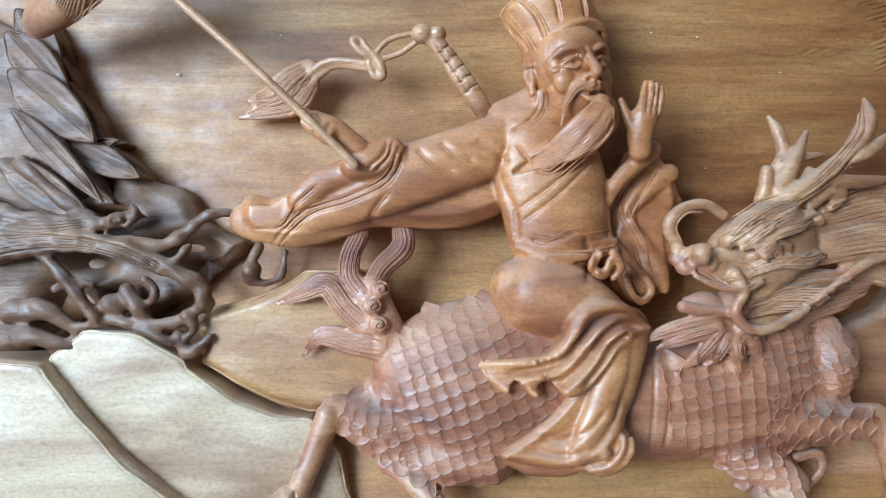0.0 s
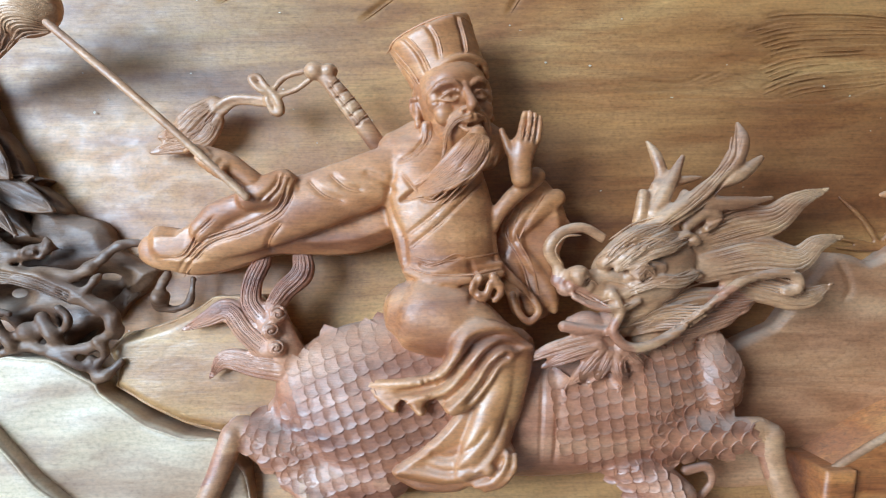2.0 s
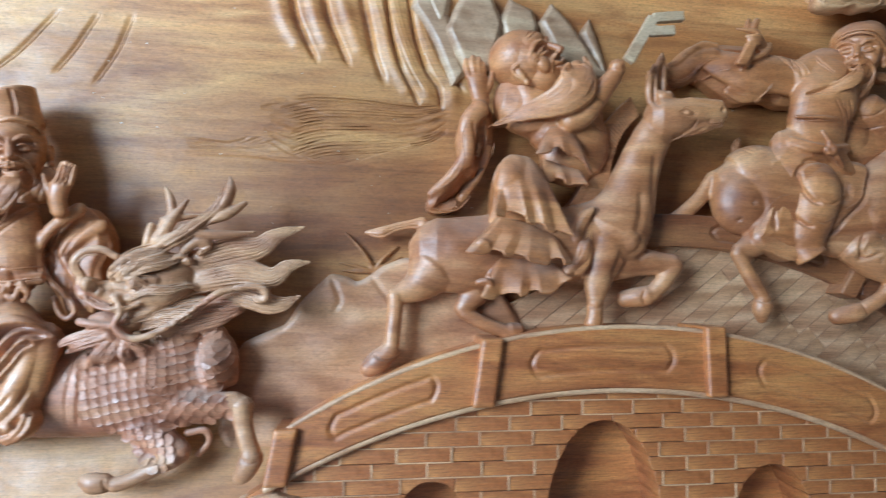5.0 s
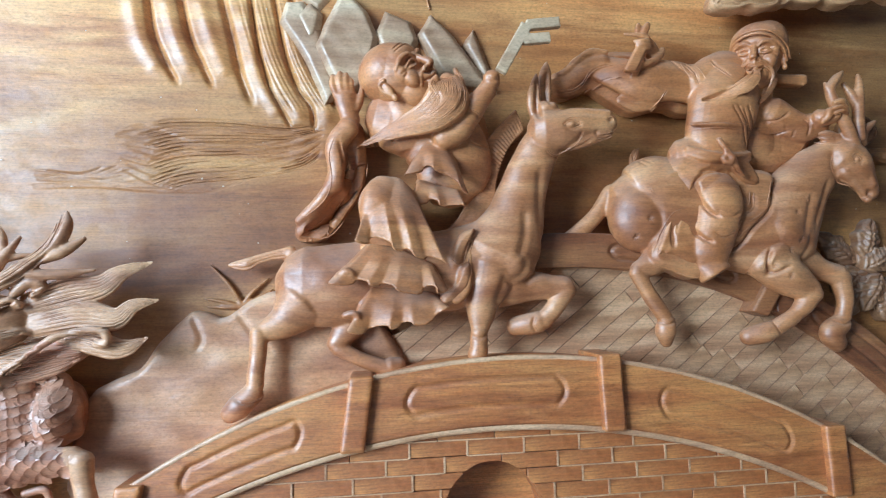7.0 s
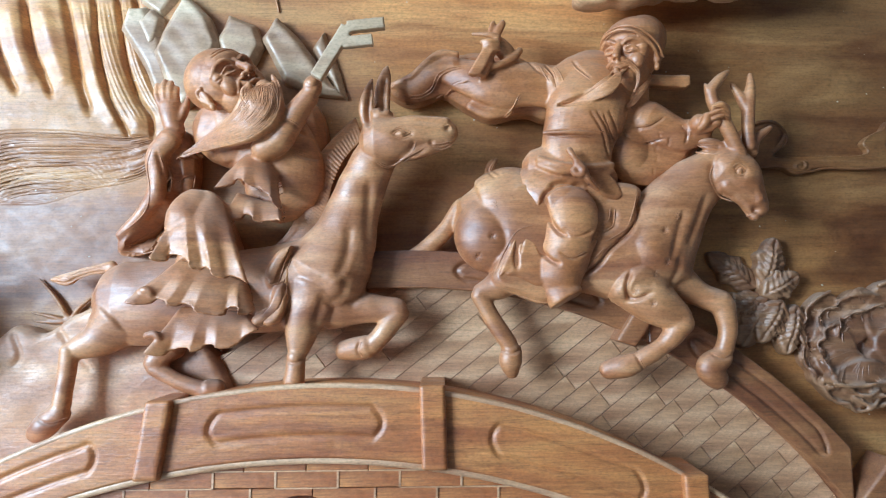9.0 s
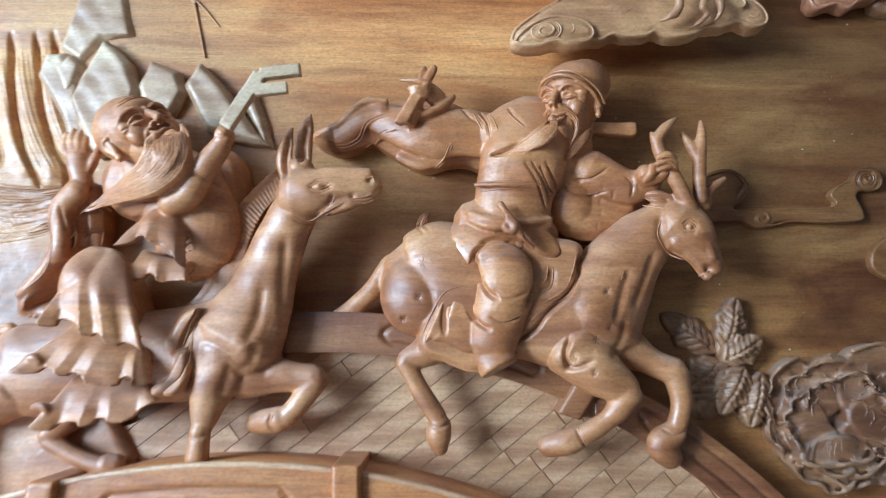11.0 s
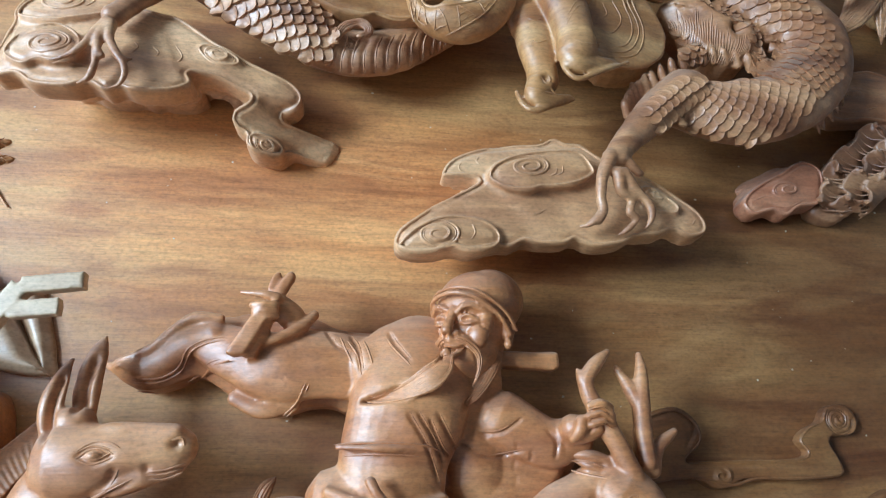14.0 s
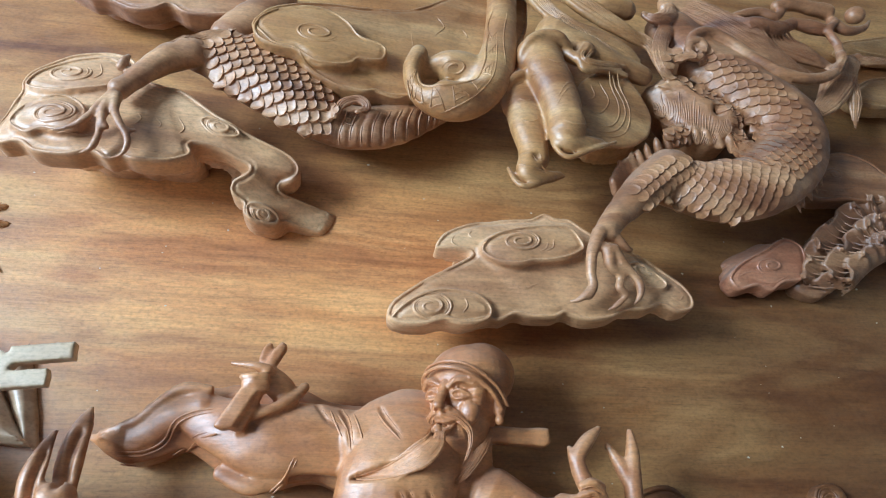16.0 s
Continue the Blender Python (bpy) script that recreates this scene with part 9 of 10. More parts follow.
cloud([(1.2128, 2.1552, 0.118), (1.2171, 2.1754, 0.118), (1.2384, 2.1984, 0.116), (1.2861, 2.2176, 0.112), (1.3518, 2.2254, 0.106), (1.4206, 2.2442, 0.1), (1.4942, 2.2983, 0.096), (1.5721, 2.327, 0.094), (1.5744, 2.2281, 0.09), (1.5136, 2.1457, 0.09), (1.4667, 2.1101, 0.092), (1.4366, 2.0969, 0.096), (1.4113, 2.0863, 0.098), (1.3864, 2.0831, 0.1), (1.3687, 2.0862, 0.102), (1.3515, 2.0804, 0.104), (1.3239, 2.0839, 0.106), (1.3065, 2.0905, 0.108), (1.2818, 2.1034, 0.11), (1.267, 2.1178, 0.112), (1.2399, 2.1236, 0.116)], 
      [[(1.2161, 2.145, 0.128), (1.2233, 2.1642, 0.13), (1.2484, 2.1822, 0.13), (1.2788, 2.1895, 0.13), (1.3104, 2.1872, 0.128), (1.3324, 2.1732, 0.126), (1.3476, 2.1542, 0.124), (1.3734, 2.1467, 0.122), (1.3809, 2.1364, 0.12), (1.3758, 2.1205, 0.12), (1.3564, 2.1157, 0.122), (1.3454, 2.1159, 0.122), (1.3376, 2.1073, 0.122), (1.3164, 2.1005, 0.124), (1.2928, 2.1024, 0.126), (1.272, 2.1137, 0.128), (1.2459, 2.1171, 0.128), (1.225, 2.1267, 0.128)]],
      [([(1.2927, 2.1468)], 0.03, 2.0, 0.55, -5, 1)],
      "yellowish carved cloud with a raised scrolled lobe", [[(1.447, 2.231), (1.4569, 2.2134), (1.4429, 2.1944)], [(1.4833, 2.2157), (1.4892, 2.204), (1.4765, 2.1915)], [(1.3236, 2.0892), (1.3512, 2.084), (1.3648, 2.0876), (1.3927, 2.0824), (1.4101, 2.0883)], [(1.4124, 2.1934), (1.4166, 2.1401), (1.4192, 2.0932)]], back=0.84)
cloud([(0.9514, 2.2805, 0.064), (0.9841, 2.2322, 0.064), (1.0137, 2.2267, 0.066), (1.045, 2.2131, 0.068), (1.073, 2.2157, 0.07), (1.092, 2.2274, 0.07), (1.1156, 2.2146, 0.07), (1.1649, 2.221, 0.07), (1.2023, 2.2446, 0.07), (1.2044, 2.3224, 0.07)], [], [], "dark brown carved cloud edge above the dragon's tail", wood_of=DRAGON_WOOD)
cloud([(1.8384, 1.8903, 0.036), (1.8492, 1.9064, 0.038), (1.8704, 1.921, 0.04), (1.8976, 1.9347, 0.042), (1.9328, 1.9546, 0.042), (1.9579, 1.9391, 0.042), (1.9457, 1.8953, 0.04), (1.9142, 1.8868, 0.04), (1.896, 1.8753, 0.038), (1.8774, 1.8814, 0.038), (1.8505, 1.875, 0.036)], [], [([(1.8989, 1.9095)], 0.022, 1.6, 0.55, 10, 1)], "reddish carved cloud tip near the fungus", [[(1.8465, 1.8906), (1.8691, 1.9002), (1.8843, 1.8963)], [(1.874, 1.8883), (1.8976, 1.8858), (1.9214, 1.8971)]], wood_of=BEAST_WOOD)
cloud([(1.9733, 2.0357, 0.05), (1.9963, 2.0707, 0.052), (2.0189, 2.0887, 0.054), (2.0612, 2.1034, 0.054), (2.0982, 2.0964, 0.052), (2.1224, 2.0799, 0.05), (2.148, 2.0437, 0.048), (2.1012, 2.02, 0.048), (2.0451, 2.0214, 0.05), (1.9987, 2.0172, 0.05)], [], [([(2.0338, 2.0596)], 0.018, 1.5, 0.6, 10, 1)], "dark carved cloud scrap behind the dragon", [[(1.9871, 2.037), (2.0211, 2.0306), (2.0718, 2.045)]], wood_of=DRAGON_WOOD)
cloud([(2.137, 2.2362, 0.042), (2.1626, 2.2637, 0.042), (2.2035, 2.2787, 0.044), (2.2932, 2.2862, 0.044), (2.2711, 2.2298, 0.042), (2.2017, 2.2151, 0.042), (2.1502, 2.2156, 0.042)], [], [], "small brown carved cloud beside the dragon's fin", [[(2.1611, 2.2454), (2.1991, 2.2626), (2.2433, 2.2662)]])
cloud([(2.1635, 2.3589, 0.036), (2.2244, 2.3785, 0.038), (2.3503, 2.4068, 0.038), (2.3253, 2.3483, 0.038), (2.2111, 2.3384, 0.036)], [], [], "small brown carved cloud at the dragon's head")

# ---- the dragon ----
c = Clay()
c.tube([(1.1485, 2.1192, 0.1, 0.0206), (1.1223, 2.1004, 0.104, 0.0181), (1.1052, 2.0764, 0.108, 0.0144), (1.0917, 2.052, 0.112, 0.0122), (1.0833, 2.0357, 0.116, 0.0126)], flat=0.9)
c.tubes([(1.0827, 2.0254, 0.122, 0.0068), (1.0745, 2.0083, 0.124, 0.0049), (1.0678, 1.9935, 0.124, 0.0042), (1.0575, 1.9818, 0.122, 0.0036), (1.0421, 1.974, 0.12, 0.0021), (1.0308, 1.972, 0.118, 0.0009)], [(1.0841, 2.0222, 0.124, 0.0062), (1.0802, 2.0011, 0.126, 0.0042), (1.0814, 1.986, 0.126, 0.0039), (1.0871, 1.9777, 0.124, 0.003)], [(1.0822, 2.0174, 0.122, 0.0049), (1.0793, 1.9873, 0.124, 0.0042), (1.0803, 1.968, 0.122, 0.0039), (1.0754, 1.9535, 0.119, 0.003), (1.065, 1.9481, 0.117, 0.0015)], [(1.0878, 2.0211, 0.124, 0.0068), (1.0914, 1.9995, 0.126, 0.0049), (1.1, 1.9836, 0.126, 0.0045), (1.1088, 1.9712, 0.124, 0.0042), (1.1105, 1.9588, 0.121, 0.0036), (1.1038, 1.9479, 0.117, 0.0024), (1.0867, 1.9453, 0.114, 0.001)], [(1.1036, 1.9796, 0.124, 0.003), (1.1136, 1.9778, 0.122, 0.0024), (1.1153, 1.981, 0.122, 0.0012)], [(1.0786, 2.0684, 0.116, 0.0051), (1.083, 2.0792, 0.118, 0.0045), (1.0863, 2.0866, 0.118, 0.002)])
c.lock([(1.1222, 2.1149, 0.104, 0.0061), (1.1305, 2.129, 0.106, 0.0048), (1.141, 2.1439, 0.106, 0.0014)], 0.7, 3)
c.lock([(1.1395, 2.1194, 0.104, 0.0061), (1.152, 2.1359, 0.108, 0.0062), (1.1696, 2.1442, 0.11, 0.0048), (1.1953, 2.1539, 0.112, 0.0014)], 0.7, 4)
c.lock([(1.1507, 2.1305, 0.104, 0.0055), (1.1649, 2.138, 0.108, 0.0055), (1.19, 2.134, 0.112, 0.0014)], 0.7, 3)
c.tube([(1.1393, 2.1338, 0.084, 0.024), (1.1809, 2.1277, 0.084, 0.0382), (1.2315, 2.104, 0.082, 0.0438), (1.2822, 2.0748, 0.076, 0.0395), (1.3178, 2.0605, 0.066, 0.0328)], flat=0.7)
c.tube([(1.1702, 2.1844, 0.07, 0.0222), (1.2005, 2.225, 0.066, 0.026), (1.2325, 2.2703, 0.06, 0.0238)], flat=0.7)
c.tube([(1.2955, 2.0717, 0.06, 0.0331), (1.3392, 2.0563, 0.062, 0.0301), (1.3891, 2.0659, 0.062, 0.0291), (1.4412, 2.1024, 0.056, 0.0257), (1.4731, 2.1262, 0.05, 0.0201)], flat=0.8)
c.lock([(1.3209, 2.0453, 0.096, 0.0055), (1.3294, 2.0613, 0.1, 0.0062), (1.348, 2.0691, 0.102, 0.0062), (1.3595, 2.0582, 0.102, 0.0048), (1.3463, 2.0495, 0.102, 0.0027)], 0.8, 2)
c.tube([(1.7493, 2.0077, 0.1, 0.0303), (1.7061, 1.974, 0.106, 0.0251), (1.6707, 1.938, 0.112, 0.0188), (1.6483, 1.9125, 0.118, 0.015), (1.6353, 1.8944, 0.122, 0.0141)], flat=0.85)
c.tubes([(1.6269, 1.893, 0.126, 0.0089), (1.6139, 1.865, 0.126, 0.0068), (1.6104, 1.8423, 0.124, 0.0058), (1.6119, 1.8279, 0.122, 0.0061), (1.6055, 1.8166, 0.118, 0.0055)], [(1.605, 1.8184, 0.12, 0.0048), (1.5942, 1.8116, 0.116, 0.0033), (1.584, 1.8114, 0.112, 0.0009)], [(1.6333, 1.872, 0.126, 0.0082), (1.6348, 1.8531, 0.122, 0.0056), (1.6478, 1.8444, 0.116, 0.005), (1.6453, 1.8314, 0.114, 0.005), (1.6538, 1.8242, 0.11, 0.0041), (1.6432, 1.8132, 0.106, 0.0028), (1.6307, 1.8061, 0.102, 0.0009)], [(1.6386, 1.8724, 0.126, 0.0075), (1.6517, 1.8556, 0.122, 0.0056), (1.6651, 1.8418, 0.118, 0.005), (1.6697, 1.832, 0.116, 0.005), (1.6683, 1.8215, 0.112, 0.0037), (1.6616, 1.8128, 0.106, 0.0011)], [(1.6467, 1.8895, 0.122, 0.0064), (1.6602, 1.8781, 0.118, 0.0045), (1.6665, 1.8781, 0.116, 0.0026)], [(1.6426, 1.8523, 0.122, 0.0031), (1.6532, 1.847, 0.12, 0.0031), (1.6575, 1.8524, 0.118, 0.0013)])
c.tube([(1.8071, 2.292, 0.076, 0.0382), (1.8449, 2.2221, 0.082, 0.0436), (1.9014, 2.1663, 0.086, 0.0476), (1.9477, 2.1186, 0.088, 0.0499), (1.9405, 2.0588, 0.088, 0.0483), (1.8819, 2.0055, 0.09, 0.0448), (1.811, 1.9844, 0.092, 0.0421), (1.7495, 1.9889, 0.092, 0.0331), (1.7149, 1.9947, 0.086, 0.0231)], flat=0.72)
# the combed under-fin
c.slab([(1.7475, 2.1519, 0.092, 0.0008), (1.7549, 2.1619, 0.098, 0.0008), (1.7837, 2.1729, 0.104, 0.0008), (1.8173, 2.1409, 0.108, 0.0008), (1.8582, 2.1241, 0.108, 0.0008), (1.8663, 2.093, 0.104, 0.0008), (1.8432, 2.0663, 0.098, 0.0008), (1.8021, 2.0662, 0.092, 0.0008), (1.7714, 2.1045, 0.09, 0.0008)], -0.05, 0.0, 0.012)
# hair along the belly, elbow and back
for i in range(16):
    (x, z) = curve([(1.674, 1.981), (1.6882, 2.0047), (1.7152, 2.0269), (1.7606, 2.0574), (1.8051, 2.0737), (1.8541, 2.0677)], 6)[i * 2]
    c.tube([(x, z - 0.006, 0.085, 0.006), (x - 0.006, z + 0.005, 0.094, 0.0045), (x - 0.002 - 0.008 * random.random(), z + 0.011 + 0.006 * random.random(), 0.094, 0.0012)])
for i in range(17):
    (x, z) = curve([(1.9845, 2.2025), (2.0022, 2.1609), (2.0043, 2.1088), (1.9895, 2.0623), (1.9576, 2.0166), (1.9125, 1.9792)], 6)[min(int(i * 1.8), 30)]
    c.tube([(x - 0.006, z, 0.07, 0.006), (x + 0.004, z - 0.004, 0.08, 0.0045), (x + 0.008, z - 0.02, 0.078, 0.0012)])
for i in range(16):
    (x, z) = curve([(1.33, 2.0898), (1.3663, 2.0925), (1.403, 2.1029), (1.4485, 2.1292)], 7)[min(int(i * 1.4), 21)]
    c.tube([(x, z, 0.07, 0.005), (x + 0.003, z + 0.01, 0.084, 0.004), (x + 0.009, z + 0.02 + 0.004 * random.random(), 0.086, 0.0012)])
# whisker, fins, ear and jaw at the head
c.tube([(1.8224, 2.2092, 0.112, 0.0056), (1.8314, 2.2151, 0.114, 0.0065), (1.8289, 2.228, 0.114, 0.0065), (1.8139, 2.2234, 0.114, 0.0065), (1.8048, 2.2046, 0.114, 0.0064), (1.8113, 2.1948, 0.114, 0.0064), (1.8261, 2.1992, 0.114, 0.0056)], seg=14)
c.tube([(1.8095, 2.2182, 0.112, 0.0065), (1.821, 2.2401, 0.114, 0.0065), (1.8474, 2.2511, 0.114, 0.007), (1.8773, 2.2398, 0.112, 0.0074), (1.8986, 2.2208, 0.112, 0.0074), (1.9383, 2.1916, 0.112, 0.0081), (1.9828, 2.1806, 0.112, 0.0082), (2.0262, 2.1932, 0.112, 0.0079), (2.0556, 2.2217, 0.112, 0.0076), (2.0645, 2.2571, 0.11, 0.0069), (2.0607, 2.293, 0.108, 0.0061), (2.0821, 2.3171, 0.106, 0.0054)])
c.lock([(1.8208, 2.3344, 0.084, 0.03), (1.8748, 2.2979, 0.092, 0.0347), (1.9275, 2.2549, 0.096, 0.0324), (1.9864, 2.2218, 0.092, 0.017), (2.0273, 2.2175, 0.086, 0.0069)], 0.45, 13)
c.lock([(1.9471, 2.2961, 0.082, 0.0124), (1.9868, 2.2742, 0.086, 0.021), (2.0324, 2.2594, 0.084, 0.0193), (2.0731, 2.25, 0.078, 0.0071)], 0.45, 8)
c.lock([(2.1265, 2.2734, 0.084, 0.0072), (2.095, 2.2455, 0.086, 0.0176), (2.0655, 2.2065, 0.084, 0.0241), (2.0386, 2.1696, 0.078, 0.0169), (2.0034, 2.1408, 0.07, 0.0033)], 0.5, 8)
c.lock([(2.0969, 2.2374, 0.08, 0.0088), (2.0926, 2.1875, 0.078, 0.0121), (2.087, 2.1391, 0.066, 0.0025)], 0.5, 4)
c.lock([(2.107, 2.261, 0.084, 0.0089), (2.1442, 2.2664, 0.084, 0.009), (2.2129, 2.2755, 0.08, 0.0055)], 0.5, 3)
c.lock([(1.7559, 2.2814, 0.104, 0.0067), (1.7712, 2.2725, 0.106, 0.01), (1.7933, 2.2807, 0.104, 0.0117), (1.8057, 2.311, 0.098, 0.0103)], 0.7, 5)
c.lock([(1.7883, 2.2633, 0.1, 0.0117), (1.7662, 2.2123, 0.108, 0.0129), (1.7661, 2.1749, 0.108, 0.0126), (1.7778, 2.1593, 0.102, 0.0055)], 0.45, 6)
c.tubes([(1.9852, 2.3378, 0.104, 0.0089), (2.0136, 2.3455, 0.106, 0.0107), (2.0427, 2.343, 0.106, 0.0108), (2.0787, 2.3413, 0.104, 0.0126)], [(1.9235, 2.2853, 0.1, 0.0155), (1.9408, 2.2886, 0.104, 0.0138), (1.9726, 2.2888, 0.102, 0.0122), (2.006, 2.3061, 0.1, 0.0088)], [(1.912, 2.3097, 0.098, 0.007), (1.9509, 2.3217, 0.102, 0.0079), (1.9785, 2.3143, 0.104, 0.007), (2.0038, 2.341, 0.104, 0.0054)], [(2.0808, 2.3234, 0.1, 0.009), (2.1061, 2.3088, 0.1, 0.0081), (2.1412, 2.3229, 0.098, 0.0055), (2.1607, 2.3435, 0.096, 0.0018)], [(2.0076, 2.3112, 0.1, 0.0088), (2.0427, 2.3026, 0.102, 0.0106), (2.0673, 2.2992, 0.102, 0.0089)])
c.blob([(2.142, 2.3577, 0.092)], 0.016, 0.015, 0.014)
k = c.bake(0.0023, 1)
k.bulge([(1.8368, 2.1137)], 0.007, 0.008, -0.016).bulge([(1.8689, 2.0316)], 0.007, 0.009, -0.008).bulge([(2.13, 2.3362)], 0.005, 0.004, -0.008)
k.rough(0.015, 0.0005)
k.sense()
k.mail([(1.1566, 2.1105), (1.1661, 2.1323), (1.1881, 2.1549), (1.2129, 2.1727), (1.25, 2.1494), (1.295, 2.1071), (1.3245, 2.0557), (1.323, 2.0198), (1.3042, 1.9948), (1.275, 2.0027), (1.2316, 2.0237), (1.2009, 2.0414), (1.1765, 2.0655), (1.1593, 2.0858)], [(1.1553, 2.1103), (1.2249, 2.0774), (1.3148, 2.0247)], 0.0165, 0.0034, lo=0.07, wide=0.075)
k.mail([(1.7688, 2.2017), (1.8027, 2.2221), (1.8415, 2.2128), (1.9017, 2.1809), (1.9532, 2.118), (1.9587, 2.0496), (1.9227, 2.0062), (1.883, 2.0162), (1.8537, 2.0381), (1.8551, 2.0807), (1.8424, 2.1157), (1.8071, 2.1428), (1.7699, 2.1641)], [(1.7863, 2.2044), (1.835, 2.1735), (1.8849, 2.1342), (1.9146, 2.0888), (1.9063, 2.0186)], 0.0165, 0.0028, lo=0.07, wide=0.075)
k.mail([(1.6653, 1.9707), (1.6924, 1.9948), (1.7395, 2.0082), (1.8182, 2.0165), (1.8568, 2.0135), (1.9003, 1.9987), (1.8729, 1.959), (1.819, 1.9286), (1.7573, 1.9158), (1.7089, 1.9241), (1.6764, 1.9414)], [(1.6652, 1.961), (1.7231, 1.9616), (1.7905, 1.9646), (1.8953, 2.0087)], 0.0165, 0.0028, lo=0.085, wide=0.07)
k.mail([(1.7518, 2.1195), (1.7742, 2.1122), (1.7873, 2.0841), (1.779, 2.0593), (1.7502, 2.0637), (1.7422, 2.0936)], [(1.7518, 2.1195), (1.7758, 2.0684)], 0.014, 0.003, lo=0.004)
line = curve([(1.3191, 2.05), (1.3597, 2.0612), (1.4015, 2.0736), (1.4446, 2.0957), (1.467, 2.11)], 6)
for i in range(0, 24, 2):
    x, z = line[i]
    k.cut([(x, z), (x - 0.008, z - 0.022), (x - 0.006, z - 0.05)], 0.0018, -0.003, lo=0.02)
    k.thread([(x + 0.002, z + 0.002), (x - 0.006, z - 0.022), (x - 0.004, z - 0.05)], 0.0013, lo=0.02)
rim_a, rim_b = curve([(1.7379, 2.1339), (1.762, 2.1533), (1.7881, 2.1591), (1.8167, 2.1366), (1.8482, 2.1208), (1.854, 2.0903)], 8), curve([(1.7489, 2.1338), (1.7638, 2.1031), (1.7829, 2.0767), (1.8005, 2.0637), (1.8252, 2.0646), (1.8462, 2.0765)], 8)
for i in range(0, 41, 1):
    a, b = rim_a[i], rim_b[i]
    q = random.uniform(0.15, 0.45)
    k.thread([a * (1 - q) + b * q, a * 0.35 + b * 0.65 + np.array((0.003, 0)), b], random.uniform(0.0008, 0.0014))
k.coil([(1.3382, 2.0497)], 0.011, 1.3, 0.0013, squash=0.7)
k.coil([(1.8721, 2.0347)], 0.016, 1.4, 0.0016, squash=1.3)
k.threads(0.0012, [(1.8609, 2.0666), (1.8469, 2.0374), (1.8532, 2.0184)], [(1.8711, 2.0678), (1.8557, 2.0402), (1.8605, 2.0156)], [(1.9007, 2.0432), (1.8904, 2.0186), (1.8735, 2.0046)], [(1.7761, 2.0355), (1.7902, 2.0281), (1.8153, 2.0344), (1.833, 2.0255)], [(1.7586, 2.0265), (1.7842, 2.0186), (1.8168, 2.0238)], [(1.9183, 2.2722), (1.939, 2.2803), (1.9518, 2.2731)], [(1.9097, 2.2569), (1.9336, 2.2608), (1.9581, 2.2624)])
for i in range(9):
    k.thread([p for p in curve([(1.8213, 2.3535), (1.8837, 2.3148), (1.94, 2.2761), (1.9835, 2.2307), (2.0137, 2.207)], 4)[:, :2] + np.array((i * 0.0045 - 0.012, 0.013 - i * 0.004))], 0.0011, lo=0.05)
k.done("carved_dragon", DRAGON_WOOD, "brown carved wooden scaled dragon winding among the clouds", "carving")

# ---- the rider on the dragon: legs, shoes and robe ----
c = Clay()
c.tube([(1.5776, 2.1602, 0.118, 0.0314), (1.5858, 2.1223, 0.126, 0.0283), (1.5957, 2.0825, 0.13, 0.0255), (1.6002, 2.0474, 0.132, 0.0235), (1.6005, 2.0233, 0.132, 0.0232)], flat=0.85)
c.tube([(1.5477, 2.1387, 0.092, 0.0287), (1.5546, 2.0986, 0.1, 0.0257), (1.5587, 2.0528, 0.106, 0.0220), (1.5626, 2.0167, 0.108, 0.0194), (1.5631, 1.9966, 0.108, 0.0192)], flat=0.85)
# trouser hems: flared bands round the knees
c.tube([(1.5571, 2.1334, 0.118, 0.0059), (1.5535, 2.1467, 0.13, 0.0066), (1.5626, 2.1617, 0.14, 0.0066), (1.5806, 2.1724, 0.144, 0.0066), (1.6025, 2.1720, 0.142, 0.0066), (1.6175, 2.1664, 0.132, 0.0060)], seg=14)
c.tube([(1.5350, 2.0728, 0.1, 0.0043), (1.5292, 2.0894, 0.11, 0.0057), (1.5353, 2.1056, 0.12, 0.0057), (1.5514, 2.1174, 0.124, 0.0058), (1.5697, 2.1197, 0.118, 0.0051)], seg=14)
c.tube([(1.6060, 2.2101, 0.112, 0.0311), (1.6456, 2.1867, 0.112, 0.0278), (1.6869, 2.1737, 0.106, 0.0218), (1.7397, 2.1658, 0.096, 0.0158)], flat=0.7)
c.tube([(1.6147, 2.1659, 0.126, 0.0075), (1.6305, 2.1444, 0.132, 0.0066), (1.6367, 2.1316, 0.132, 0.0066), (1.6666, 2.1415, 0.126, 0.0060), (1.7000, 2.1419, 0.118, 0.0045)], flat=0.8)
# shoes, their soles and scrolled toes
c.tube([(1.5922, 2.0257, 0.132, 0.0177), (1.5984, 2.0097, 0.134, 0.0148), (1.6213, 2.0119, 0.13, 0.0102), (1.6487, 2.0227, 0.122, 0.0049)], flat=0.85)
c.tube([(1.5812, 2.0257, 0.126, 0.0027), (1.5832, 1.9981, 0.134, 0.0033), (1.5978, 1.9851, 0.136, 0.0033), (1.6309, 2.0031, 0.132, 0.0034), (1.6667, 2.0247, 0.122, 0.0028)])
c.tube([(1.5580, 1.9899, 0.112, 0.0170), (1.5520, 1.9732, 0.114, 0.0127), (1.5710, 1.9714, 0.11, 0.0088), (1.5973, 1.9843, 0.102, 0.0041)], flat=0.85)
c.tube([(1.5310, 1.9831, 0.106, 0.0027), (1.5347, 1.9619, 0.114, 0.0033), (1.5458, 1.9523, 0.116, 0.0039), (1.5682, 1.9617, 0.112, 0.0033), (1.6013, 1.9814, 0.102, 0.0028)])
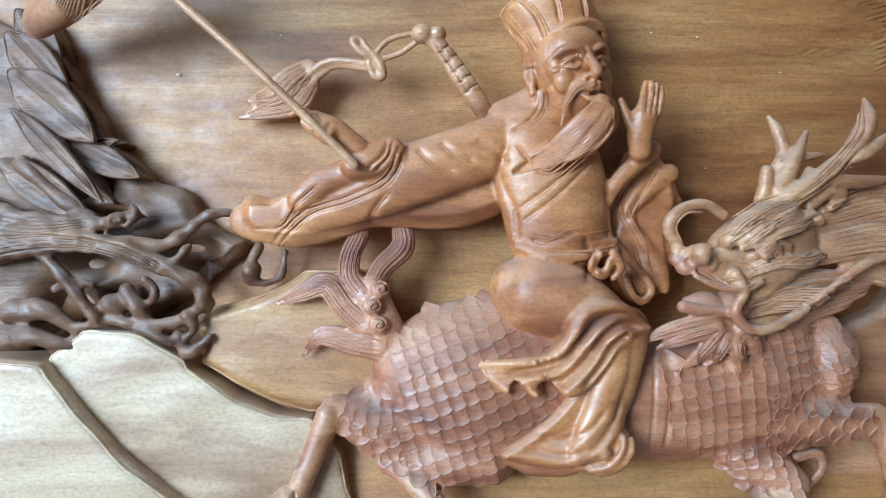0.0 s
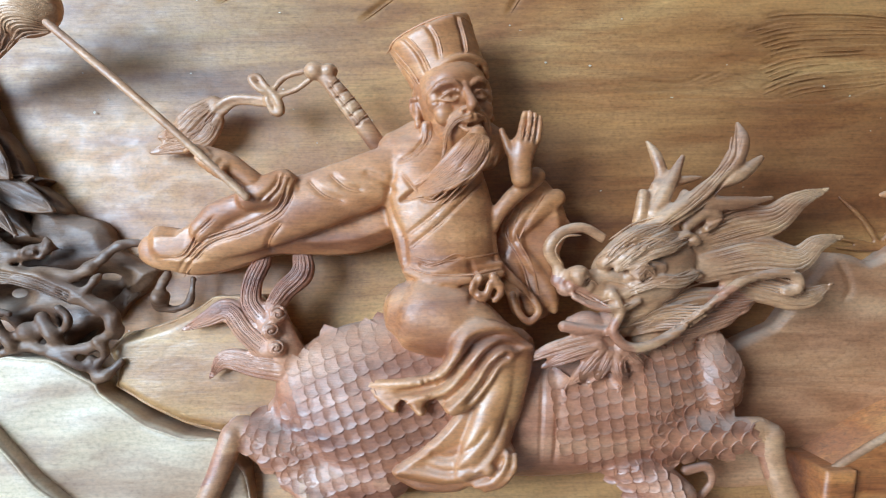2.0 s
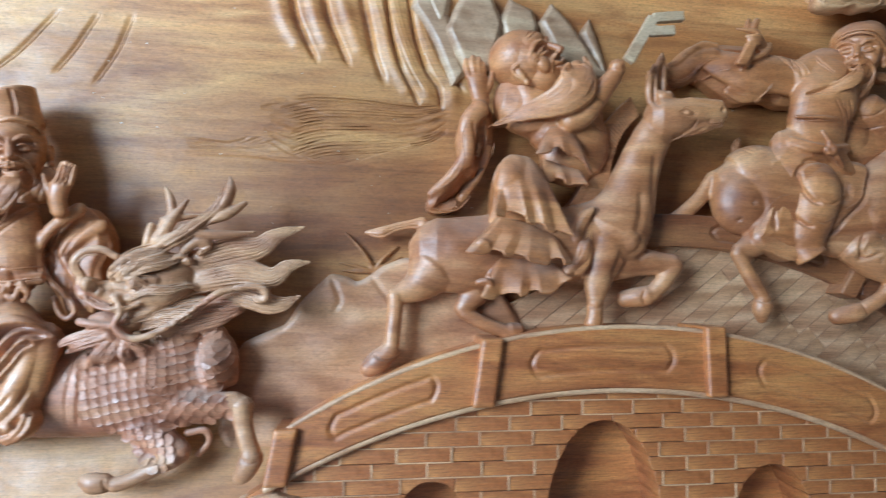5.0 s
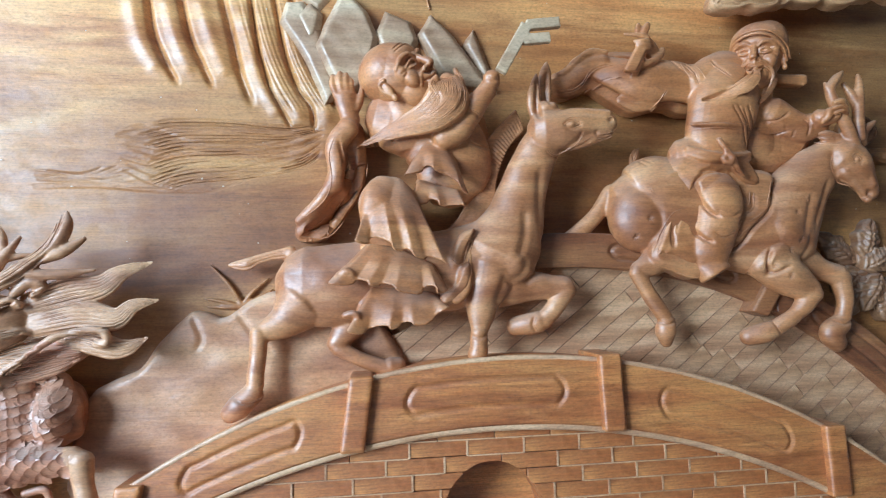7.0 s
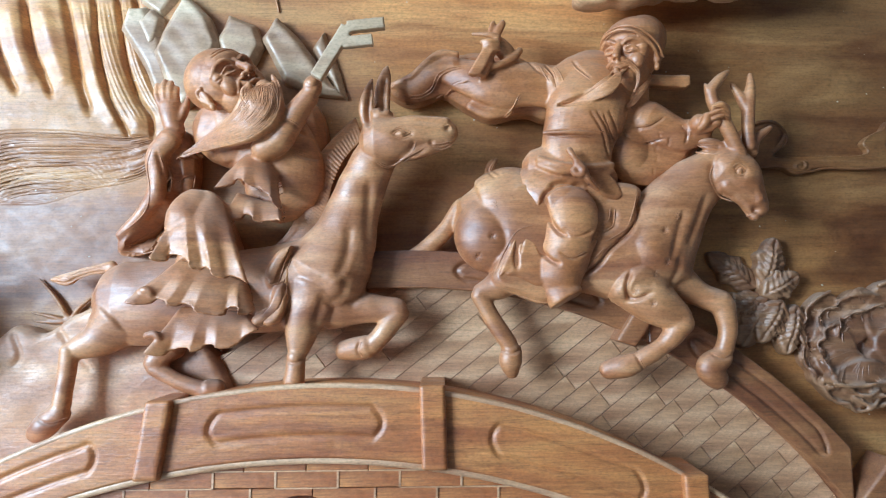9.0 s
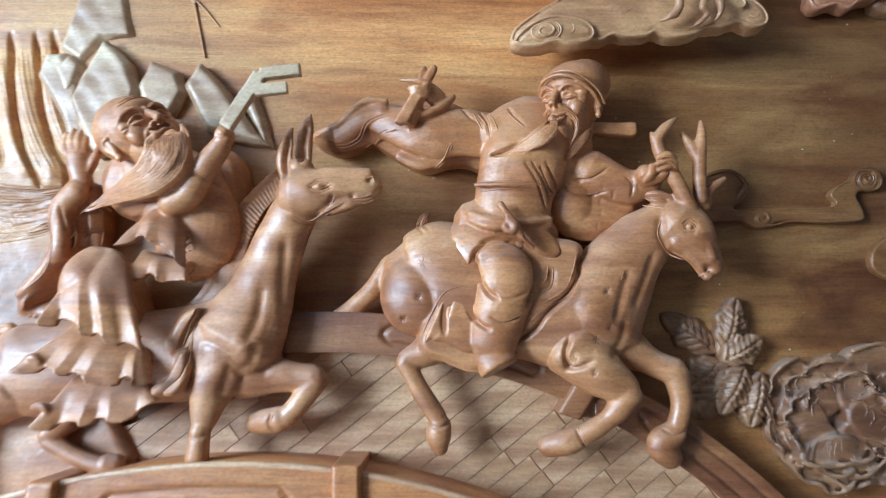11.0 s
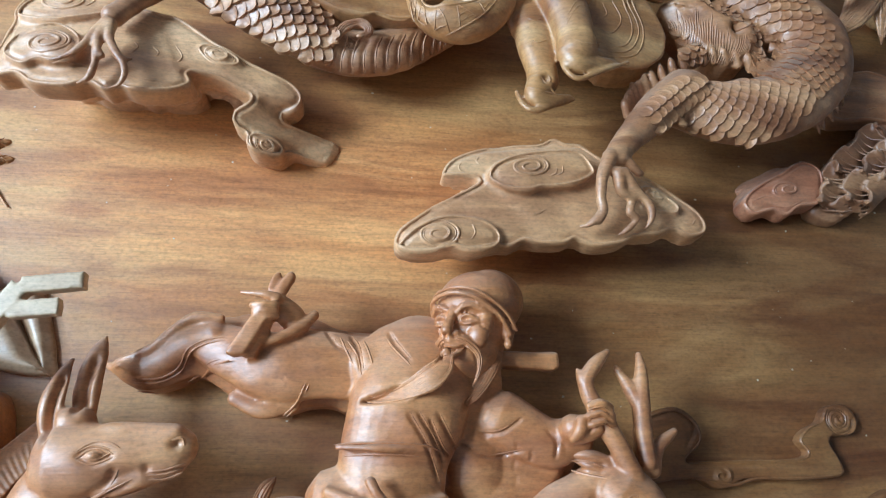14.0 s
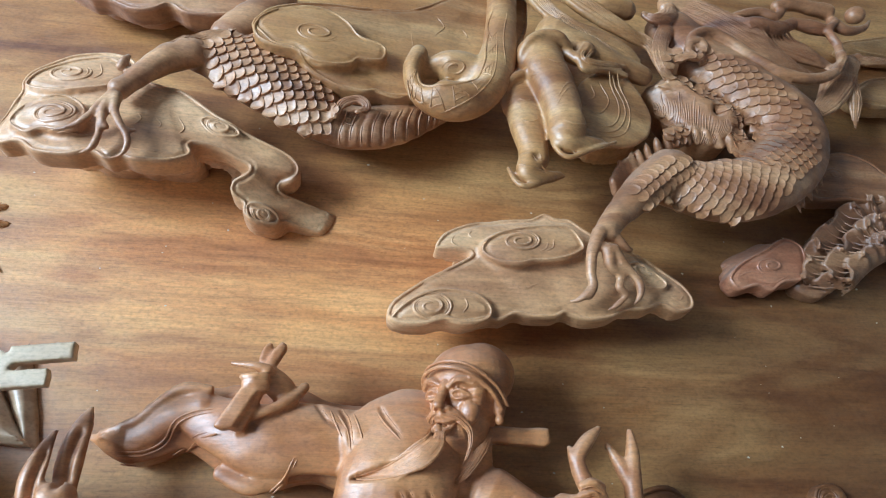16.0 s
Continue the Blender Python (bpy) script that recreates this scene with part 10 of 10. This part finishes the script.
# the wide round skirt flap beside the calf
c.slab([(1.6207, 2.0981, 0.118), (1.6386, 2.1255, 0.12), (1.6621, 2.1445, 0.118), (1.6860, 2.1557, 0.114), (1.7073, 2.1463, 0.11), (1.7255, 2.1185, 0.106), (1.7346, 2.0864, 0.102), (1.7247, 2.0572, 0.102), (1.6993, 2.0368, 0.106), (1.6696, 2.0273, 0.112), (1.6425, 2.0252, 0.12), (1.6273, 2.0326, 0.124), (1.6246, 2.0657, 0.122)], -0.008, 0.0, 0.002)
c.slab([(1.6333, 2.1156, 0.1), (1.6881, 2.1608, 0.098), (1.7321, 2.1253, 0.09), (1.7260, 2.0703, 0.09), (1.6563, 2.0509, 0.1)], -0.06, 0.0, 0.006)
# robe, sashes and cloth
c.lock([(1.5746, 2.3056, 0.112, 0.0211), (1.5968, 2.2499, 0.12, 0.0142), (1.6294, 2.2161, 0.122, 0.014), (1.6706, 2.2077, 0.118, 0.0125), (1.7121, 2.1925, 0.112, 0.0094), (1.73, 2.1842, 0.106, 0.0055)], 0.6, 5)
c.lock([(1.6145, 2.3251, 0.112, 0.0215), (1.6468, 2.2791, 0.116, 0.0178), (1.6861, 2.2495, 0.114, 0.0161), (1.728, 2.2294, 0.108, 0.0129), (1.7603, 2.2162, 0.1, 0.0065)], 0.6, 6)
c.tube([(1.6623, 2.3148, 0.108, 0.0216), (1.693, 2.2883, 0.11, 0.0198), (1.7289, 2.2839, 0.106, 0.0166)], flat=0.8)
c.lock([(1.6463, 2.1728, 0.128, 0.0106), (1.6332, 2.1468, 0.134, 0.0088), (1.6453, 2.1387, 0.132, 0.0088), (1.6792, 2.1472, 0.124, 0.0075), (1.7009, 2.1581, 0.118, 0.0031)], 0.8, 2)
c.lock([(1.7312, 2.2385, 0.104, 0.0098), (1.7527, 2.2177, 0.106, 0.0113), (1.763, 2.1927, 0.1, 0.008), (1.7719, 2.1661, 0.096, 0.004)], 0.5, 5)
k = c.bake(0.0023, 1)
k.bulge((1.6262, 2.0478), 0.006, 0.006, -0.01).bulge((1.5629, 1.9913), 0.005, 0.005, -0.009).bulge((1.6420, 2.1537), 0.008, 0.004, -0.012)
k.rough(0.02, 0.0005)
k.sense()
k.threads(0.0013, [(1.6468, 2.1170), (1.6508, 2.1004), (1.6357, 2.0890)], [(1.6592, 2.1284), (1.6707, 2.0992), (1.6566, 2.0750), (1.6364, 2.0707)], [(1.6713, 2.1360), (1.6854, 2.0935), (1.6728, 2.0606), (1.6397, 2.0495)], [(1.6845, 2.1398), (1.7007, 2.0917), (1.6863, 2.0496), (1.6466, 2.0344)], [(1.6777, 2.1369), (1.6943, 2.0909), (1.6779, 2.0540), (1.6431, 2.0410)], [(1.5872, 2.0628), (1.6005, 2.0845), (1.6178, 2.0923), (1.6288, 2.0826)], [(1.5855, 2.0518), (1.6012, 2.0772), (1.6198, 2.0833)], [(1.5904, 2.0279), (1.6057, 2.0228), (1.6240, 2.0301)], [(1.5386, 1.9806), (1.5546, 1.9742), (1.5826, 1.9770)], [(1.5537, 1.9985), (1.5658, 1.9834), (1.5808, 1.9736)])
k.threads(0.0011, [(1.5468, 2.0793), (1.5553, 2.0750), (1.5659, 2.0800)], [(1.5488, 2.0456), (1.5571, 2.0414), (1.5691, 2.0481)], [(1.5802, 2.1251), (1.5933, 2.1193), (1.6065, 2.1288)], [(1.5455, 2.1032), (1.5578, 2.1087), (1.5694, 2.1046)])
k.coil((1.6262, 2.0478), 0.008, 1.3, 0.0014).coil((1.5629, 1.9913), 0.007, 1.3, 0.0012)
for i in range(14):
    a = curve([(1.5932, 2.2424), (1.6262, 2.2113), (1.6649, 2.1985), (1.698, 2.1766)], 6)[min(i + 2, 18)]
    k.thread([(a[0] - 0.004, a[1] + 0.006), a[:2], (a[0] + 0.002, a[1] - 0.008)], 0.0009)
k.done("carved_rider", CLOUD_WOOD, "brown carved wooden legs and robe of the rider on the dragon", "carving", "carved riders")

# ---- the gourd bowl that hangs there ----
c = Clay()
c.tube([(1.4217, 2.1486, 0.112, 0.0116), (1.4188, 2.1146, 0.114, 0.0185), (1.4379, 2.0849, 0.116, 0.0307), (1.4711, 2.0766, 0.116, 0.0322), (1.5029, 2.101, 0.116, 0.03), (1.5242, 2.1492, 0.114, 0.0251), (1.5325, 2.2088, 0.112, 0.0215), (1.5384, 2.2781, 0.11, 0.0208), (1.5412, 2.3427, 0.106, 0.0216)], flat=0.85)
c.blob([(1.4709, 2.117, 0.104)], 0.05, 0.04, 0.03)
k = c.bake(0.0023, 2)
k.bulge([(1.4346, 2.1036)], 0.011, 0.021, -0.06, -12).bulge([(1.4664, 2.1046)], 0.03, 0.017, -0.03)
k.feel()
k.bulge([(1.4663, 2.101)], 0.014, 0.006, 0.012)
k.sense()
rim, low = curve([(1.4168, 2.1046), (1.4238, 2.0787), (1.4507, 2.0702), (1.4824, 2.0834), (1.5004, 2.1152), (1.5064, 2.1523), (1.5124, 2.185)], 8), curve([(1.4048, 2.092), (1.4139, 2.0582), (1.4424, 2.0433), (1.4843, 2.0591), (1.5109, 2.0965), (1.5192, 2.1466), (1.5226, 2.1807)], 8)
k.thread(rim, 0.0022, n=1).thread(low, 0.0012, n=1)
for i in range(0, 46, 6):
    a, b, e = rim[i], low[i + 2], low[min(i + 6, 48)]
    k.thread([a, (a + b) / 2, b], 0.0009).thread([a, (a + e) / 2, e], 0.0009)
    for q in (0.3, 0.55, 0.8):
        k.thread([a * (1 - q) + b * q, (a * (1 - q) + b * q + a * (1 - q) + e * q) / 2, a * (1 - q) + e * q], 0.0007)
k.coil([(1.4656, 2.1202)], 0.02, 1.8, 0.0014, squash=0.4)
k.threads(0.0012, [(1.5168, 2.1559), (1.5114, 2.195), (1.5206, 2.228)], [(1.5292, 2.1195), (1.5292, 2.1678), (1.5385, 2.2206)])
k.done("carved_gourd", CLOUD_WOOD, "brown carved wooden gourd with a patterned band", "gourd")

# ---- the ruffled fungus ----
c = Clay()
c.slab([(1.9425, 1.8972), (1.9731, 1.9464), (2.0373, 2.0062), (2.1314, 2.0586), (2.2359, 2.0736), (2.1749, 1.9339), (2.0918, 1.955), (2.0178, 1.9233), (1.9856, 1.8792), (1.9527, 1.8813)], 0.0, 0.026, 0.006)
for upper, hem, d, amp in (([(1.9737, 1.8864), (2.0142, 1.9355), (2.0764, 1.985), (2.2003, 2.0142)], [(1.9367, 1.8936), (1.9702, 1.9466), (2.0448, 2.0115), (2.1938, 2.0572)], 0.03, 0.011), ([(1.9863, 1.879), (2.0258, 1.919), (2.0844, 1.9583), (2.1874, 1.9846)], [(1.9594, 1.8869), (2.0007, 1.9401), (2.0624, 1.9851), (2.1893, 2.0242)], 0.04, 0.01), ([(2.002, 1.8759), (2.0493, 1.9121), (2.1033, 1.9374), (2.1749, 1.956)], [(1.977, 1.8799), (2.0178, 1.9224), (2.0814, 1.9639), (2.1858, 1.9942)], 0.046, 0.009)):
    c.drape(upper, hem, d, d + 0.02, 8, amp, 0.004, d * 90)
k = c.bake(0.0023, 1)
k.sense()
for i in range(22):
    a, b = curve([(1.9863, 1.879), (2.0258, 1.919), (2.0844, 1.9583), (2.1874, 1.9846)], 8)[i], curve([(1.9367, 1.8936), (1.9702, 1.9466), (2.0448, 2.0115), (2.1938, 2.0572)], 8)[i]
    k.thread([a, (a + b) / 2, b], 0.001)
k.done("carved_fungus", FLOWER_WOOD, "dark carved fungus with a ruffled rim", "fungus")


# ---- stepped stones in the lower corner ----
for outline, d, tone, label in (([(-0.257, 1.222), (-0.2418, 1.2416), (-0.1871, 1.2577), (-0.162, 1.2693), (-0.1374, 1.2847), (-0.0819, 1.2843), (-0.0448, 1.2337), (-0.0326, 1.1833), (-0.0827, 1.1339), (-0.1328, 1.1268), (-0.1707, 1.1381), (-0.2132, 1.16), (-0.2506, 1.1817), (-0.2474, 1.2021)], 0.034, CLOUD_WOOD, "brown faceted stone step under the beast's tail"),
                         ([(-0.3987, 1.1944), (-0.363, 1.223), (-0.3089, 1.2187), (-0.2626, 1.1923), (-0.2527, 1.1796), (-0.206, 1.1463), (-0.1647, 1.131), (-0.1278, 1.1278), (-0.0975, 1.0907), (-0.0799, 1.0172), (-0.2227, 1.0155), (-0.2751, 1.0554), (-0.3213, 1.0925), (-0.3642, 1.1387), (-0.3897, 1.1736)], 0.05, PALE_WOOD, "pale smooth stepped stone at the foot of the panel"),
                         ([(-0.5613, 1.198), (-0.4521, 1.1963), (-0.3967, 1.1896), (-0.3774, 1.1661), (-0.3552, 1.1367), (-0.3133, 1.0903), (-0.2653, 1.0516), (-0.2112, 1.0042), (-0.2289, 0.9224), (-0.5633, 0.9354)], 0.068, PALE_WOOD, "pale smooth stepped stone at the foot of the panel")):
    k = Clay().slab(outline, -0.01, d, 0.011 if d < 0.04 else 0.005, smooth=False).bake(0.003, 1)
    k.rough(0.045, 0.0013)
    k.sense()
    k.thread(inset([np.array(p) for o in zip(outline, outline[1:] + outline[:1]) for p in (o[0], np.array(o[0]) * 0.5 + np.array(o[1]) * 0.5)], 0.003), 0.0016, n=1, closed=True)
    k.done("carved_stone", tone, label, "stone", "carved stones")
k = Clay().slab([(0.5159, 1.0064), (0.5476, 0.9962), (0.5917, 0.9556), (0.5951, 0.8779), (0.4656, 0.8655), (0.4032, 0.9301), (0.4599, 0.9919)], -0.01, 0.102, 0.004, smooth=False).bake(0.003, 2)
k.rough(0.03, 0.001)
k.done("carved_stone", HEAD_WOOD, "tan ledge of carved ground against the bridge", "stone", "carved stones")
k = Clay().slab([(0.4368, 1.1936), (0.4664, 1.2221), (0.5084, 1.2404), (0.5341, 1.2749), (0.581, 1.3223), (0.6202, 1.3109), (0.644, 1.3231), (0.6907, 1.349), (0.7539, 1.3448), (0.8548, 1.3032), (0.9035, 1.1853), (0.8011, 1.1537), (0.6739, 1.1228), (0.598, 1.1011), (0.5475, 1.0839), (0.5214, 1.0265), (0.4625, 0.9947), (0.414, 1.0783)], -0.01, 0.03, 0.008, n=2).bake(0.003, 4)
k.cuts(0.003, -0.005, [(0.643, 1.323), (0.6676, 1.2894), (0.7006, 1.2556)], [(0.5802, 1.3198), (0.5962, 1.2822), (0.5876, 1.2657)])
k.rough(0.04, 0.0014)
k.done("carved_stone", HEAD_WOOD, "brown bank of carved ground behind the bridge head", "stone", "carved stones")

# ---- old tree ----
c = Clay()
c.tube([(-0.4727, 1.3466, 0.046, 0.0176), (-0.4249, 1.3317, 0.05, 0.0152), (-0.3785, 1.3297, 0.052, 0.0117), (-0.3387, 1.3343, 0.052, 0.0071), (-0.3112, 1.3413, 0.05, 0.0047), (-0.2979, 1.339, 0.048, 0.0024)], flat=0.8)
c.tube([(-0.473, 1.3056, 0.046, 0.02), (-0.3998, 1.314, 0.054, 0.014), (-0.3524, 1.312, 0.058, 0.0105), (-0.3129, 1.3036, 0.058, 0.0105), (-0.2742, 1.2857, 0.056, 0.0094), (-0.2445, 1.2699, 0.052, 0.0089), (-0.2396, 1.2507, 0.05, 0.0077), (-0.2522, 1.2387, 0.048, 0.006)], flat=0.8)
c.tube([(-0.3389, 1.3166, 0.052, 0.0059), (-0.3057, 1.3117, 0.05, 0.0077), (-0.2807, 1.3104, 0.048, 0.0077), (-0.2583, 1.3252, 0.046, 0.0072), (-0.2386, 1.3414, 0.044, 0.006), (-0.2159, 1.3439, 0.042, 0.0048), (-0.1637, 1.339, 0.038, 0.0037)], flat=0.8)
c.tube([(-0.4013, 1.2994, 0.052, 0.007), (-0.3776, 1.2759, 0.054, 0.007), (-0.3592, 1.2492, 0.052, 0.007), (-0.3492, 1.2312, 0.05, 0.0059)], flat=0.8)
c.tube([(-0.3716, 1.225, 0.046, 0.0047), (-0.3371, 1.2305, 0.046, 0.0059), (-0.2968, 1.2271, 0.046, 0.006), (-0.2619, 1.2326, 0.046, 0.0072), (-0.2443, 1.2474, 0.046, 0.0048)], flat=0.8)
c.tube([(-0.4426, 1.2402, 0.042, 0.013), (-0.4057, 1.2432, 0.046, 0.0118), (-0.3887, 1.2341, 0.046, 0.0083), (-0.3729, 1.2159, 0.044, 0.0059), (-0.3972, 1.198, 0.042, 0.0048)], flat=0.8)
c.tube([(-0.1842, 1.3099, 0.04, 0.0055), (-0.1906, 1.2967, 0.044, 0.0054), (-0.1974, 1.2797, 0.042, 0.0054), (-0.1918, 1.2702, 0.036, 0.0049), (-0.1659, 1.2759, 0.032, 0.0043), (-0.1597, 1.3036, 0.032, 0.0043)], flat=0.8)
c.tube([(-0.4315, 1.3944, 0.04, 0.0107), (-0.3947, 1.3643, 0.044, 0.0095), (-0.365, 1.3434, 0.046, 0.0071), (-0.3422, 1.3333, 0.046, 0.0053)], flat=0.8)
c.tube([(-0.3218, 1.2628, 0.042, 0.0084), (-0.3082, 1.2451, 0.046, 0.0095), (-0.3006, 1.2328, 0.044, 0.006)], flat=0.8)
c.tube([(-0.2696, 1.2142, 0.042, 0.0072), (-0.2569, 1.1959, 0.042, 0.0072), (-0.2352, 1.2134, 0.04, 0.0042)], flat=0.8)
c.blob([(-0.1914, 1.2833, 0.042)], 0.010, 0.010, 0.012)
c.blob([(-0.3346, 1.2477, 0.04)], 0.018, 0.012, 0.014)
c.tubes([(-0.3159, 1.3342, 0.052, 0.0053), (-0.3062, 1.3423, 0.054, 0.0047), (-0.3123, 1.3508, 0.05, 0.0024)], [(-0.3319, 1.333, 0.054, 0.0082), (-0.3223, 1.3364, 0.056, 0.0082), (-0.3149, 1.3318, 0.054, 0.0053)], [(-0.2656, 1.2927, 0.056, 0.0053), (-0.2578, 1.3032, 0.054, 0.0047), (-0.2526, 1.3103, 0.05, 0.003)], [(-0.3915, 1.264, 0.05, 0.0053), (-0.3676, 1.2727, 0.052, 0.0047), (-0.3517, 1.2684, 0.05, 0.0035)], [(-0.3083, 1.2242, 0.046, 0.006), (-0.2872, 1.2153, 0.048, 0.0054), (-0.2725, 1.2076, 0.046, 0.0042)], [(-0.2571, 1.239, 0.05, 0.0053), (-0.2494, 1.2237, 0.048, 0.0054), (-0.26, 1.2113, 0.044, 0.0036)], [(-0.2416, 1.2628, 0.052, 0.0047), (-0.2317, 1.2504, 0.048, 0.0042), (-0.2393, 1.2381, 0.044, 0.003)], [(-0.4286, 1.2169, 0.046, 0.0118), (-0.3989, 1.2109, 0.048, 0.0082), (-0.373, 1.204, 0.044, 0.0048)], [(-0.3002, 1.275, 0.05, 0.0047), (-0.2897, 1.2629, 0.048, 0.0048), (-0.2976, 1.2477, 0.044, 0.0036)])
k = c.bake(0.0026, 1)
k.hair([(-0.4624, 1.3173), (-0.4058, 1.3229), (-0.3601, 1.318), (-0.3198, 1.3106), (-0.2794, 1.2925)], [(-0.4626, 1.2937), (-0.4059, 1.304), (-0.3602, 1.3049), (-0.3199, 1.2957), (-0.2795, 1.2775)], 5, 0.0018, -0.0035)
k.hair([(-0.4659, 1.3529), (-0.409, 1.3379), (-0.3514, 1.3395)], [(-0.4661, 1.3292), (-0.4091, 1.323), (-0.3514, 1.3299)], 4, 0.0018, -0.003)
for p in ([(-0.3544, 1.3108)], [(-0.291, 1.2878)], [(-0.3224, 1.3346)]):
    k.spiral(p, 0.01, 1.3, 0.002, -0.004, squash=0.6)
k.rough(0.012, 0.0012)
k.done("carved_tree", TREE_WOOD, "dark gnarled carved tree with twisting branches", "tree")


def blade(base, tip, w, d, label="smooth pointed carved leaf on the dark tree"):
    """A pointed leaf from base to tip, hollowed beside its rib."""
    (x0, z0), (x1, z1) = base[0][:2], tip[0][:2]
    n = np.array((-(z1 - z0), x1 - x0)) / math.hypot(x1 - x0, z1 - z0)
    rim = []
    for side in (1, -1):
        for u in (np.linspace(0.02, 0.98, 7) if side > 0 else np.linspace(0.98, 0.02, 7)):
            q = side * w * math.sin(math.pi * u ** 0.85) ** 0.75
            rim.append((x0 + (x1 - x0) * u + n[0] * q, z0 + (z1 - z0) * u + n[1] * q, d + 0.008 * u))
    c = Clay().slab(rim, -0.008, 0.0, 0.002).slab([(x, z, e * 0.6) for x, z, e in rim[2:12]], -0.05, 0.0, 0.003)
    k = c.bake(0.0026, 1)
    rib = [(x0 + (x1 - x0) * u, z0 + (z1 - z0) * u) for u in (0.05, 0.35, 0.7, 0.97)]
    k.cut([p + n * w * 0.4 for p in np.array(rib)], w * 0.3, -0.0035).cut([p - n * w * 0.4 for p in np.array(rib)], w * 0.3, -0.0025)
    k.sense()
    k.thread(rib, 0.0012).thread(inset(rim, 0.002), 0.0012, n=1, closed=True)
    return k.done("leaf", TREE_WOOD, label, "leaf", "tree leaves")


for base, tip, w, d in (([(-0.4442, 1.4938)], [(-0.3497, 1.4159)], 0.026, 0.045), ([(-0.3855, 1.4171)], [(-0.3058, 1.3802)], 0.016, 0.04), ([(-0.4353, 1.4516)], [(-0.3363, 1.352)], 0.013, 0.055), ([(-0.4532, 1.5366)], [(-0.3805, 1.4601)], 0.022, 0.036), ([(-0.4562, 1.3996)], [(-0.3542, 1.3357)], 0.02, 0.045), ([(-0.4488, 1.5641)], [(-0.397, 1.4985)], 0.02, 0.026), ([(-0.374, 1.4136)], [(-0.3305, 1.4209)], 0.007, 0.036)):
    blade(base, tip, w, d)
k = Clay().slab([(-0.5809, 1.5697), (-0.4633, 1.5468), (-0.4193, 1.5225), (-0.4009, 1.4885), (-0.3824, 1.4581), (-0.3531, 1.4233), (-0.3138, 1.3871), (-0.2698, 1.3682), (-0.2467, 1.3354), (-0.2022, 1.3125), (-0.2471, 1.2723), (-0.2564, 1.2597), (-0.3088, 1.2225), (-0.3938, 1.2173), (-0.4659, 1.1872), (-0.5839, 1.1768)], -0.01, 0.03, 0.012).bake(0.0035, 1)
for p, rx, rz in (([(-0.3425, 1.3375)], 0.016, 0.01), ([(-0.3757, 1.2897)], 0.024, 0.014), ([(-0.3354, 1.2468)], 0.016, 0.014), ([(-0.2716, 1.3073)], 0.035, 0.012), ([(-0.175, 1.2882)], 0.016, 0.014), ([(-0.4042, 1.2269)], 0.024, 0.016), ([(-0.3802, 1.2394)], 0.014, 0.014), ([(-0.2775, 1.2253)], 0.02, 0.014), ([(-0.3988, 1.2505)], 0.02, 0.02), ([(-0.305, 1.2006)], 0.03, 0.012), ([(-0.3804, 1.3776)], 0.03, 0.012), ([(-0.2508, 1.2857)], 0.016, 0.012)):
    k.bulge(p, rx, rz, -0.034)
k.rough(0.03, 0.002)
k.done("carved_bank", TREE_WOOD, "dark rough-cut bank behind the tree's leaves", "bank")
